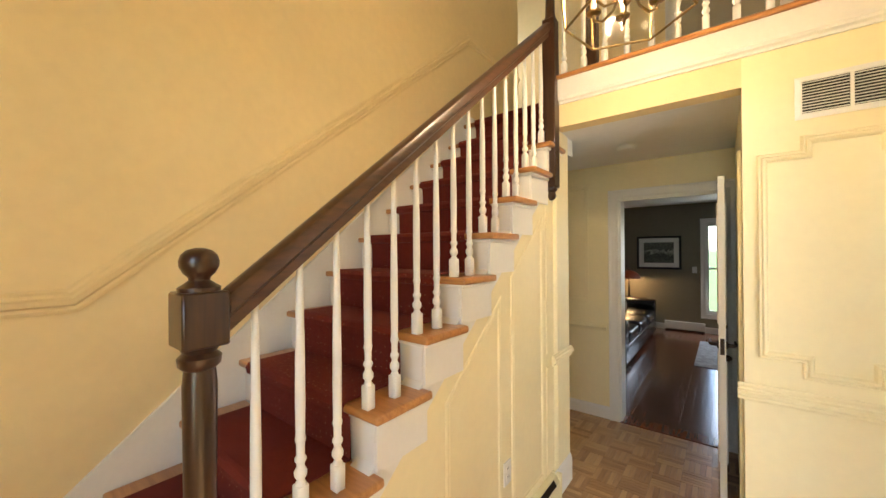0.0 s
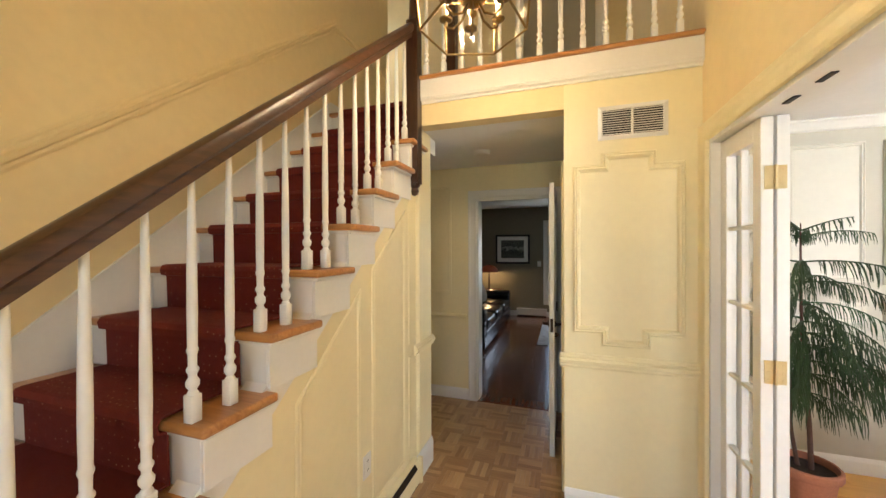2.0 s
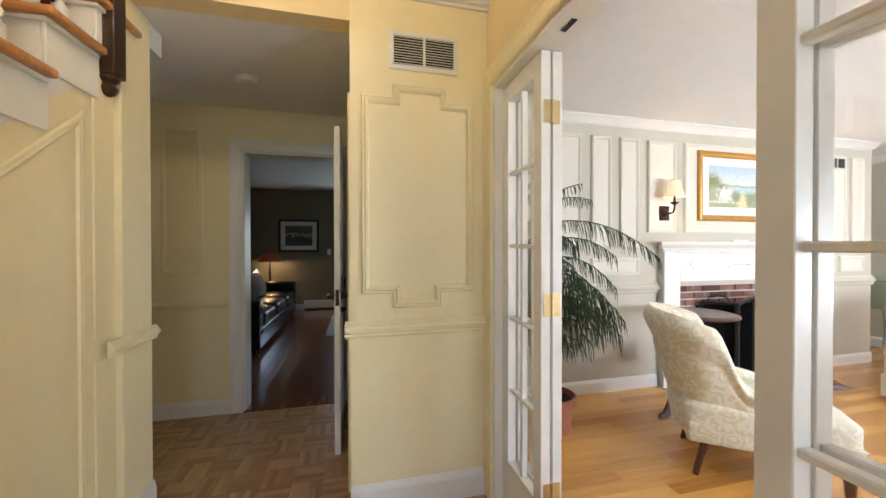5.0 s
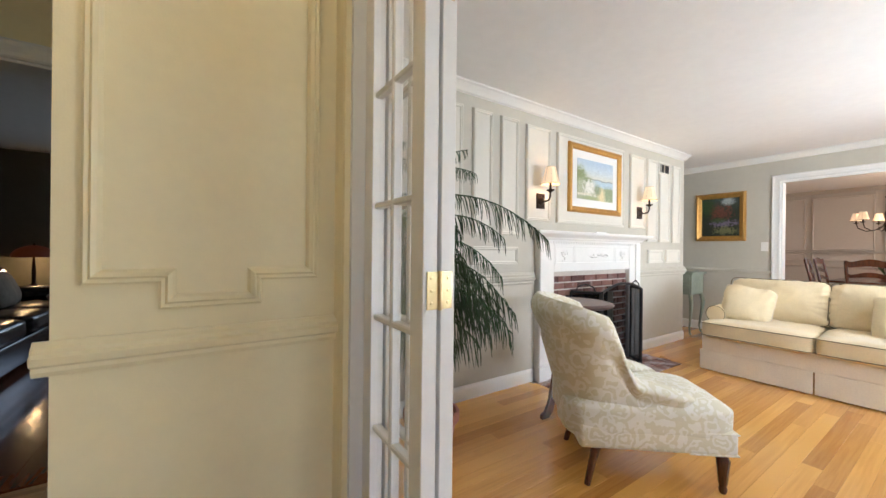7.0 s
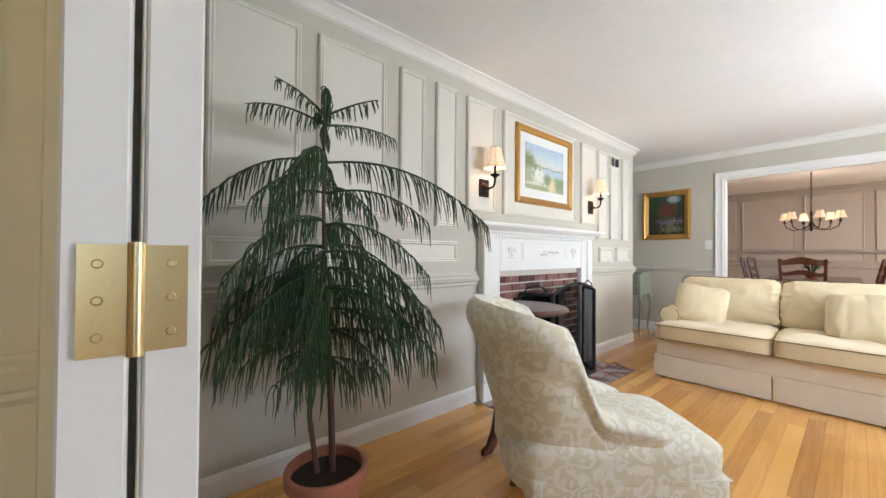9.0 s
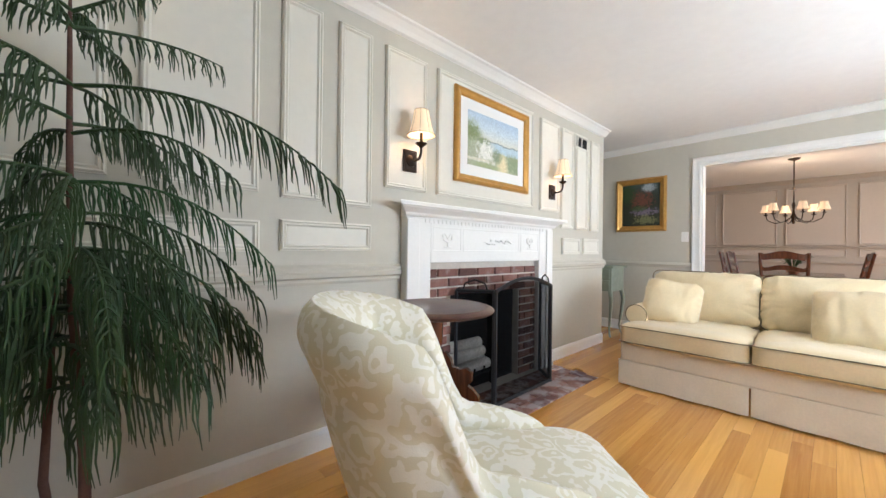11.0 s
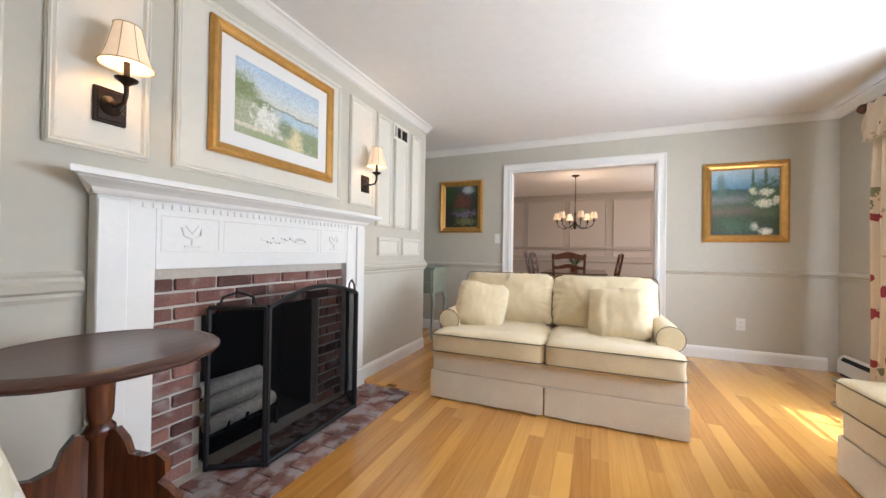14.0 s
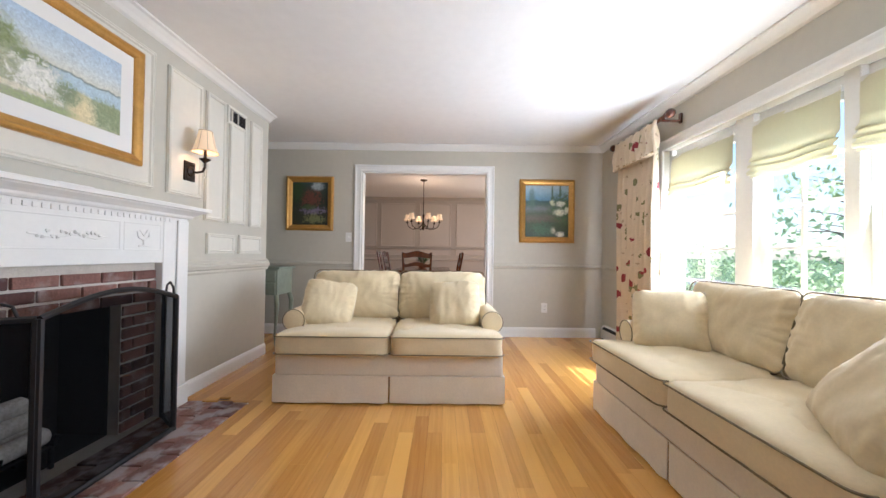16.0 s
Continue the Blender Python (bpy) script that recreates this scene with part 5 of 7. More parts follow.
def bell_shade(parent, x, y, z, r0, r1, h, seg=24):
    """A bell shade with a wide lower rim, a trim at both edges and a lit bulb inside."""
    prof = [(r0, 0), (r0 * 0.90, h * 0.10), (r0 * 0.76, h * 0.35), (r0 * 0.64, h * 0.65), (r1, h)]
    bm = bmesh.new()
    rg = [[bm.verts.new((x + r * math.cos(2 * math.pi * i / seg), y + r * math.sin(2 * math.pi * i / seg), z + q)) for i in range(seg)] for r, q in prof]
    for a, b in zip(rg, rg[1:]):
        for i in range(seg):
            bm.faces.new((a[i], a[(i + 1) % seg], b[(i + 1) % seg], b[i]))
    bmesh.ops.recalc_face_normals(bm, faces=bm.faces)
    sh = part("shade", bm, SHADE, parent, "pleated cream fabric shade, lit", 60)
    trim = [tube([(x + r * math.cos(2 * math.pi * i / seg), y + r * math.sin(2 * math.pi * i / seg), z + q) for i in range(seg + 1)], 0.0022, 6) for r, q in (prof[0], prof[-1])]
    trim += [tube([(x + r * 1.005 * math.cos(a), y + r * 1.005 * math.sin(a), z + q) for r, q in prof], 0.0014, 5) for a in [2 * math.pi * k / 8 for k in range(8)]]
    part("shade_trim", merge(*trim), material("shade braid", (0.42, 0.30, 0.18), 0.8) if "shade braid" not in bpy.data.materials else bpy.data.materials["shade braid"], sh)
    part("bulb", moved(lathe([(0.006, 0), (0.013, 0.012), (0.013, 0.024), (0.002, 0.045)], 12), Matrix.Translation((x, y, z + h * 0.25))), INNER, sh, "glowing bulb", 40)
    return sh


def sconce(x):
    s = thing("wall_sconce", "dark bronze wall sconce with a lit bell shade", "wall lamp", x, NY - 0.0125, 1.60, 0, "sconces over the mantel")
    part("backplate", merge(box((-0.052, -0.012, -0.068), (0.052, -0.0005, 0.068), 0.003), box((-0.042, -0.016, -0.058), (0.042, -0.010, 0.058), 0.003), moved(lathe([(0.038, 0), (0.036, 0.008), (0.022, 0.016), (0.014, 0.022)], 20), pose(0, -0.015, 0, 90))), BRONZE, s, "square dark backplate", 40)
    part("arm", tube([(0, -0.02, 0), (0, -0.06, -0.008), (0, -0.10, 0.0), (0, -0.115, 0.03), (0, -0.115, 0.07)], 0.008, 10), BRONZE, s, smooth=40)
    part("cup", moved(lathe([(0.006, -0.01), (0.014, 0.0), (0.034, 0.014), (0.036, 0.02), (0.012, 0.022), (0.012, 0.03)], 20), Matrix.Translation((0, -0.115, 0.068))), BRONZE, s, smooth=40)
    part("candle_sleeve", moved(lathe([(0.010, 0), (0.010, 0.055)], 12), Matrix.Translation((0, -0.115, 0.095))), BRONZE, s, smooth=40)
    part("crystal_drop", moved(lathe([(0.002, -0.05), (0.012, -0.038), (0.014, -0.028), (0.008, -0.014), (0.003, -0.004)], 12), Matrix.Translation((0, -0.112, -0.005))), CRYSTAL, s, "clear glass drop", 40)
    bell_shade(s, 0, -0.115, 0.135, 0.083, 0.042, 0.150)
    lamp("sconce_light", "POINT", Matrix.Translation((x, NY - 0.128, 1.80)), 1.1, (1.0, 0.66, 0.36), 0.03)


sconce(4.405)
sconce(6.075)

# ---- sofas ----
SOFA = material("pale yellow woven upholstery", (0.77, 0.635, 0.395), 0.9, vary=0.06, scale=9, bump=0.35, bump_scale=420, sheen=0.25)
SKIRT = material("beige woven upholstery", (0.81, 0.725, 0.58), 0.9, vary=0.06, scale=9, bump=0.35, bump_scale=420, sheen=0.25)
PIPING = material("dark olive piping", (0.20, 0.16, 0.09), 0.8, vary=0.1, scale=40)


def soft(w, d, h, e=0.35, puff=0.0, wob=0.006, seed=0, cuts=12, pinch=0.0, gather=0.0):
    """A stuffed cushion w by d by h round its middle: rounded edges, a puffed top, slight creases."""
    bm = bmesh.new()
    bmesh.ops.create_cube(bm, size=2)
    bmesh.ops.subdivide_edges(bm, edges=bm.edges[:], cuts=cuts, use_grid_fill=True)
    off = Vector((seed * 3.1, seed * 1.7, seed * 0.9))
    for v in bm.verts:
        p = v.co.copy()
        q = p / max((abs(p.x) ** 8 + abs(p.y) ** 8 + abs(p.z) ** 8) ** 0.125, 1e-6)
        s = Vector((q.x, q.y, q.z))
        rr = max((abs(s.x) ** (2 / e) + abs(s.y) ** (2 / e)) ** (e / 2), 1.0)
        x, y = s.x / rr, s.y / rr
        fall = max(1 - abs(x) ** 4, 0.0) * max(1 - abs(y) ** 4, 0.0)
        z = s.z * (1 - pinch + pinch * math.sqrt(fall)) * (1 + puff * fall)
        c = Vector((x * w / 2, y * d / 2, z * h / 2))
        if gather:
            # gathers that run in from the seam
            turn = math.atan2(y, x)
            edge = max(abs(x), abs(y)) ** 5
            c.z += (1 if s.z > 0 else -1) * gather * edge * (math.sin(turn * 23 + seed) + 0.7 * math.sin(turn * 41 + 2 * seed)) * abs(s.z)
        n = noise.noise_vector(c * 7 + off) * wob + noise.noise_vector(Vector((c.x * 26, c.y * 12, c.z * 12)) + off) * wob * 0.55
        v.co = c + n
    return bm


def ring(w, d, z, r=0.09, n=8):
    """A rounded rectangle as a closed line."""
    pts = []
    for cx, cy, a0 in ((w / 2 - r, d / 2 - r, 0), (-w / 2 + r, d / 2 - r, 90), (-w / 2 + r, -d / 2 + r, 180), (w / 2 - r, -d / 2 + r, 270)):
        pts += [(cx + r * math.cos(radians(a0 + 90 * i / n)), cy + r * math.sin(radians(a0 + 90 * i / n)), z) for i in range(n + 1)]
    return pts + pts[:1]


def loveseat(label, pillows):
    """Local: x along the width, y from front to back, z up."""
    s = thing("loveseat", label, "sofa", group="matching loveseats")
    W = 1.60
    part("base", box((-W / 2 + 0.01, 0.025, 0.185), (W / 2 - 0.01, 0.90, 0.345), 0.02, 3), SKIRT, s, smooth=50)
    # skirt in panels with a kick pleat in the middle
    for a, b in ((-W / 2, -0.006), (0.006, W / 2)):
        bm = bmesh.new()
        n = 26
        hi = [bm.verts.new((a + (b - a) * i / n, 0.022, 0.19)) for i in range(n + 1)]
        lo = [bm.verts.new((a + (b - a) * i / n, 0.010 + 0.005 * math.sin(i * 0.7) + (0.012 if i in (0, n) else 0), 0.012)) for i in range(n + 1)]
        for i in range(n):
            bm.faces.new((hi[i], hi[i + 1], lo[i + 1], lo[i]))
        bmesh.ops.recalc_face_normals(bm, faces=bm.faces)
        bmesh.ops.solidify(bm, geom=bm.faces[:], thickness=0.006)
        part("skirt", bm, SKIRT, s, "beige skirt with a kick pleat", 60)
    for x in (-W / 2, W / 2 - 0.008):
        part("side_skirt", box((x, 0.03, 0.012), (x + 0.008, 0.90, 0.19), 0.002), SKIRT, s)
    part("skirt_welt", tube([(-W / 2, 0.9, 0.192), (-W / 2, 0.02, 0.192), (W / 2, 0.02, 0.192), (W / 2, 0.9, 0.192)], 0.003, 6), SKIRT, s)
    for sgn in (-1, 1):
        x = sgn * (W / 2 - 0.075)
        ax = sgn * (W / 2 - 0.062)
        arm = part("arm", merge(moved(lathe([(0.05, 0), (0.076, 0.004), (0.082, 0.03), (0.084, 0.35), (0.080, 0.66), (0.05, 0.67)], 28), pose(ax, 0.20, 0.535, -90)), box((x - 0.065, 0.205, 0.30), (x + 0.065, 0.86, 0.54), 0.03, 3)), SOFA, s, "rolled arm", 60)
        part("piping", tube([(ax + 0.081 * math.cos(2 * math.pi * i / 28), 0.203, 0.535 + 0.081 * math.sin(2 * math.pi * i / 28)) for i in range(29)], 0.003, 6), PIPING, arm)
    part("back", box((-0.75, 0.72, 0.30), (0.75, 0.93, 0.80), 0.06, 5), SOFA, s, smooth=60)
    for sgn in (-1, 1):
        # T-shaped seat cushion
        cx = sgn * 0.398
        bm = merge(moved(soft(0.792, 0.36, 0.155, 0.22, 0.16, 0.009, 3 + sgn, 18), Matrix.Translation((cx, 0.155, 0.408))), moved(soft(0.665, 0.62, 0.150, 0.22, 0.30, 0.014, 6 + sgn, 18), Matrix.Translation((sgn * 0.336, 0.43, 0.412))))
        cu = part("seat_cushion", bm, SOFA, s, "plump seat cushion", 70)
        for dz in (-0.058, 0.060):
            pts = ring(0.792, 0.36, 0.408 + dz, 0.045)
            part("piping", tube([(px + cx, py + 0.155 - 0.003, pz + 0.006 * math.cos(px * 4)) for px, py, pz in pts if py < 0.05], 0.0042, 6), PIPING, cu)
        bc = part("back_cushion", moved(soft(0.745, 0.42, 0.21, 0.16, 0.22, 0.016, 12 + sgn, 34, pinch=0.42, gather=0.006), pose(sgn * 0.366, 0.655, 0.675, 74)), SOFA, s, "plump back cushion", 70)
        bp = part("piping", moved(tube(ring(0.742, 0.414, 0.062, 0.05), 0.0042, 6), pose(sgn * 0.366, 0.655, 0.675, 74)), PIPING, bc)
    return s


def pillow(label, x, y, z, rx, ry, rz, w=0.44, seed=0):
    p = thing("throw_pillow", label, "pillow", group="throw pillows")
    p.matrix_world = pose(x, y, z, 0, 0, rz)
    c = part("cover", moved(soft(w, w * 0.95, 0.17, 0.14, 0.22, 0.012, seed, 30, pinch=0.66, gather=0.005), pose(0, 0, 0, rx, ry)), SOFA, p, smooth=70)
    part("piping", moved(tube(ring(w * 1.0, w * 0.95, 0.0, 0.03), 0.0035, 6), pose(0, 0, 0, rx, ry)), SKIRT, p)
    return p


s1 = loveseat("pale yellow skirted loveseat facing the room", 2)
s1.matrix_world = pose(6.03, 1.805, 0, 0, 0, -90 + 1.0)
s2 = copy_thing(s1, pose(5.235, 0.405, 0, 0, 0, 180 + 0.8))
tagged(s2, "pale yellow skirted loveseat below the window")
pillow("square pale yellow throw pillow against the arm", 6.40, 2.34, 0.635, 64, 10, -90 + 14, 0.39, 31)
pillow("square pale yellow throw pillow leaning on the back", 6.42, 1.35, 0.64, 64, -3, -90 - 8, 0.39, 32)
pillow("square pale yellow throw pillow in the corner", 5.80, 0.03, 0.645, 68, -3, -124, 0.40, 33)
pillow("square pale yellow throw pillow lying against the arm", 4.60, 0.10, 0.635, 50, 6, 150, 0.44, 34)

# ---- slipper chair ----
DAMASK = material("cream damask", (0.83, 0.80, 0.70), 0.75, vary=0.03, scale=9, bump=0.15, bump_scale=300, sheen=0.2)
dn = DAMASK.node_tree
db = dn.nodes["Principled BSDF"]
dtc, dwarp, dadd, dwave, dramp, dmix = (dn.nodes.new(k) for k in ("ShaderNodeTexCoord", "ShaderNodeTexNoise", "ShaderNodeVectorMath", "ShaderNodeTexVoronoi", "ShaderNodeValToRGB", "ShaderNodeMix"))
dwarp.inputs["Scale"].default_value, dwarp.inputs["Detail"].default_value = 15.0, 2.0
dadd.operation = "MULTIPLY_ADD"
dadd.inputs[1].default_value = (0.12, 0.12, 0.12)
dn.links.new(dtc.outputs["Object"], dwarp.inputs["Vector"])
dn.links.new(dwarp.outputs["Color"], dadd.inputs[0])
dn.links.new(dtc.outputs["Object"], dadd.inputs[2])
dwave.feature, dwave.inputs["Scale"].default_value = "SMOOTH_F1", 12.0
dwave.inputs["Smoothness"].default_value = 0.35
dn.links.new(dadd.outputs[0], dwave.inputs["Vector"])
dfr = dn.nodes.new("ShaderNodeMath")
dfr.operation = "MULTIPLY"
dfr.inputs[1].default_value = 18.0
dsin = dn.nodes.new("ShaderNodeMath")
dsin.operation = "SINE"
dn.links.new(dwave.outputs["Distance"], dfr.inputs[0])
dn.links.new(dfr.outputs[0], dsin.inputs[0])
dramp.color_ramp.elements[0].position, dramp.color_ramp.elements[1].position = 0.46, 0.60
dramp.color_ramp.elements[0].color, dramp.color_ramp.elements[1].color = (0, 0, 0, 1), (1, 1, 1, 1)
dmr = dn.nodes.new("ShaderNodeMapRange")
dmr.inputs["From Min"].default_value = -1.0
dn.links.new(dsin.outputs[0], dmr.inputs[0])
dn.links.new(dmr.outputs[0], dramp.inputs[0])
dmix.data_type = "RGBA"
dn.links.new(dramp.outputs[0], dmix.inputs[0])
dmix.inputs[6].default_value = (0.71, 0.665, 0.50, 1)
dn.links.new(db.inputs["Base Color"].links[0].from_socket, dmix.inputs[7])
dn.links.new(dmix.outputs[2], db.inputs["Base Color"])

chair = thing("slipper_chair", "cream damask slipper chair with a tufted curved back", "chair", 3.650, 2.290, 0, -129)
U = []
R0, HWD = 0.165, 0.200
for i in range(1, 6):
    a = radians(90 - 90 * i / 6)
    U.append((HWD - 0.05 + 0.05 * math.cos(a), 0.40 + 0.05 * math.sin(a)))
for i in range(13):
    U.append((HWD, 0.40 - 0.33 * i / 12))
for i in range(1, 19):
    a = radians(90 * i / 18)
    U.append((HWD - R0 + R0 * math.cos(a), 0.07 - R0 * math.sin(a)))
U = U + [(-x, y) for x, y in U[::-1]]
nU, nV = len(U), 26
tot = [0.0]
for p, q in zip(U, U[1:]):
    tot.append(tot[-1] + math.hypot(q[0] - p[0], q[1] - p[1]))


def back_top(s):
    """Height of the back along its way round, from arm end (0) to arm end (1)."""
    a = abs(2 * s - 1)
    if a < 0.40:
        return 0.925 - 0.075 * (a / 0.40) ** 2.2
    if a < 0.66:
        t = (a - 0.40) / 0.26
        return 0.85 - 0.32 * (3 * t * t - 2 * t ** 3)
    t = (a - 0.66) / 0.34
    return 0.53 - 0.06 * t ** 1.5


TUFTS = [(0.40, 0.74), (0.5, 0.74), (0.60, 0.74), (0.35, 0.58), (0.45, 0.58), (0.55, 0.58), (0.65, 0.58)]
CREASES = [(p, q) for p in TUFTS for q in TUFTS if p[1] > q[1] and abs(p[0] - q[0]) < 0.06]
CREASES += [(p, (p[0], 0.90)) for p in TUFTS if p[1] > 0.7]
bm = bmesh.new()
grid = {}
for i, (x, y) in enumerate(U):
    s = tot[i] / tot[-1]
    p0, p1 = U[max(i - 1, 0)], U[min(i + 1, nU - 1)]
    tx, ty = p1[0] - p0[0], p1[1] - p0[1]
    l = math.hypot(tx, ty)
    nx, ny = -ty / l, tx / l
    if nx * x + ny * (y - 0.25) < 0:
        nx, ny = -nx, -ny
    a = abs(2 * s - 1)
    lean = 0.235 * max(1 - (a / 0.62) ** 1.5, 0.0) + 0.02
    top = back_top(s)
    foot = 0.196 + 0.03 * max(1 - a / 0.5, 0.0)
    for side in (0, 1):
        for j in range(nV + 1):
            v = j / nV
            z = foot + (top - foot) * v
            thick = 0.105 * (1 - 0.22 * v)
            rnd = math.sqrt(max(1 - max((v - 0.84) / 0.16, 0) ** 2, 0.0))
            o = (thick / 2 * rnd) * (1 if side == 0 else -1) + lean * max(z - 0.40, 0) - 0.045 * (1 - v) ** 2 * (1 if side == 0 else 0)
            # the stuffed roll along the rim, and the flat outer back below it
            o += (0.016 if side == 0 else -0.012) * math.exp(-((v - 0.88) / 0.075) ** 2) - (0.010 * math.exp(-((v - 0.70) / 0.03) ** 2) if side == 0 else 0.0)
            if side == 1 and a < 0.72:
                for us, vz in TUFTS:
                    d2 = ((s - us) * tot[-1] / 0.055) ** 2 + ((z - vz) / 0.055) ** 2
                    o += 0.060 * math.exp(-d2 * 1.7)
                for (ua, va), (ub, vb) in CREASES:
                    px, pz, qx, qz = (s - ua) * tot[-1], z - va, (ub - ua) * tot[-1], vb - va
                    k = min(max((px * qx + pz * qz) / (qx * qx + qz * qz), 0), 1)
                    o += 0.012 * math.exp(-((px - k * qx) ** 2 + (pz - k * qz) ** 2) / 0.00022)
                o -= 0.034 * max(1 - (a / 0.72) ** 4, 0.0) * math.sin(math.pi * min(max((v - 0.1) / 0.9, 0), 1)) ** 0.5
            grid[side, i, j] = bm.verts.new((x + nx * o, y + ny * o, z))
for i in range(nU - 1):
    for j in range(nV):
        for side in (0, 1):
            bm.faces.new((grid[side, i, j], grid[side, i + 1, j], grid[side, i + 1, j + 1], grid[side, i, j + 1]))
    bm.faces.new((grid[0, i, nV], grid[0, i + 1, nV], grid[1, i + 1, nV], grid[1, i, nV]))
    bm.faces.new((grid[0, i, 0], grid[0, i + 1, 0], grid[1, i + 1, 0], grid[1, i, 0]))
for i in (0, nU - 1):
    for j in range(nV):
        bm.faces.new((grid[0, i, j], grid[1, i, j], grid[1, i, j + 1], grid[0, i, j + 1]))
bmesh.ops.remove_doubles(bm, verts=bm.verts, dist=0.0008)
bmesh.ops.recalc_face_normals(bm, faces=bm.faces)
bk = part("backrest", bm, DAMASK, chair, "tufted damask back that sweeps into low arms", 75)
for us, vz in TUFTS:
    i = min(range(nU), key=lambda q: abs(tot[q] / tot[-1] - us))
    x, y = U[i]
    l = math.hypot(x, y - 0.07) or 1
    o = 0.235 * (vz - 0.40) - 0.022
    part("button", moved(lathe([(0.001, -0.005), (0.010, -0.003), (0.011, 0.002), (0.001, 0.006)], 10), Matrix.Translation((x + x / l * o, y + (y - 0.07) / l * o, vz))), DAMASK, bk)
part("seat_rail", box((-0.247, -0.06, 0.196), (0.247, 0.668, 0.31), 0.022, 3), DAMASK, chair, smooth=60)
part("seat", moved(soft(0.50, 0.80, 0.15, 0.30, 0.75, 0.004, 41, 20), Matrix.Translation((0, 0.285, 0.335))), DAMASK, chair, "domed damask seat", 70)
part("welt", merge(tube([(-0.247, 0.45, 0.200), (-0.247, 0.666, 0.200), (0.247, 0.666, 0.200), (0.247, 0.45, 0.200)], 0.004, 6), tube([(-0.247, 0.45, 0.300), (-0.247, 0.666, 0.300), (0.247, 0.666, 0.300), (0.247, 0.45, 0.300)], 0.004, 6)), DAMASK, chair)
for sgn in (-1, 1):
    part("front_leg", moved(lathe([(0.014, 0.0), (0.019, 0.02), (0.015, 0.035), (0.020, 0.05), (0.026, 0.12), (0.030, 0.16), (0.020, 0.178), (0.028, 0.186), (0.030, 0.197)], 18), Matrix.Translation((sgn * 0.205, 0.622, 0))), MAHOG, chair, "turned mahogany front leg", 40)
    part("back_leg", tube([(sgn * 0.213, -0.015, 0.0), (sgn * 0.200, 0.015, 0.12), (sgn * 0.19, 0.05, 0.24)], [0.015, 0.019, 0.026], 10), MAHOG, chair, "raked mahogany back leg", 40)

# ---- tripod table ----
tt = thing("tripod_table", "dark round tripod table with fretted legs by the hearth", "side table", 4.16, 2.70, 0, 0)
part("tabletop", lathe([(0.02, 0.760), (0.240, 0.762), (0.258, 0.767), (0.266, 0.774), (0.266, 0.780), (0.259, 0.786), (0.236, 0.793), (0.226, 0.790), (0.002, 0.790)], 64), TABLEWOOD, tt, "round top with a moulded rim", 30)
part("column", lathe([(0.004, 0.24), (0.020, 0.255), (0.030, 0.27), (0.030, 0.36), (0.026, 0.37), (0.032, 0.385), (0.024, 0.40), (0.026, 0.56), (0.034, 0.572), (0.034, 0.585), (0.024, 0.60), (0.029, 0.62), (0.030, 0.66), (0.032, 0.745), (0.06, 0.758)], 24), MAHOG, tt, "turned column", 40)
FRET = [(0.02, 0.58), (0.04, 0.585), (0.06, 0.555), (0.07, 0.52), (0.10, 0.512), (0.125, 0.522), (0.146, 0.50), (0.147, 0.465), (0.130, 0.445), (0.15, 0.43), (0.174, 0.40), (0.174, 0.355), (0.155, 0.330), (0.175, 0.295), (0.186, 0.22), (0.205, 0.12), (0.235, 0.045), (0.265, 0.03), (0.265, 0.0),
        (0.215, 0.0), (0.185, 0.03), (0.16, 0.12), (0.14, 0.22), (0.12, 0.30), (0.095, 0.36), (0.065, 0.385), (0.045, 0.36), (0.035, 0.30), (0.02, 0.28)]
for a in (176, 296, 56):
    c, s = math.cos(radians(a)), math.sin(radians(a))
    part("leg", prism(FRET, 0.022, lambda u, v, w, c=c, s=s: (u * 1.2 * c - (w - 0.011) * s, u * 1.2 * s + (w - 0.011) * c, v)), MAHOG, tt, "scalloped fretted leg")

# ---- potted pine ----
LEAF = material("dark green needles", (0.024, 0.054, 0.012), 0.55, vary=0.35, scale=18, bump=0.3, bump_scale=400)
LEAF2 = material("fresh green needles", (0.020, 0.068, 0.014), 0.55, vary=0.3, scale=18, bump=0.3, bump_scale=400)
BARK = material("brown bark", (0.095, 0.045, 0.032), 0.9, vary=0.25, scale=30, bump=0.6, bump_scale=120)
CLAY = material("terracotta", (0.40, 0.155, 0.085), 0.85, vary=0.15, scale=10, bump=0.3, bump_scale=120)
SOIL = material("potting soil", (0.035, 0.022, 0.015), 1.0, vary=0.4, scale=40, bump=1.0, bump_scale=90)
PX, PYP = 2.985, 2.775
pine = thing("potted_pine", "tall drooping pine in a terracotta pot on the floor", "potted plant", PX, PYP, 0)
part("pot", lathe([(0.105, 0.0), (0.112, 0.006), (0.138, 0.19), (0.140, 0.200), (0.154, 0.202), (0.160, 0.212), (0.160, 0.250), (0.154, 0.256), (0.142, 0.256), (0.140, 0.215), (0.10, 0.21)], 36), CLAY, pine, "terracotta pot", 40)
part("soil", lathe([(0.139, 0.214), (0.13, 0.220), (0.05, 0.226), (0.002, 0.228)], 24), SOIL, pine)
part("trunk", tube([(0.02, -0.01, 0.22), (0.015, 0.0, 0.5), (-0.012, 0.01, 0.9), (-0.02, 0.012, 1.3), (-0.022, 0.010, 1.60), (-0.022, 0.010, 1.70)], [0.014, 0.012, 0.009, 0.007, 0.005, 0.003], 10), BARK, pine, "slender brown trunk", 50)
part("second_stem", tube([(-0.03, 0.02, 0.22), (-0.06, 0.03, 0.45), (-0.05, 0.05, 0.75), (-0.045, 0.05, 0.98)], [0.011, 0.010, 0.007, 0.003], 8), BARK, pine, "thin second stem", 50)


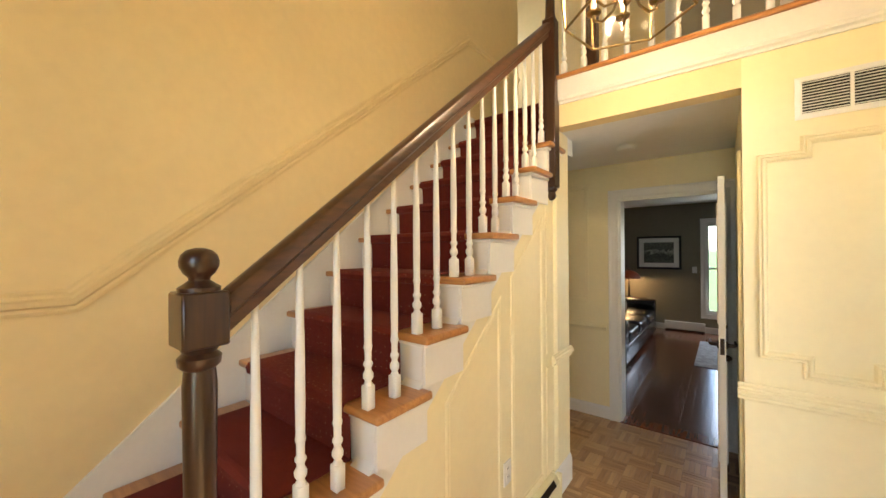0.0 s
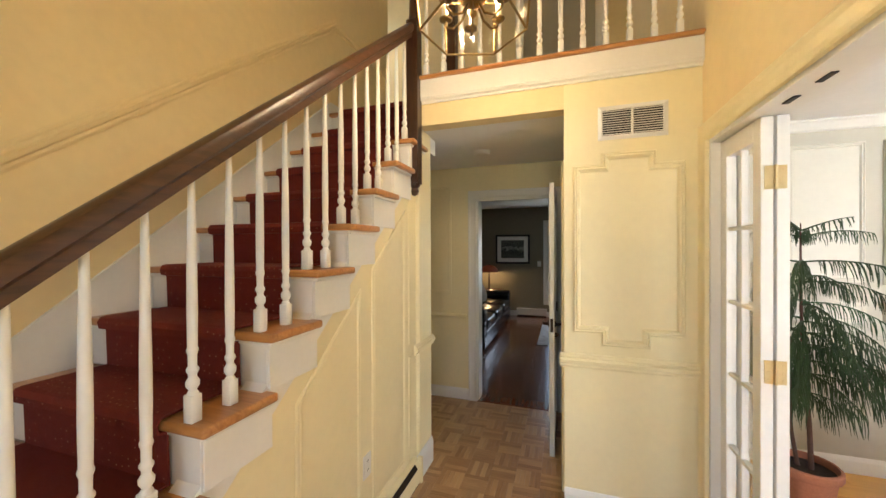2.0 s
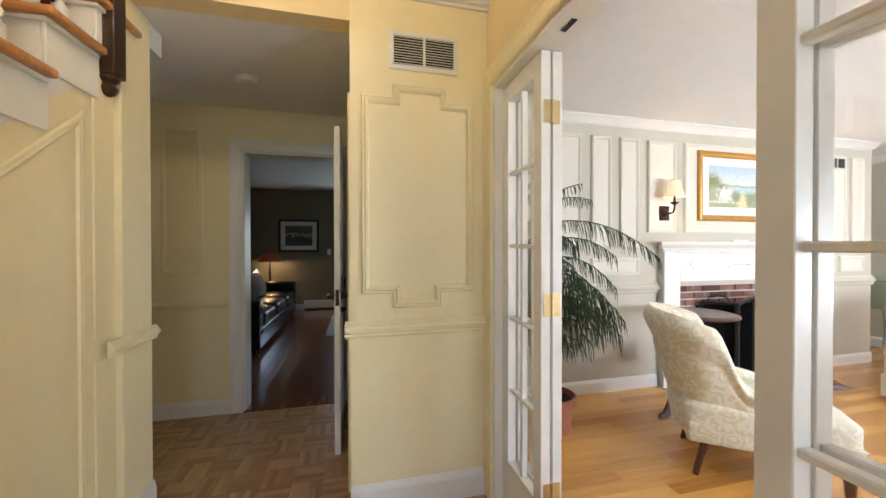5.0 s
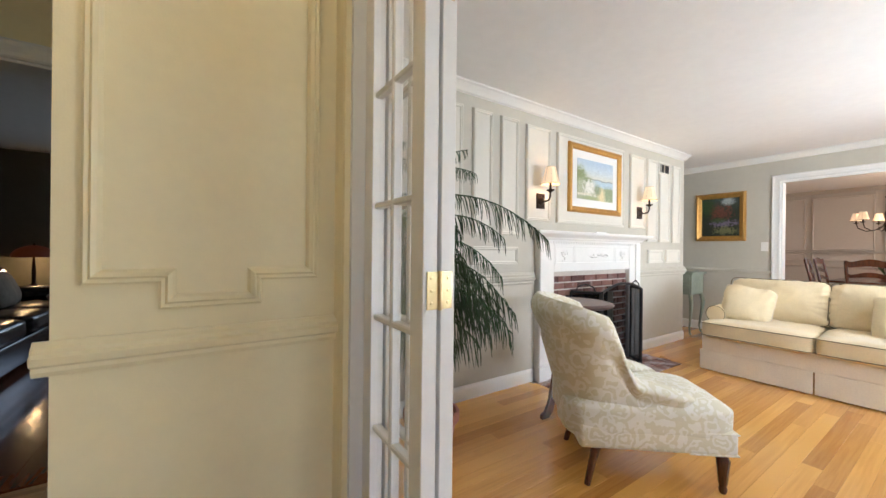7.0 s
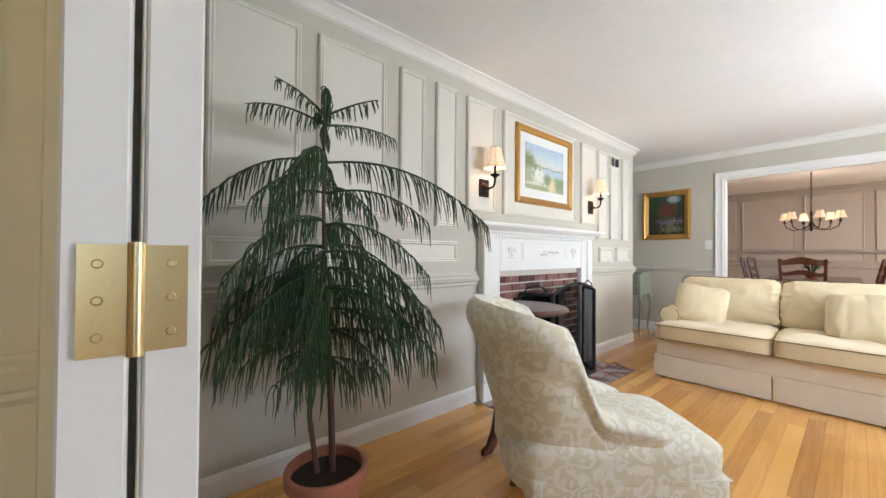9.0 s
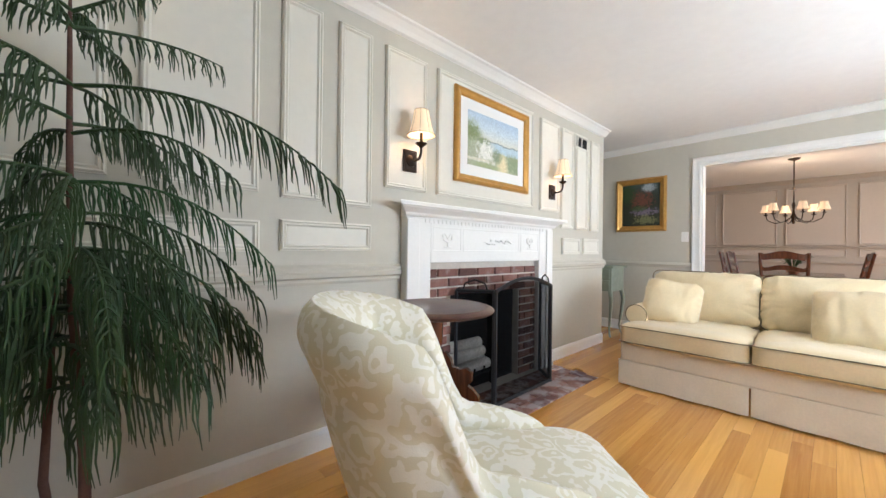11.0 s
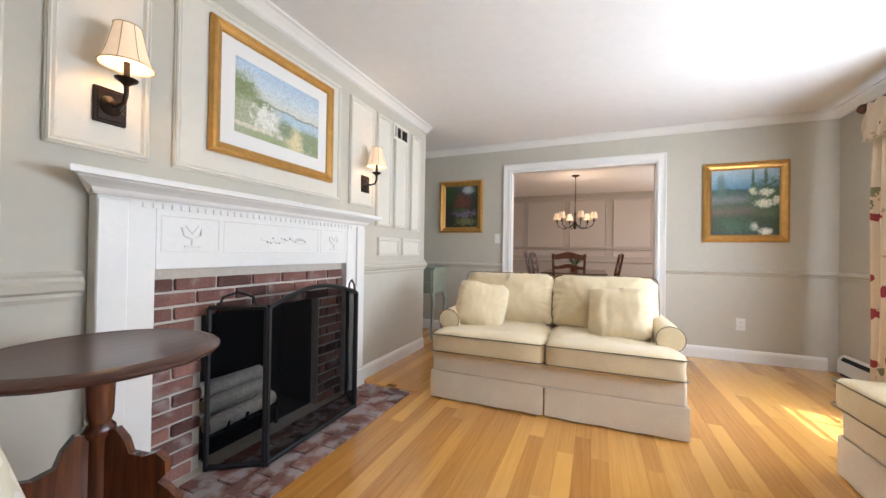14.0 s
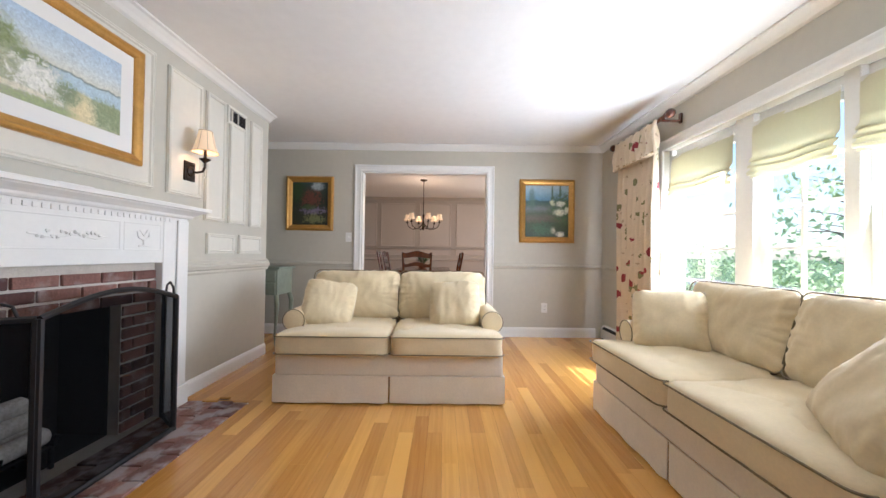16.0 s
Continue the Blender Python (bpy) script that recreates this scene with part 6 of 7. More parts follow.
def frond_mesh(r, length, droop, sub, rise):
    """A branch that arches out along x, hung on both sides with drooping needled twigs."""
    def at(t):
        return Vector((length * t, 0.03 * length * math.sin(t * 3 + sub), rise * math.sin(t * math.pi * 0.6) - droop * t ** 2.2))
    n = 9
    bms = [tube([at(i / n) for i in range(n + 1)], [0.0055 * (1 - 0.7 * i / n) for i in range(n + 1)], 6)]
    m = max(int(length / 0.0185), 8)
    for k in range(m):
        t = 0.10 + 0.90 * (k + r.random() * 0.6) / m
        p = at(min(t, 1.0))
        ln = sub * (0.55 + 0.65 * math.sin(min(t * 1.1, 1) * math.pi * 0.78)) * r.uniform(0.75, 1.2)
        for sg in (-1, 1):
            fw = r.uniform(0.10, 0.42)
            sd = sg * r.uniform(0.25, 0.6)
            pts = []
            for q in range(6):
                w = q / 5
                pts.append(p + Vector((fw * ln * w * (1 - 0.2 * w), sd * ln * w * (1 - 0.75 * w), -ln * (0.10 * w + 0.85 * w * w)) ) + Vector((r.uniform(-1, 1), r.uniform(-1, 1), 0)) * 0.003)
            bms.append(tube(pts, [0.0018, 0.0026, 0.0029, 0.0027, 0.0022, 0.0009], 4))
    return merge(*bms)


rp = random.Random(7)
tiers = [(1.655, 0.26, -0.02, 0.05, 0.05, 3), (1.615, 0.34, 0.03, 0.07, 0.05, 4), (1.465, 0.68, 0.30, 0.125, 0.05, 4), (1.36, 0.44, 0.16, 0.11, 0.05, 4), (1.22, 0.48, 0.26, 0.12, 0.04, 5), (1.12, 0.50, 0.30, 0.13, 0.03, 5),
         (1.03, 0.48, 0.24, 0.14, 0.03, 6), (0.96, 0.50, 0.24, 0.14, 0.03, 7), (0.88, 0.45, 0.18, 0.14, 0.03, 7), (0.80, 0.36, 0.12, 0.14, 0.02, 6), (0.70, 0.26, 0.06, 0.12, 0.0, 5)]
for ti, (z, ln, dr, sb, rise, cnt2) in enumerate(tiers):
    for k in range(cnt2):
        az = -33 + 360 * k / cnt2 + (0 if ti == 2 else rp.uniform(-16, 16) + ti * 23)
        L = ln * (1.0 if ti == 2 and k == 0 else rp.uniform(0.78, 1.0))
        # the branches that reach to the wall end before it
        reach = (NY - 0.06 - PYP) / max(math.sin(radians(az)), 1e-3)
        if math.sin(radians(az)) > 0.1:
            L = min(L, reach)
        wx = (PX - LX - 0.12) / max(-math.cos(radians(az)), 1e-3)
        if math.cos(radians(az)) < -0.1:
            L = min(L, wx)
        b = part("branch", moved(frond_mesh(rp, L, dr, sb, rise), pose(-0.018, 0.01, z + rp.uniform(-0.02, 0.02) * (ti > 2), 0, 0, az)), LEAF if rp.random() > 0.24 or ti < 4 else LEAF2, pine)

# ---- window of the living room ----
SHADEF = material("pale green roman shade fabric", (0.70, 0.665, 0.51), 0.85, vary=0.05, scale=8, bump=0.3, bump_scale=300)
sb = SHADEF.node_tree.nodes["Principled BSDF"]
sb.inputs["Transmission Weight"].default_value = 0.0
sht, shm = SHADEF.node_tree.nodes.new("ShaderNodeBsdfTranslucent"), SHADEF.node_tree.nodes.new("ShaderNodeMixShader")
sht.inputs[0].default_value = (0.80, 0.765, 0.585, 1)
shm.inputs[0].default_value = 0.45
SHADEF.node_tree.links.new(sb.outputs[0], shm.inputs[1])
SHADEF.node_tree.links.new(sht.outputs[0], shm.inputs[2])
SHADEF.node_tree.links.new(shm.outputs[0], [n for n in SHADEF.node_tree.nodes if n.type == "OUTPUT_MATERIAL"][0].inputs["Surface"])
WX0, WX1, WZ0, WZ1 = 3.90, 6.86, 0.53, 2.02
win = thing("window_1", "wide white window with four glazed sashes", "window", 0, SY, 0)
tagged(win, kind="structure")
part("window_casing", mould([(WX1, WZ0 - 0.02), (WX1, WZ1), (WX0, WZ1), (WX0, WZ0 - 0.02)], [(-o, h) for o, h in CASE], lambda u, v, h: (u, h, v), False), WHITE, win)
part("window_sill", box((WX0 - 0.10, -0.16, WZ0 - 0.03), (WX1 + 0.10, 0.045, WZ0 + 0.002), 0.006, 2), WHITE, win)
UN = [(6.118, 6.824), (5.423, 5.967), (4.800, 5.345), (4.020, 4.720)]
posts = [((a, -0.17, WZ0), (b, -0.05, WZ1)) for a, b in ((5.967, 6.118), (5.345, 5.423), (4.720, 4.800), (3.902, 4.020), (6.824, 6.858))]
part("head_board", boxes([((a, -0.17, WZ1 - 0.072), (b, -0.09, WZ1 - 0.001)) for a, b in UN], 0.003), WHITE, win)
for lo, hi in posts:
    part("mullion_post", box(lo, hi, 0.004), WHITE, win)
for u0, u1 in UN:
    z0, z1 = WZ0 + 0.004, WZ1 - 0.073
    sash = part("sash_frame", boxes([((u0, -0.14, z0), (u0 + 0.045, -0.10, z1)), ((u1 - 0.045, -0.14, z0), (u1, -0.10, z1)), ((u0 + 0.045, -0.14, z0), (u1 - 0.045, -0.10, z0 + 0.05)), ((u0 + 0.045, -0.14, z1 - 0.05), (u1 - 0.045, -0.10, z1))], 0.003), WHITE, win)
    ua, ub, za, zb = u0 + 0.045, u1 - 0.045, z0 + 0.05, z1 - 0.05
    part("glazing_bar", box(((ua + ub) / 2 - 0.010, -0.132, za), ((ua + ub) / 2 + 0.010, -0.106, zb), 0.003), WHITE, sash)
    for r in range(1, 5):
        z = za + (zb - za) * r / 5
        part("glazing_bar", box((ua, -0.131, z - 0.010), (ub, -0.107, z + 0.010), 0.003), WHITE, sash)
    for c in range(2):
        for r in range(5):
            p = part("pane", box((ua + (ub - ua) * c / 2 + 0.010, -0.121, za + (zb - za) * r / 5 + 0.010), (ua + (ub - ua) * (c + 1) / 2 - 0.010, -0.117, za + (zb - za) * (r + 1) / 5 - 0.010)), GLASS, sash)
            p.visible_shadow = False
    # roman shade, drawn up
    rsd = thing("roman_shade", "pale green roman shade drawn half up in soft folds", "window shade", (u0 + u1) / 2, SY - 0.045, WZ1 - 0.075, 0, "roman shades of the window")
    w = u1 - u0 - 0.01
    prof = [(0.0, 0.0), (0.002, -0.08), (0.006, -0.18), (0.010, -0.225), (0.030, -0.250), (0.034, -0.262), (0.014, -0.258), (0.020, -0.275), (0.040, -0.292), (0.042, -0.304), (0.018, -0.300), (0.024, -0.318), (0.044, -0.338), (0.040, -0.352), (0.016, -0.350), (0.018, -0.372)]
    bm = bmesh.new()
    nn = 16
    rr2 = random.Random(int(u0 * 100))
    ph = rr2.uniform(0, 6)
    cl = []
    for i in range(nn + 1):
        t = i / nn
        sag = 0.010 * math.sin(t * math.pi) + 0.006 * math.sin(t * 9 + ph)
        cl.append([bm.verts.new((-w / 2 + w * t, y + 0.004 * math.sin(t * 7 + ph + z * 20), z - sag * min(-z / 0.3, 1))) for y, z in prof])
    for a, b in zip(cl, cl[1:]):
        for j in range(len(prof) - 1):
            bm.faces.new((a[j], b[j], b[j + 1], a[j + 1]))
    bmesh.ops.recalc_face_normals(bm, faces=bm.faces)
    bmesh.ops.solidify(bm, geom=bm.faces[:], thickness=0.002)
    part("fabric", bm, SHADEF, rsd, smooth=60)
    part("headrail", box((-w / 2, -0.012, -0.02), (w / 2, 0.004, 0.010), 0.002), WHITE, rsd)

# curtain on its rod
FLORAL = material("cream fabric with red and green flowers", (0.74, 0.62, 0.46), 0.9, vary=0.05, scale=10, bump=0.2, bump_scale=300)
fn = FLORAL.node_tree
fb = fn.nodes["Principled BSDF"]
ftc = fn.nodes.new("ShaderNodeTexCoord")
fnoise, fadd = fn.nodes.new("ShaderNodeTexNoise"), fn.nodes.new("ShaderNodeVectorMath")
fnoise.inputs["Scale"].default_value, fnoise.inputs["Detail"].default_value = 16, 3
fadd.operation = "MULTIPLY_ADD"
fadd.inputs[1].default_value = (0.10, 0.10, 0.10)
fn.links.new(ftc.outputs["Object"], fnoise.inputs["Vector"])
fn.links.new(fnoise.outputs["Color"], fadd.inputs[0])
fn.links.new(ftc.outputs["Object"], fadd.inputs[2])
prev = fb.inputs["Base Color"].links[0].from_socket
for sc2, lim, col, sh in ((7.0, 0.24, (0.24, 0.23, 0.11), (3, 1, 2)), (10.0, 0.15, (0.52, 0.40, 0.27), (7, 2, 9)), (5.0, 0.215, (0.30, 0.04, 0.05), (0, 5, 1))):
    mpv, vo, ls, mx2 = fn.nodes.new("ShaderNodeMapping"), fn.nodes.new("ShaderNodeTexVoronoi"), fn.nodes.new("ShaderNodeMath"), fn.nodes.new("ShaderNodeMix")
    mpv.inputs["Location"].default_value = sh
    vo.inputs["Scale"].default_value = sc2
    ls.operation, ls.inputs[1].default_value = "LESS_THAN", lim
    mx2.data_type = "RGBA"
    mx2.inputs[7].default_value = (*col, 1)
    fn.links.new(fadd.outputs[0], mpv.inputs["Vector"])
    fn.links.new(mpv.outputs[0], vo.inputs["Vector"])
    fn.links.new(vo.outputs["Distance"], ls.inputs[0])
    fn.links.new(ls.outputs[0], mx2.inputs[0])
    fn.links.new(prev, mx2.inputs[6])
    prev = mx2.outputs[2]
fn.links.new(prev, fb.inputs["Base Color"])

rod = thing("curtain_rod", "short carved dark wooden curtain rod with finials", "curtain rod", 0, SY + 0.16, 2.235)
part("pole", merge(*[moved(lathe([(0.016, 0), (0.020, 0.012), (0.016, 0.024)], 14), pose(6.58 + i * 0.0235, 0, 0, 0, 90)) for i in range(37)]), MAHOG, rod, "reeded wooden pole", 40)
for x, s in ((6.58, -1), (7.45, 1)):
    part("finial", moved(lathe([(0.016, 0), (0.028, 0.008), (0.018, 0.02), (0.034, 0.04), (0.040, 0.062), (0.032, 0.085), (0.014, 0.10), (0.004, 0.108)], 18), pose(x, 0, 0, 0, 90 * s)), MAHOG, rod, "carved wooden finial", 40)
for x in (6.62, 7.42):
    part("bracket", boxes([((x - 0.016, -0.160, -0.045), (x + 0.016, -0.14, 0.04)), ((x - 0.012, -0.14, -0.035), (x + 0.012, 0.01, -0.017))], 0.004), MAHOG, rod)


def drape(x0t, x1t, x0b, x1b, zt, zb, folds, amp, y0, n=90, rows=16, flare=1.0):
    bm = bmesh.new()
    g = []
    for j in range(rows + 1):
        q = j / rows
        z = zt + (zb - zt) * q
        a, b = x0t + (x0b - x0t) * q, x1t + (x1b - x1t) * q
        g.append([bm.verts.new((a + (b - a) * i / n, y0 + amp * (0.45 + 0.55 * min(q * 3, 1)) * math.sin(i / n * folds * 2 * math.pi + 0.5 * math.sin(q * 3)) + 0.012 * math.sin(i * 0.31 + q * 4), z)) for i in range(n + 1)])
    for a, b in zip(g, g[1:]):
        for i in range(n):
            bm.faces.new((a[i], a[i + 1], b[i + 1], b[i]))
    bmesh.ops.recalc_face_normals(bm, faces=bm.faces)
    bmesh.ops.solidify(bm, geom=bm.faces[:], thickness=0.002)
    return bm


cur = thing("curtain", "floral cream curtain with red flowers, drawn aside", "curtain", 0, SY + 0.155, 0)
part("drop", drape(6.70, 7.38, 6.76, 7.42, 2.16, 0.03, 7.5, 0.042, -0.01, 130), FLORAL, cur, "long gathered floral panel", 70)
part("gathered_heading", drape(6.64, 7.40, 6.64, 7.42, 2.225, 1.94, 13, 0.034, 0.040, 160, 8), FLORAL, cur, "puffed gathered heading", 70)
part("heading_cord", tube([(6.66 + 0.74 * i / 40, 0.060 + 0.004 * math.sin(i / 40 * 18 * math.pi), 1.955) for i in range(41)], 0.006, 6), material("ochre cord", (0.45, 0.30, 0.14), 0.9), cur)

# ---- green side table in the recess ----
GREEN = material("worn sage green paint", (0.27, 0.31, 0.24), 0.6, vary=0.15, scale=14, bump=0.15, bump_scale=100)
gt = thing("side_table", "small sage green painted table with two drawers", "side table", 7.72, 3.52, 0)
part("tabletop", box((-0.22, -0.27, 0.845), (0.22, 0.27, 0.872), 0.008, 2), GREEN, gt)
part("body", box((-0.19, -0.24, 0.56), (0.19, 0.24, 0.845), 0.004), GREEN, gt)
for z0, z1 in ((0.575, 0.695), (0.71, 0.83)):
    d = part("drawer", box((-0.203, -0.22, z0), (-0.19, 0.22, z1), 0.004), GREEN, gt)
    for y in (-0.11, 0.11):
        part("knob", moved(lathe([(0.006, 0), (0.006, 0.01), (0.014, 0.018), (0.012, 0.026), (0.002, 0.03)], 12), pose(-0.203, y, (z0 + z1) / 2, 0, -90)), BRONZE, d, smooth=40)
for x in (-0.165, 0.165):
    for y in (-0.215, 0.215):
        sx, sy = (1 if x > 0 else -1), (1 if y > 0 else -1)
        part("leg", tube([(x, y, 0.57), (x + 0.022 * sx, y + 0.022 * sy, 0.46), (x + 0.012 * sx, y + 0.012 * sy, 0.30), (x - 0.012 * sx, y - 0.012 * sy, 0.10), (x, y, 0.025), (x + 0.016 * sx, y + 0.016 * sy, 0.0)], [0.026, 0.026, 0.018, 0.012, 0.012, 0.016], 10), GREEN, gt, "cabriole leg", 50)

# ---- dining room ----
def on_dining(u, v, h):
    return (DXX - h, u, v)


for y0, y1 in ((-0.65, 0.30), (0.40, 1.15), (1.285, 2.063), (2.175, 3.019), (3.118, 3.95)):
    dp = part("wall_panel", prism(rect(y0, 1.215, y1, 2.285), 0.010, on_dining, 0.0003), PINKISH, wall_dining, "pale raised wall panel")
    part("panel_moulding", mould(rect(y0, 1.215, y1, 2.285), [(0, 0.0), (0, 0.018), (0.012, 0.024), (0.024, 0.010), (0.024, 0)], on_dining), PINKISH, dp)
    dp2 = part("wall_panel", prism(rect(y0, 1.00, y1, 1.145), 0.010, on_dining, 0.0003), PINKISH, wall_dining, "pale raised wall panel")
    part("panel_moulding", mould(rect(y0, 1.00, y1, 1.145), [(0, 0.0), (0, 0.018), (0.012, 0.024), (0.024, 0.010), (0.024, 0)], on_dining), PINKISH, dp2)
for z in (0.86, 1.155):
    run("trim", -0.8, 4.2, z, [(o * (0.8 if z < 1 else 0.45), h) for o, h in RAIL], on_dining, TAUPE, "taupe painted wall rail")
structure("trim", mould([(-0.8, CZ - 0.001), (4.2, CZ - 0.001)], [(-o, h) for o, h in CROWN], on_dining, False), TAUPE, "taupe painted crown moulding")
run("baseboard", -0.8, 4.2, 0, BASE, on_dining, WHITE, "white painted baseboard")

TABX, TABY = 10.45, 1.83
dt = thing("dining_table", "long polished mahogany dining table", "table", TABX, TABY, 0)
part("tabletop", box((-0.80, -0.50, 0.725), (0.80, 0.50, 0.757), 0.012, 3), MAHOG, dt, smooth=40)
part("apron", boxes([((-0.68, -0.40, 0.64), (0.68, -0.38, 0.725)), ((-0.68, 0.38, 0.64), (0.68, 0.40, 0.725)), ((-0.68, -0.38, 0.64), (-0.66, 0.38, 0.725)), ((0.66, -0.38, 0.64), (0.68, 0.38, 0.725))]), MAHOG, dt)
for x in (-0.64, 0.64):
    for y in (-0.36, 0.36):
        part("leg", moved(lathe([(0.018, 0), (0.022, 0.03), (0.030, 0.35), (0.036, 0.55), (0.024, 0.58), (0.036, 0.60), (0.036, 0.724)], 14), Matrix.Translation((x, y, 0))), MAHOG, dt, smooth=40)

SEATF = material("striped seat fabric", (0.30, 0.10, 0.07), 0.85, vary=0.15, scale=20)


def dining_chair(label):
    """Local: the seat faces +y."""
    c = thing("dining_chair", label, "chair", group="chairs round the dining table")
    part("seat_frame", box((-0.235, -0.21, 0.40), (0.235, 0.23, 0.445), 0.008, 2), MAHOG, c)
    part("seat", moved(soft(0.43, 0.42, 0.06, 0.30, 0.4, 0.002, 50, 8), Matrix.Translation((0, 0.01, 0.462))), SEATF, c, "upholstered drop-in seat", 60)
    for x in (-0.205, 0.205):
        part("front_leg", box((x - 0.021, 0.185, 0.0), (x + 0.021, 0.225, 0.40), 0.004), MAHOG, c)
        part("back_post", tube([(x, -0.225, 0.0), (x, -0.195, 0.22), (x, -0.19, 0.45), (x * 1.04, -0.225, 0.75), (x * 1.10, -0.285, 1.06)], [0.018, 0.020, 0.021, 0.019, 0.016], 8), MAHOG, c, smooth=50)
    for z, dy, hh in ((0.60, -0.206, 0.045), (0.73, -0.222, 0.05), (0.86, -0.246, 0.055), (1.02, -0.278, 0.085)):
        n = 12
        bm = bmesh.new()
        w = 0.205 * (1.0 + 0.10 * (z - 0.5) / 0.5) - 0.005
        lo, hi = [], []
        for i in range(n + 1):
            t = i / n
            x = -w + 2 * w * t
            cv = -0.028 * math.sin(t * math.pi)
            lift = 0.022 * math.cos((t - 0.5) * 2 * math.pi) * (1 if abs(t - 0.5) < 0.5 else 0)
            lo.append(bm.verts.new((x, dy + cv, z - hh / 2 + lift * 0.5)))
            hi.append(bm.verts.new((x, dy + cv - 0.006, z + hh / 2 + lift)))
        for i in range(n):
            bm.faces.new((lo[i], lo[i + 1], hi[i + 1], hi[i]))
        bmesh.ops.recalc_face_normals(bm, faces=bm.faces)
        bmesh.ops.solidify(bm, geom=bm.faces[:], thickness=0.014)
        part("back_slat", bm, MAHOG, c, "wavy ladder slat", 40)
    part("stretcher", boxes([((-0.20, -0.01, 0.16), (0.20, 0.012, 0.185)), ((-0.216, -0.19, 0.155), (-0.194, 0.19, 0.19)), ((0.194, -0.19, 0.155), (0.216, 0.19, 0.19))], 0.003), MAHOG, c)
    return c


dc = dining_chair("mahogany ladder-back dining chair at the table's end")
dc.matrix_world = pose(9.52, 1.87, 0, 0, 0, -90)
for x, y, rz in ((10.15, 2.36, 180 + 5), (10.85, 2.36, 180 - 3), (10.15, 1.40, 4), (10.85, 1.38, -4)):
    tagged(copy_thing(dc, pose(x, y, 0, 0, 0, rz)), "mahogany ladder-back dining chair at the table's long side")

CHX, CHY = 10.3, 1.84
ch = thing("dining_chandelier", "dark bronze chandelier with six lit bell shades", "chandelier", CHX, CHY, 1.50)
part("canopy", moved(lathe([(0.07, 0), (0.066, -0.014), (0.02, -0.030), (0.01, -0.04)], 20), Matrix.Translation((0, 0, CZ + 0.002 - 1.50))), BRONZE, ch, smooth=40)
part("stem", lathe([(0.004, -0.02), (0.014, -0.008), (0.020, 0.02), (0.012, 0.04), (0.030, 0.07), (0.034, 0.10), (0.018, 0.13), (0.012, 0.20), (0.022, 0.26), (0.010, 0.30), (0.008, 0.48), (0.020, 0.50), (0.007, 0.52), (0.007, 0.90)], 18), BRONZE, ch, "turned bronze stem", 40)
part("drop", moved(lathe([(0.002, -0.06), (0.012, -0.045), (0.014, -0.03), (0.004, -0.01)], 12), Matrix.Translation((0, 0, -0.01))), CRYSTAL, ch, "clear glass drop", 40)
for i in range(6):
    a = radians(60 * i + 20)
    c, s = math.cos(a), math.sin(a)
    arm = part("arm", tube([(0.02 * c, 0.02 * s, 0.09), (0.10 * c, 0.10 * s, 0.02), (0.20 * c, 0.20 * s, 0.0), (0.29 * c, 0.29 * s, 0.05), (0.31 * c, 0.31 * s, 0.12)], 0.007, 8), BRONZE, ch, "curved bronze arm", 40)
    part("cup", moved(lathe([(0.006, 0), (0.028, 0.012), (0.030, 0.018), (0.010, 0.02), (0.010, 0.07)], 14), Matrix.Translation((0.31 * c, 0.31 * s, 0.115))), BRONZE, arm, smooth=40)
    bell_shade(arm, 0.31 * c, 0.31 * s, 0.165, 0.070, 0.038, 0.115, 18)
lamp("chandelier_light", "POINT", Matrix.Translation((CHX, CHY, 1.95)), 5, (1.0, 0.68, 0.42), 0.12)
vs = thing("table_plant", "small green plant in a bowl on the dining table", "potted plant", 10.35, 1.84, 0.758)
part("bowl", lathe([(0.04, 0), (0.075, 0.03), (0.09, 0.07), (0.085, 0.072), (0.02, 0.06)], 20), CLAY, vs, smooth=40)
rv = random.Random(3)
part("leaves", merge(*[tube([(0, 0, 0.05), (0.10 * math.cos(a) * q, 0.10 * math.sin(a) * q, 0.17 * q + 0.06), (0.17 * math.cos(a) * q, 0.17 * math.sin(a) * q, 0.17 * q + 0.04)], [0.002, 0.008, 0.002], 4) for a, q in [(rv.uniform(0, 6.28), rv.uniform(0.6, 1.3)) for _ in range(46)]]), LEAF2, vs)

# ---- far room beyond the hall ----
LEATHER = material("black leather", (0.007, 0.007, 0.008), 0.26, vary=0.2, scale=8, bump=0.25, bump_scale=120, spec=0.4)
ls2 = thing("leather_sofa", "black leather sofa with striped pillows", "sofa", 0.08, 6.45, 0)
part("base", box((-0.45, -1.30, 0.06), (0.44, 1.30, 0.30), 0.02, 3), LEATHER, ls2, smooth=50)
for y in (-1.22, 1.22):
    part("arm", merge(box((-0.45, y - 0.10, 0.20), (0.44, y + 0.10, 0.52), 0.03, 3), moved(lathe([(0.08, 0), (0.115, 0.01), (0.12, 0.4), (0.115, 0.89), (0.08, 0.90)], 20), pose(-0.45, y, 0.53, 0, 90))), LEATHER, ls2, "rolled leather arm", 50)
part("back", box((-0.48, -1.30, 0.25), (-0.22, 1.30, 0.80), 0.07, 4), LEATHER, ls2, smooth=60)
for i in range(3):
    part("seat_cushion", moved(soft(0.66, 0.72, 0.17, 0.25, 0.25, 0.006, 60 + i, 8), Matrix.Translation((0.12, -0.75 + 0.75 * i, 0.385))), LEATHER, ls2, smooth=60)
    part("back_cushion", moved(soft(0.72, 0.42, 0.20, 0.28, 0.3, 0.006, 65 + i, 8), pose(-0.20, -0.75 + 0.75 * i, 0.68, 70, 0, 90)), LEATHER, ls2, smooth=60)
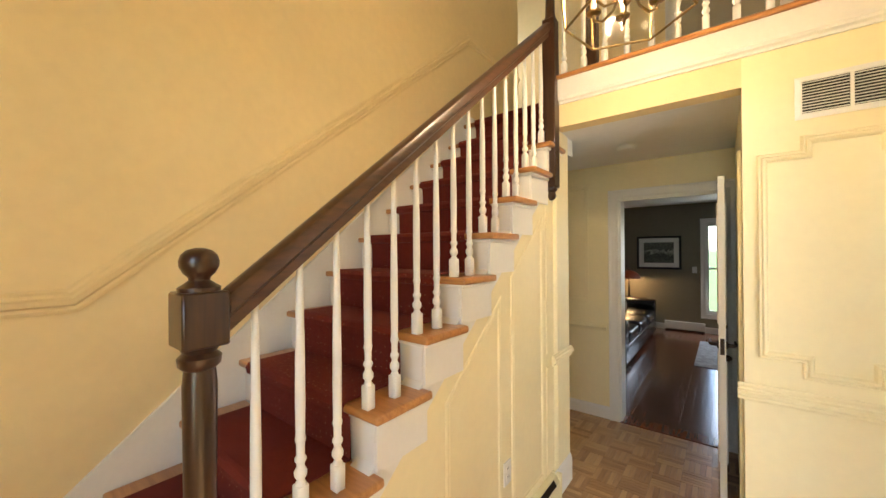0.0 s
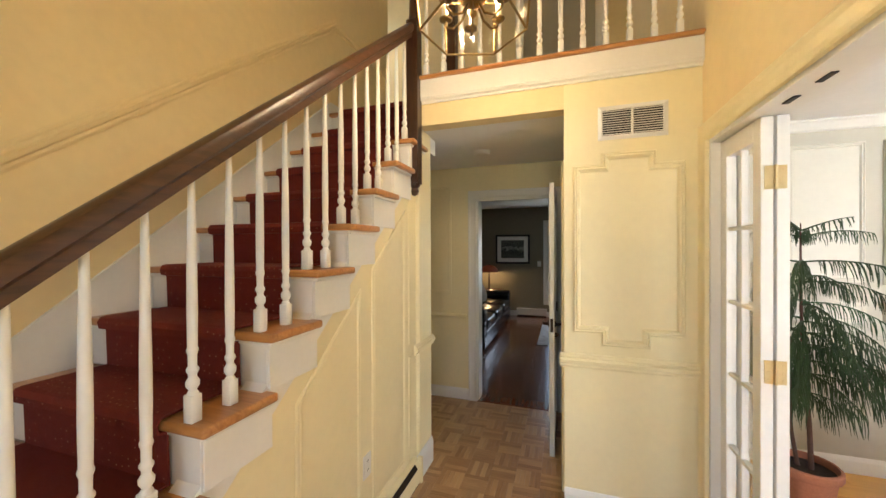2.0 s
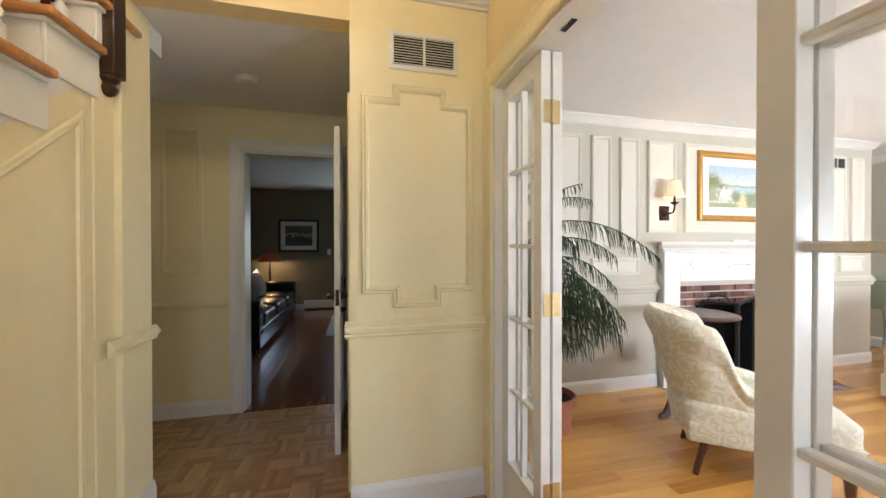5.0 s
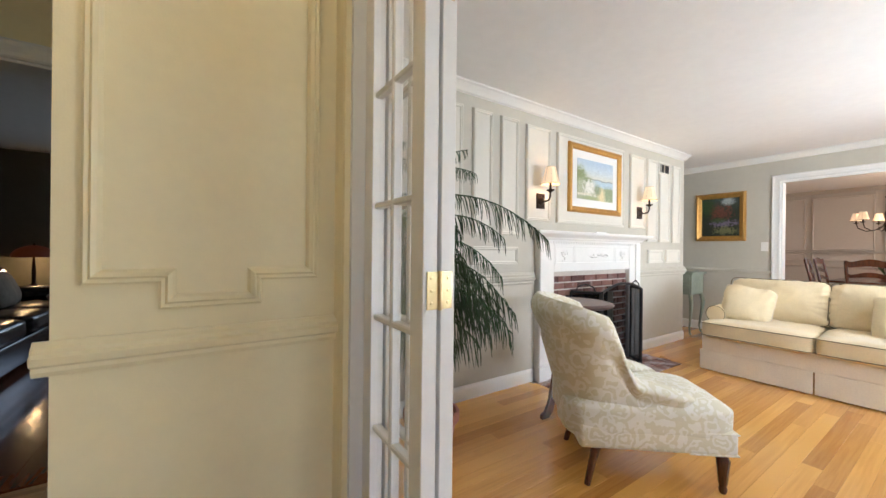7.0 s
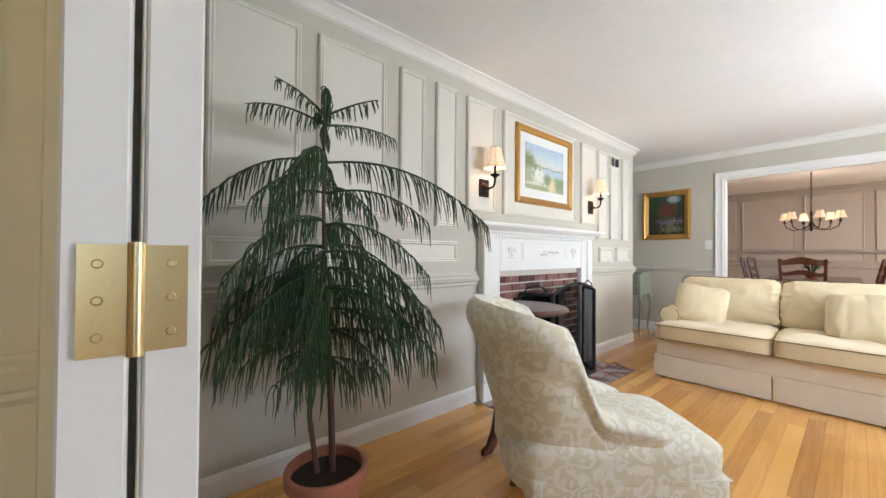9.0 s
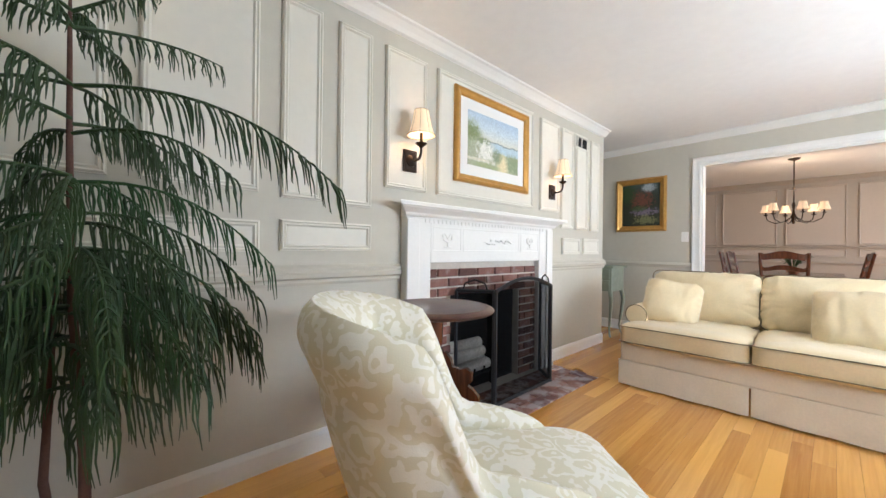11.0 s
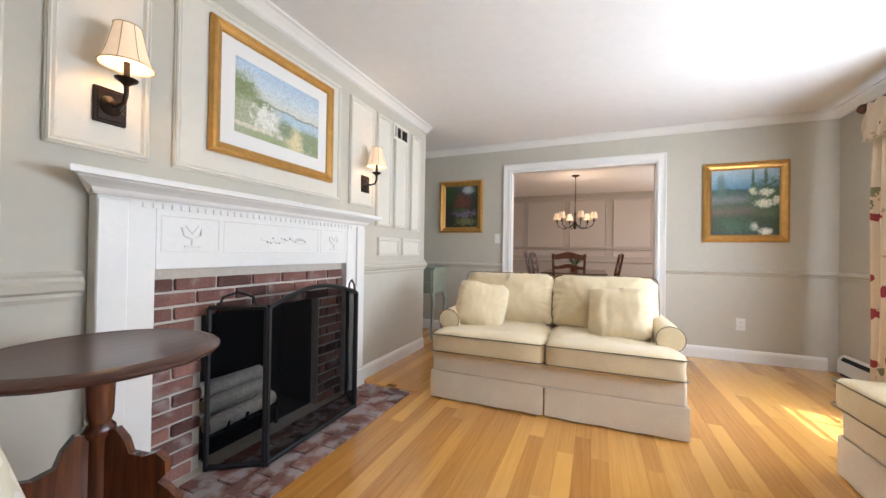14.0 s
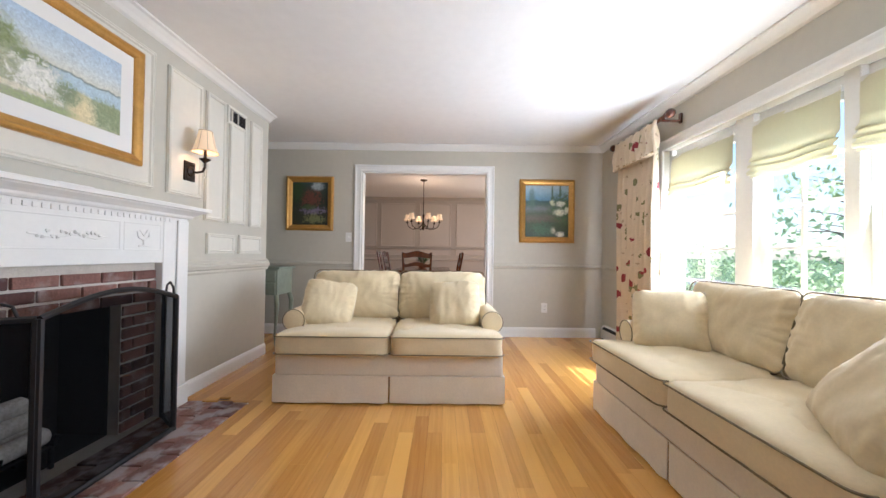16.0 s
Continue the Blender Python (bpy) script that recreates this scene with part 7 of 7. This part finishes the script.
for y, x in ((-1.2, 0.38), (1.2, 0.38), (-1.2, -0.38), (1.2, -0.38)):
    part("foot", moved(lathe([(0.02, 0), (0.03, 0.06)], 10), Matrix.Translation((x, y, 0))), MAHOG, ls2)
PILL = material("grey brown pillow fabric", (0.20, 0.17, 0.13), 0.9, vary=0.25, scale=12)
for x, y, a in ((0.10, 5.78, 15), (-0.02, 7.25, 95), (0.02, 6.95, 85)):
    pw = thing("sofa_pillow", "grey-brown striped pillow on the leather sofa", "pillow", x, y, 0.66, a, "pillows on the leather sofa")
    part("cover", moved(soft(0.42, 0.40, 0.16, 0.3, 0.25, 0.004, 70, 8, pinch=0.7), pose(0, 0, 0, 68)), PILL, pw, smooth=70)
et = thing("end_table", "dark wooden end table beside the leather sofa", "side table", 0.02, 8.03, 0)
part("tabletop", box((-0.28, -0.24, 0.57), (0.28, 0.24, 0.60), 0.006, 2), MAHOG, et)
for x in (-0.24, 0.24):
    for y in (-0.20, 0.20):
        part("leg", box((x - 0.02, y - 0.02, 0), (x + 0.02, y + 0.02, 0.57), 0.003), MAHOG, et)
part("shelf", box((-0.25, -0.21, 0.18), (0.25, 0.21, 0.20), 0.004), MAHOG, et)
TIFF = glow("leaded amber glass", (1.0, 0.20, 0.05), 0.01, (0.035, 0.010, 0.008))
tl = thing("table_lamp", "table lamp with a dark red leaded glass shade, lit", "lamp", 0.02, 8.0, 0.601)
part("base", lathe([(0.09, 0), (0.085, 0.015), (0.03, 0.035), (0.018, 0.06), (0.022, 0.20), (0.012, 0.34), (0.010, 0.50)], 18), BRONZE, tl, smooth=40)
tb = bmesh.new()
tr = [[tb.verts.new((r * math.cos(2 * math.pi * i / 20), r * math.sin(2 * math.pi * i / 20), z)) for i in range(20)] for r, z in ((0.205, 0.40), (0.205, 0.435), (0.17, 0.49), (0.10, 0.535), (0.03, 0.555))]
for a, b in zip(tr, tr[1:]):
    for i in range(20):
        tb.faces.new((a[i], a[(i + 1) % 20], b[(i + 1) % 20], b[i]))
part("shade", tb, TIFF, tl, "dark red leaded glass shade", 50)
part("finial", moved(lathe([(0.004, 0), (0.012, 0.015), (0.002, 0.035)], 10), Matrix.Translation((0, 0, 0.55))), BRONZE, tl)
lamp("table_lamp_light", "POINT", Matrix.Translation((0.02, 8.0, 1.00)), 3, (1.0, 0.62, 0.28), 0.04)
plate("light_switch", "white light switch on the olive wall", lambda u, v, h: (u, 8.32 - h, v), 1.09, 1.18, 0.075, 0.12)
run("baseboard", -2.5, 3.2, 0, BASE, lambda u, v, h: (u, 8.32 - h, v), WHITE, "white painted baseboard")
w2 = thing("window_2", "tall white framed window in the olive room", "window", 0, 8.32, 0)
tagged(w2, kind="structure")
part("window_casing", mould(rect(1.27, 0.36, 2.25, 2.06), [(-o, h) for o, h in CASE], lambda u, v, h: (u, -h, v)), WHITE, w2)
for x0, x1 in ((1.27, 1.74), (1.78, 2.25)):
    part("sash_frame", boxes([((x0, 0.03, 0.36), (x0 + 0.04, 0.07, 2.06)), ((x1 - 0.04, 0.03, 0.36), (x1, 0.07, 2.06)), ((x0 + 0.04, 0.03, 0.36), (x1 - 0.04, 0.07, 0.42)), ((x0 + 0.04, 0.03, 2.0), (x1 - 0.04, 0.07, 2.06)), ((x0 + 0.04, 0.03, 1.19), (x1 - 0.04, 0.07, 1.23))], 0.003), WHITE, w2)
part("mullion_post", box((1.74, 0.02, 0.36), (1.78, 0.09, 2.06), 0.003), WHITE, w2)
hr = thing("baseboard_heater", "white baseboard heater on the olive wall", "heater", 0, 8.306, 0)
part("cover", box((0.60, -0.06, 0.03), (1.25, 0.0, 0.18), 0.006), WHITE, hr)
# dark block painted for the shade under the cover
part("dark_gap_fill", box((0.61, -0.045, 0.0), (1.24, 0.0, 0.029)), HOLE_SHADE, hr)
small = thing("area_rug", "pale patterned rug on the dark floor", "rug", 1.75, 6.7, 0.001)
part("rug_field", box((-0.55, -0.8, 0.0), (0.55, 0.8, 0.010), 0.004), material("patterned rug", (0.36, 0.38, 0.40), 0.95, vary=0.5, scale=10, bump=0.4, bump_scale=200), small)

# ---- outside ----
GRASS = material("lawn", (0.07, 0.13, 0.035), 0.9, vary=0.3, scale=1.2, bump=0.8, bump_scale=30)
structure("ground", boxes([((-400, -400, -0.9), (400, 400, -0.62))]), GRASS, "sunlit lawn round the house")
structure("road", boxes([((-200, -19, -0.64), (200, -13, -0.612))]), material("asphalt", (0.16, 0.155, 0.15), 0.9, vary=0.15, scale=2), "sunlit grey asphalt road beyond the lawn")
# unseen slab added outside to limit the sun patch on the floor
structure("sun_blocker", boxes([((LX, SY - 0.80, 2.46), (EX, SY - 0.2, 2.56))]), WHITE, "unseen white slab above the window, added to cut off the sun")
TLEAF = material("sunlit tree leaves", (0.07, 0.14, 0.03), 0.6, vary=0.4, scale=2.0)
tln = TLEAF.node_tree
tlt, tlm = tln.nodes.new("ShaderNodeBsdfTranslucent"), tln.nodes.new("ShaderNodeMixShader")
tlt.inputs[0].default_value = (0.66, 0.78, 0.48, 1)
tlm.inputs[0].default_value = 0.68
tlo = [n for n in tln.nodes if n.type == "OUTPUT_MATERIAL"][0]
tln.links.new(tln.nodes["Principled BSDF"].outputs[0], tlm.inputs[1])
tln.links.new(tlt.outputs[0], tlm.inputs[2])
tln.links.new(tlm.outputs[0], tlo.inputs["Surface"])

PALEBARK = material("grey tree bark", (0.26, 0.22, 0.18), 0.9, vary=0.25, scale=6, bump=0.6, bump_scale=40)


def tree(x, y, h, spread, seed, label):
    r = random.Random(seed)
    t = thing("tree", label, "tree", x, y, -0.62)
    trunk = [tube([(0, 0, 0), (0.05, 0.03, h * 0.3), (-0.04, 0.05, h * 0.6), (0, 0, h * 0.9)], [0.16, 0.12, 0.08, 0.03], 10)]
    tips = []
    for k in range(14):
        a, z0 = r.uniform(0, 6.28), h * r.uniform(0.18, 0.8)
        l = spread * r.uniform(0.6, 1.0)
        e = Vector((l * math.cos(a), l * math.sin(a), z0 + l * r.uniform(0.1, 0.5)))
        trunk.append(tube([(0, 0, z0), e * 0.5 + Vector((0, 0, z0 * 0.5 + 0.1)), e], [0.035, 0.018, 0.006], 6))
        tips += [e, e * 0.75 + Vector((0, 0, z0 * 0.25))]
    part("trunk", merge(*trunk), PALEBARK, t, "brown trunk with limbs", 50)
    verts, faces = [], []
    for e in tips:
        for k in range(20):
            c = e + Vector((r.gauss(0, 1), r.gauss(0, 1), r.gauss(0, 0.8))) * spread * 0.24
            d1 = Vector((r.uniform(-1, 1), r.uniform(-1, 1), r.uniform(-1, 1))).normalized() * r.uniform(0.06, 0.13)
            d2 = d1.cross(Vector((r.uniform(-1, 1), r.uniform(-1, 1), r.uniform(-1, 1)))).normalized() * r.uniform(0.03, 0.07)
            b0 = len(verts)
            verts += [c - d1, c + d2, c + d1, c - d2]
            faces.append((b0, b0 + 1, b0 + 2, b0 + 3))
    me = bpy.data.meshes.new("crown")
    me.from_pydata([tuple(v) for v in verts], [], faces)
    me.materials.append(TLEAF)
    cr = new("crown", me)
    cr.parent = t
    return t


tree(10.5, -7.2, 4.2, 1.7, 21, "leafy green tree on the lawn beyond the window")
tree(12.6, -9.5, 5.5, 2.4, 23, "tall leafy green tree by the road")
tree(3.2, -7.5, 4.5, 1.8, 24, "leafy green tree on the lawn beyond the window")
for i, (x, y, s) in enumerate(((9.6, -4.6, 0.95), (7.6, -5.2, 0.80), (12.2, -5.0, 1.1), (5.8, -4.3, 0.7), (4.2, -4.4, 0.7))):
    r = random.Random(40 + i)
    bsh = thing("shrub", "rounded leafy green shrub below the window", "shrub", x, y, -0.62, 0, "shrubs along the house")
    part("stems", merge(*[tube([(0, 0, 0), (s * 0.5 * math.cos(a), s * 0.5 * math.sin(a), s * 0.9)], [0.02, 0.005], 5) for a in [k * 1.05 for k in range(6)]]), BARK, bsh)
    verts, faces = [], []
    for k in range(1700):
        d = Vector((r.gauss(0, 1), r.gauss(0, 1), r.gauss(0, 1))).normalized() * (s * (1 - 0.5 * r.random() ** 2)) * r.uniform(0.85, 1.1)
        c = Vector((d.x, d.y, abs(d.z + s * 0.9) * 0.95))
        d1 = Vector((r.uniform(-1, 1), r.uniform(-1, 1), r.uniform(-1, 1))).normalized() * 0.05
        d2 = d1.cross(Vector((r.uniform(-1, 1), r.uniform(-1, 1), r.uniform(-1, 1)))).normalized() * 0.028
        b0 = len(verts)
        verts += [c - d1, c + d2, c + d1, c - d2]
        faces.append((b0, b0 + 1, b0 + 2, b0 + 3))
    me = bpy.data.meshes.new("leaves")
    me.from_pydata([tuple(v) for v in verts], [], faces)
    me.materials.append(TLEAF)
    lv = new("leaves", me)
    lv.parent = bsh
CARP = material("blue car paint", (0.05, 0.10, 0.22), 0.25, 0.3, coat=0.8)
TYRE = material("black rubber", (0.02, 0.02, 0.02), 0.8)
car = thing("car", "blue parked car beyond the lawn", "car", 9.6, -13.8, -0.61)
part("body", prism([(-2.1, 0.25), (2.1, 0.25), (2.12, 0.65), (1.75, 0.85), (1.0, 0.92), (0.55, 1.35), (-0.95, 1.38), (-1.55, 0.95), (-2.1, 0.85)], 1.6, lambda u, v, w: (u, w - 0.8, v)), CARP, car)
part("side_window", prism([(0.9, 0.95), (0.5, 1.28), (-0.9, 1.31), (-1.4, 0.97)], 0.02, lambda u, v, w: (u, 0.795 + w, v)), BLACK, car)
for x in (-1.3, 1.3):
    for y in (-0.72, 0.72):
        wl = part("wheel", moved(lathe([(0.20, -0.09), (0.30, -0.09), (0.31, 0), (0.30, 0.09), (0.20, 0.09)], 20), pose(x, y, 0.31, 90)), TYRE, car, "", 40)
        part("rim", moved(lathe([(0.19, -0.10), (0.19, 0.10)], 16), pose(x, y, 0.31, 90)), PLASTIC, wl)

# ---- floors, board by board ----
def board_meshes(name, sizes, mat):
    out = {}
    for sx, sy in sizes:
        b = box((-sx / 2, -sy / 2, -0.011), (sx / 2, sy / 2, 0.0), 0.0006)
        me = bpy.data.meshes.new(name)
        b.to_mesh(me)
        b.free()
        me.materials.append(mat)
        out[sx, sy] = me
    return out


floor_living = thing("floor_boards", "golden strip oak floor boards running to the dining room", "floor", 0, 0, 0)
tagged(floor_living, kind="structure")
BW = 0.0835
rf = random.Random(5)
lens = (1.2, 1.7, 2.3)
bms3 = board_meshes("board", [(l, BW - 0.0005) for l in lens], OAK)
count = 0
y = SY + 0.01
rows = []
while y < NY - 0.01:
    rows.append(y + BW / 2)
    y += BW
for yc in rows:
    x = LX - 0.12 + rf.uniform(-1.0, 0.0)
    while x < EX + 0.13:
        l = rf.choice(lens)
        a, b = max(x, LX - 0.12), min(x + l, EX + 0.13)
        spans = [(a, b)]
        if yc > HY0 - 0.03 - BW * 0.4:
            spans = [(a, min(b, HX0 - 0.031)), (max(a, HX1 + 0.031), b)]
        for s0, s1 in spans:
            if s1 - s0 > 0.05:
                shared("board", bms3[l, BW - 0.0005], floor_living, Matrix.Translation(((s0 + s1) / 2, yc, rf.uniform(-0.0004, 0.0002))) @ Matrix.Diagonal(((s1 - s0 - 0.0005) / l, 1, 1, 1)))
                count += 1
        x += l


def joined_boards(name, x0, x1, y0, y1, bw, along, lo, hi, mat, label, seed):
    """Boards too far off to pick apart, in one mesh."""
    r = random.Random(seed)
    verts, faces = [], []
    w = x0 if along == "y" else y0
    wend, a0, a1 = (x1, y0, y1) if along == "y" else (y1, x0, x1)
    while w < wend - 0.005:
        we = min(w + bw - 0.001, wend)
        u = a0 - r.uniform(0, lo)
        while u < a1:
            v = u + r.uniform(lo, hi)
            ua, ub = max(u, a0), min(v - 0.001, a1)
            if ub - ua > 0.02:
                b0 = len(verts)
                z = r.uniform(-0.0004, 0.0002)
                q = [(w, ua), (we, ua), (we, ub), (w, ub)] if along == "y" else [(ua, w), (ub, w), (ub, we), (ua, we)]
                verts += [(p[0], p[1], z) for p in q] + [(p[0], p[1], -0.011) for p in q]
                faces += [(b0, b0 + 1, b0 + 2, b0 + 3), (b0, b0 + 4, b0 + 5, b0 + 1), (b0 + 1, b0 + 5, b0 + 6, b0 + 2), (b0 + 2, b0 + 6, b0 + 7, b0 + 3), (b0 + 3, b0 + 7, b0 + 4, b0)]
            u = v
        w += bw
    me = bpy.data.meshes.new(name)
    me.from_pydata(verts, [], faces)
    me.materials.append(mat)
    return tagged(new(name, me), label, "floor", "", "stuff")


joined_boards("recess_boards", 7.22, EX + 0.13, NY - 0.01, 4.2, BW, "x", 0.8, 1.6, OAK, "golden oak boards of the recess floor", 61)
joined_boards("dining_boards", EX + 0.131, DXX, -0.8, 4.2, BW, "x", 1.0, 2.2, OAK, "golden oak boards of the dining room floor", 62)

# the dark floor seen through the hall door, board by board; the wings beside it in one mesh
floor_far = thing("dark_floor_boards", "dark polished cherry floor boards", "floor", 0, 0, 0)
tagged(floor_far, kind="structure")
far_lens = (1.1, 1.5, 2.0)
far_me = board_meshes("board", [(l, 0.074) for l in far_lens], DARKFLOOR_X)
rd = random.Random(63)
xf = 0.0
while xf < 2.39:
    yf = HY + 0.02 - rd.uniform(0, 0.9)
    while yf < 8.30:
        l = rd.choice(far_lens)
        a, b = max(yf, HY + 0.02), min(yf + l, 8.31)
        if b - a > 0.04:
            shared("board", far_me[l, 0.074], floor_far, Matrix.Translation((xf + 0.0375, (a + b) / 2, rd.uniform(-0.0004, 0.0002))) @ Matrix.Rotation(radians(90), 4, "Z") @ Matrix.Diagonal(((b - a - 0.001) / l, 1, 1, 1)))
        yf += l
    xf += 0.075
joined_boards("dark_boards", -2.5, 0.0, HY + 0.02, 8.31, 0.075, "y", 1.0, 2.2, DARKFLOOR, "dark polished floor boards under the sofa", 63)
joined_boards("dark_boards", 2.4, 3.2, HY + 0.02, 8.31, 0.075, "y", 1.0, 2.2, DARKFLOOR, "dark polished floor boards at the window side", 64)

# parquet of finger blocks
floor_foyer = thing("parquet", "brown oak finger parquet laid in squares", "floor", 0, 0, 0)
tagged(floor_foyer, kind="structure")
BS, NF = 0.165, 5
fw = BS / NF
fme = bpy.data.meshes.new("finger")
fbx = box((-(fw - 0.0009) / 2, -(BS - 0.0009) / 2, -0.011), ((fw - 0.0009) / 2, (BS - 0.0009) / 2, 0.0), 0.0009)
fbx.to_mesh(fme)
fbx.free()
fme.materials.append(PARQUET)
rest_v, rest_f = [], []
made = 0
i0, i1 = int((SX - 0.2) / BS) - 7, int(FX / BS) + 1
for ix in range(i0, i1 + 1):
    for iy in range(-9, 23):
        cx, cy = ix * BS + 0.05, iy * BS + 0.03
        if cy - BS / 2 < -1.34 or cy + BS / 2 > HY + 0.02 or cx - BS / 2 < -1.29 or cx + BS / 2 > FX + 0.05:
            continue
        if cx < SX - 0.1 and cy < 2.35:
            continue
        turned = (ix + iy) % 2
        near = 0.60 < cx < 1.62 and 2.02 < cy < 3.62
        for k in range(NF):
            o = -BS / 2 + fw * (k + 0.5)
            dz = rf.uniform(-0.0006, 0.0003)
            m = pose(cx + (o if turned else 0), cy + (0 if turned else o), dz, 0, 0, 0 if turned else 90)
            if near and made < 300:
                shared("finger", fme, floor_foyer, m)
                made += 1
            else:
                hx, hy = (fw - 0.0009) / 2, (BS - 0.0009) / 2
                b0 = len(rest_v)
                for px, py in ((-hx, -hy), (hx, -hy), (hx, hy), (-hx, hy)):
                    rest_v.append(tuple(m @ Vector((px, py, 0))))
                for px, py in ((-hx, -hy), (hx, -hy), (hx, hy), (-hx, hy)):
                    rest_v.append(tuple(m @ Vector((px, py, -0.011))))
                rest_f += [(b0, b0 + 1, b0 + 2, b0 + 3), (b0, b0 + 4, b0 + 5, b0 + 1), (b0 + 1, b0 + 5, b0 + 6, b0 + 2), (b0 + 2, b0 + 6, b0 + 7, b0 + 3), (b0 + 3, b0 + 7, b0 + 4, b0)]
rme = bpy.data.meshes.new("fingers")
rme.from_pydata(rest_v, [], rest_f)
rme.materials.append(PARQUET)
ro = tagged(new("fingers", rme), "brown oak parquet fingers", "", "", "stuff")
ro.parent = floor_foyer
structure("trim", boxes([((0.772, HY - 0.005, -0.010), (1.545, HY + 0.16, 0.006))], 0.003), DARKFLOOR, "dark wooden door threshold")
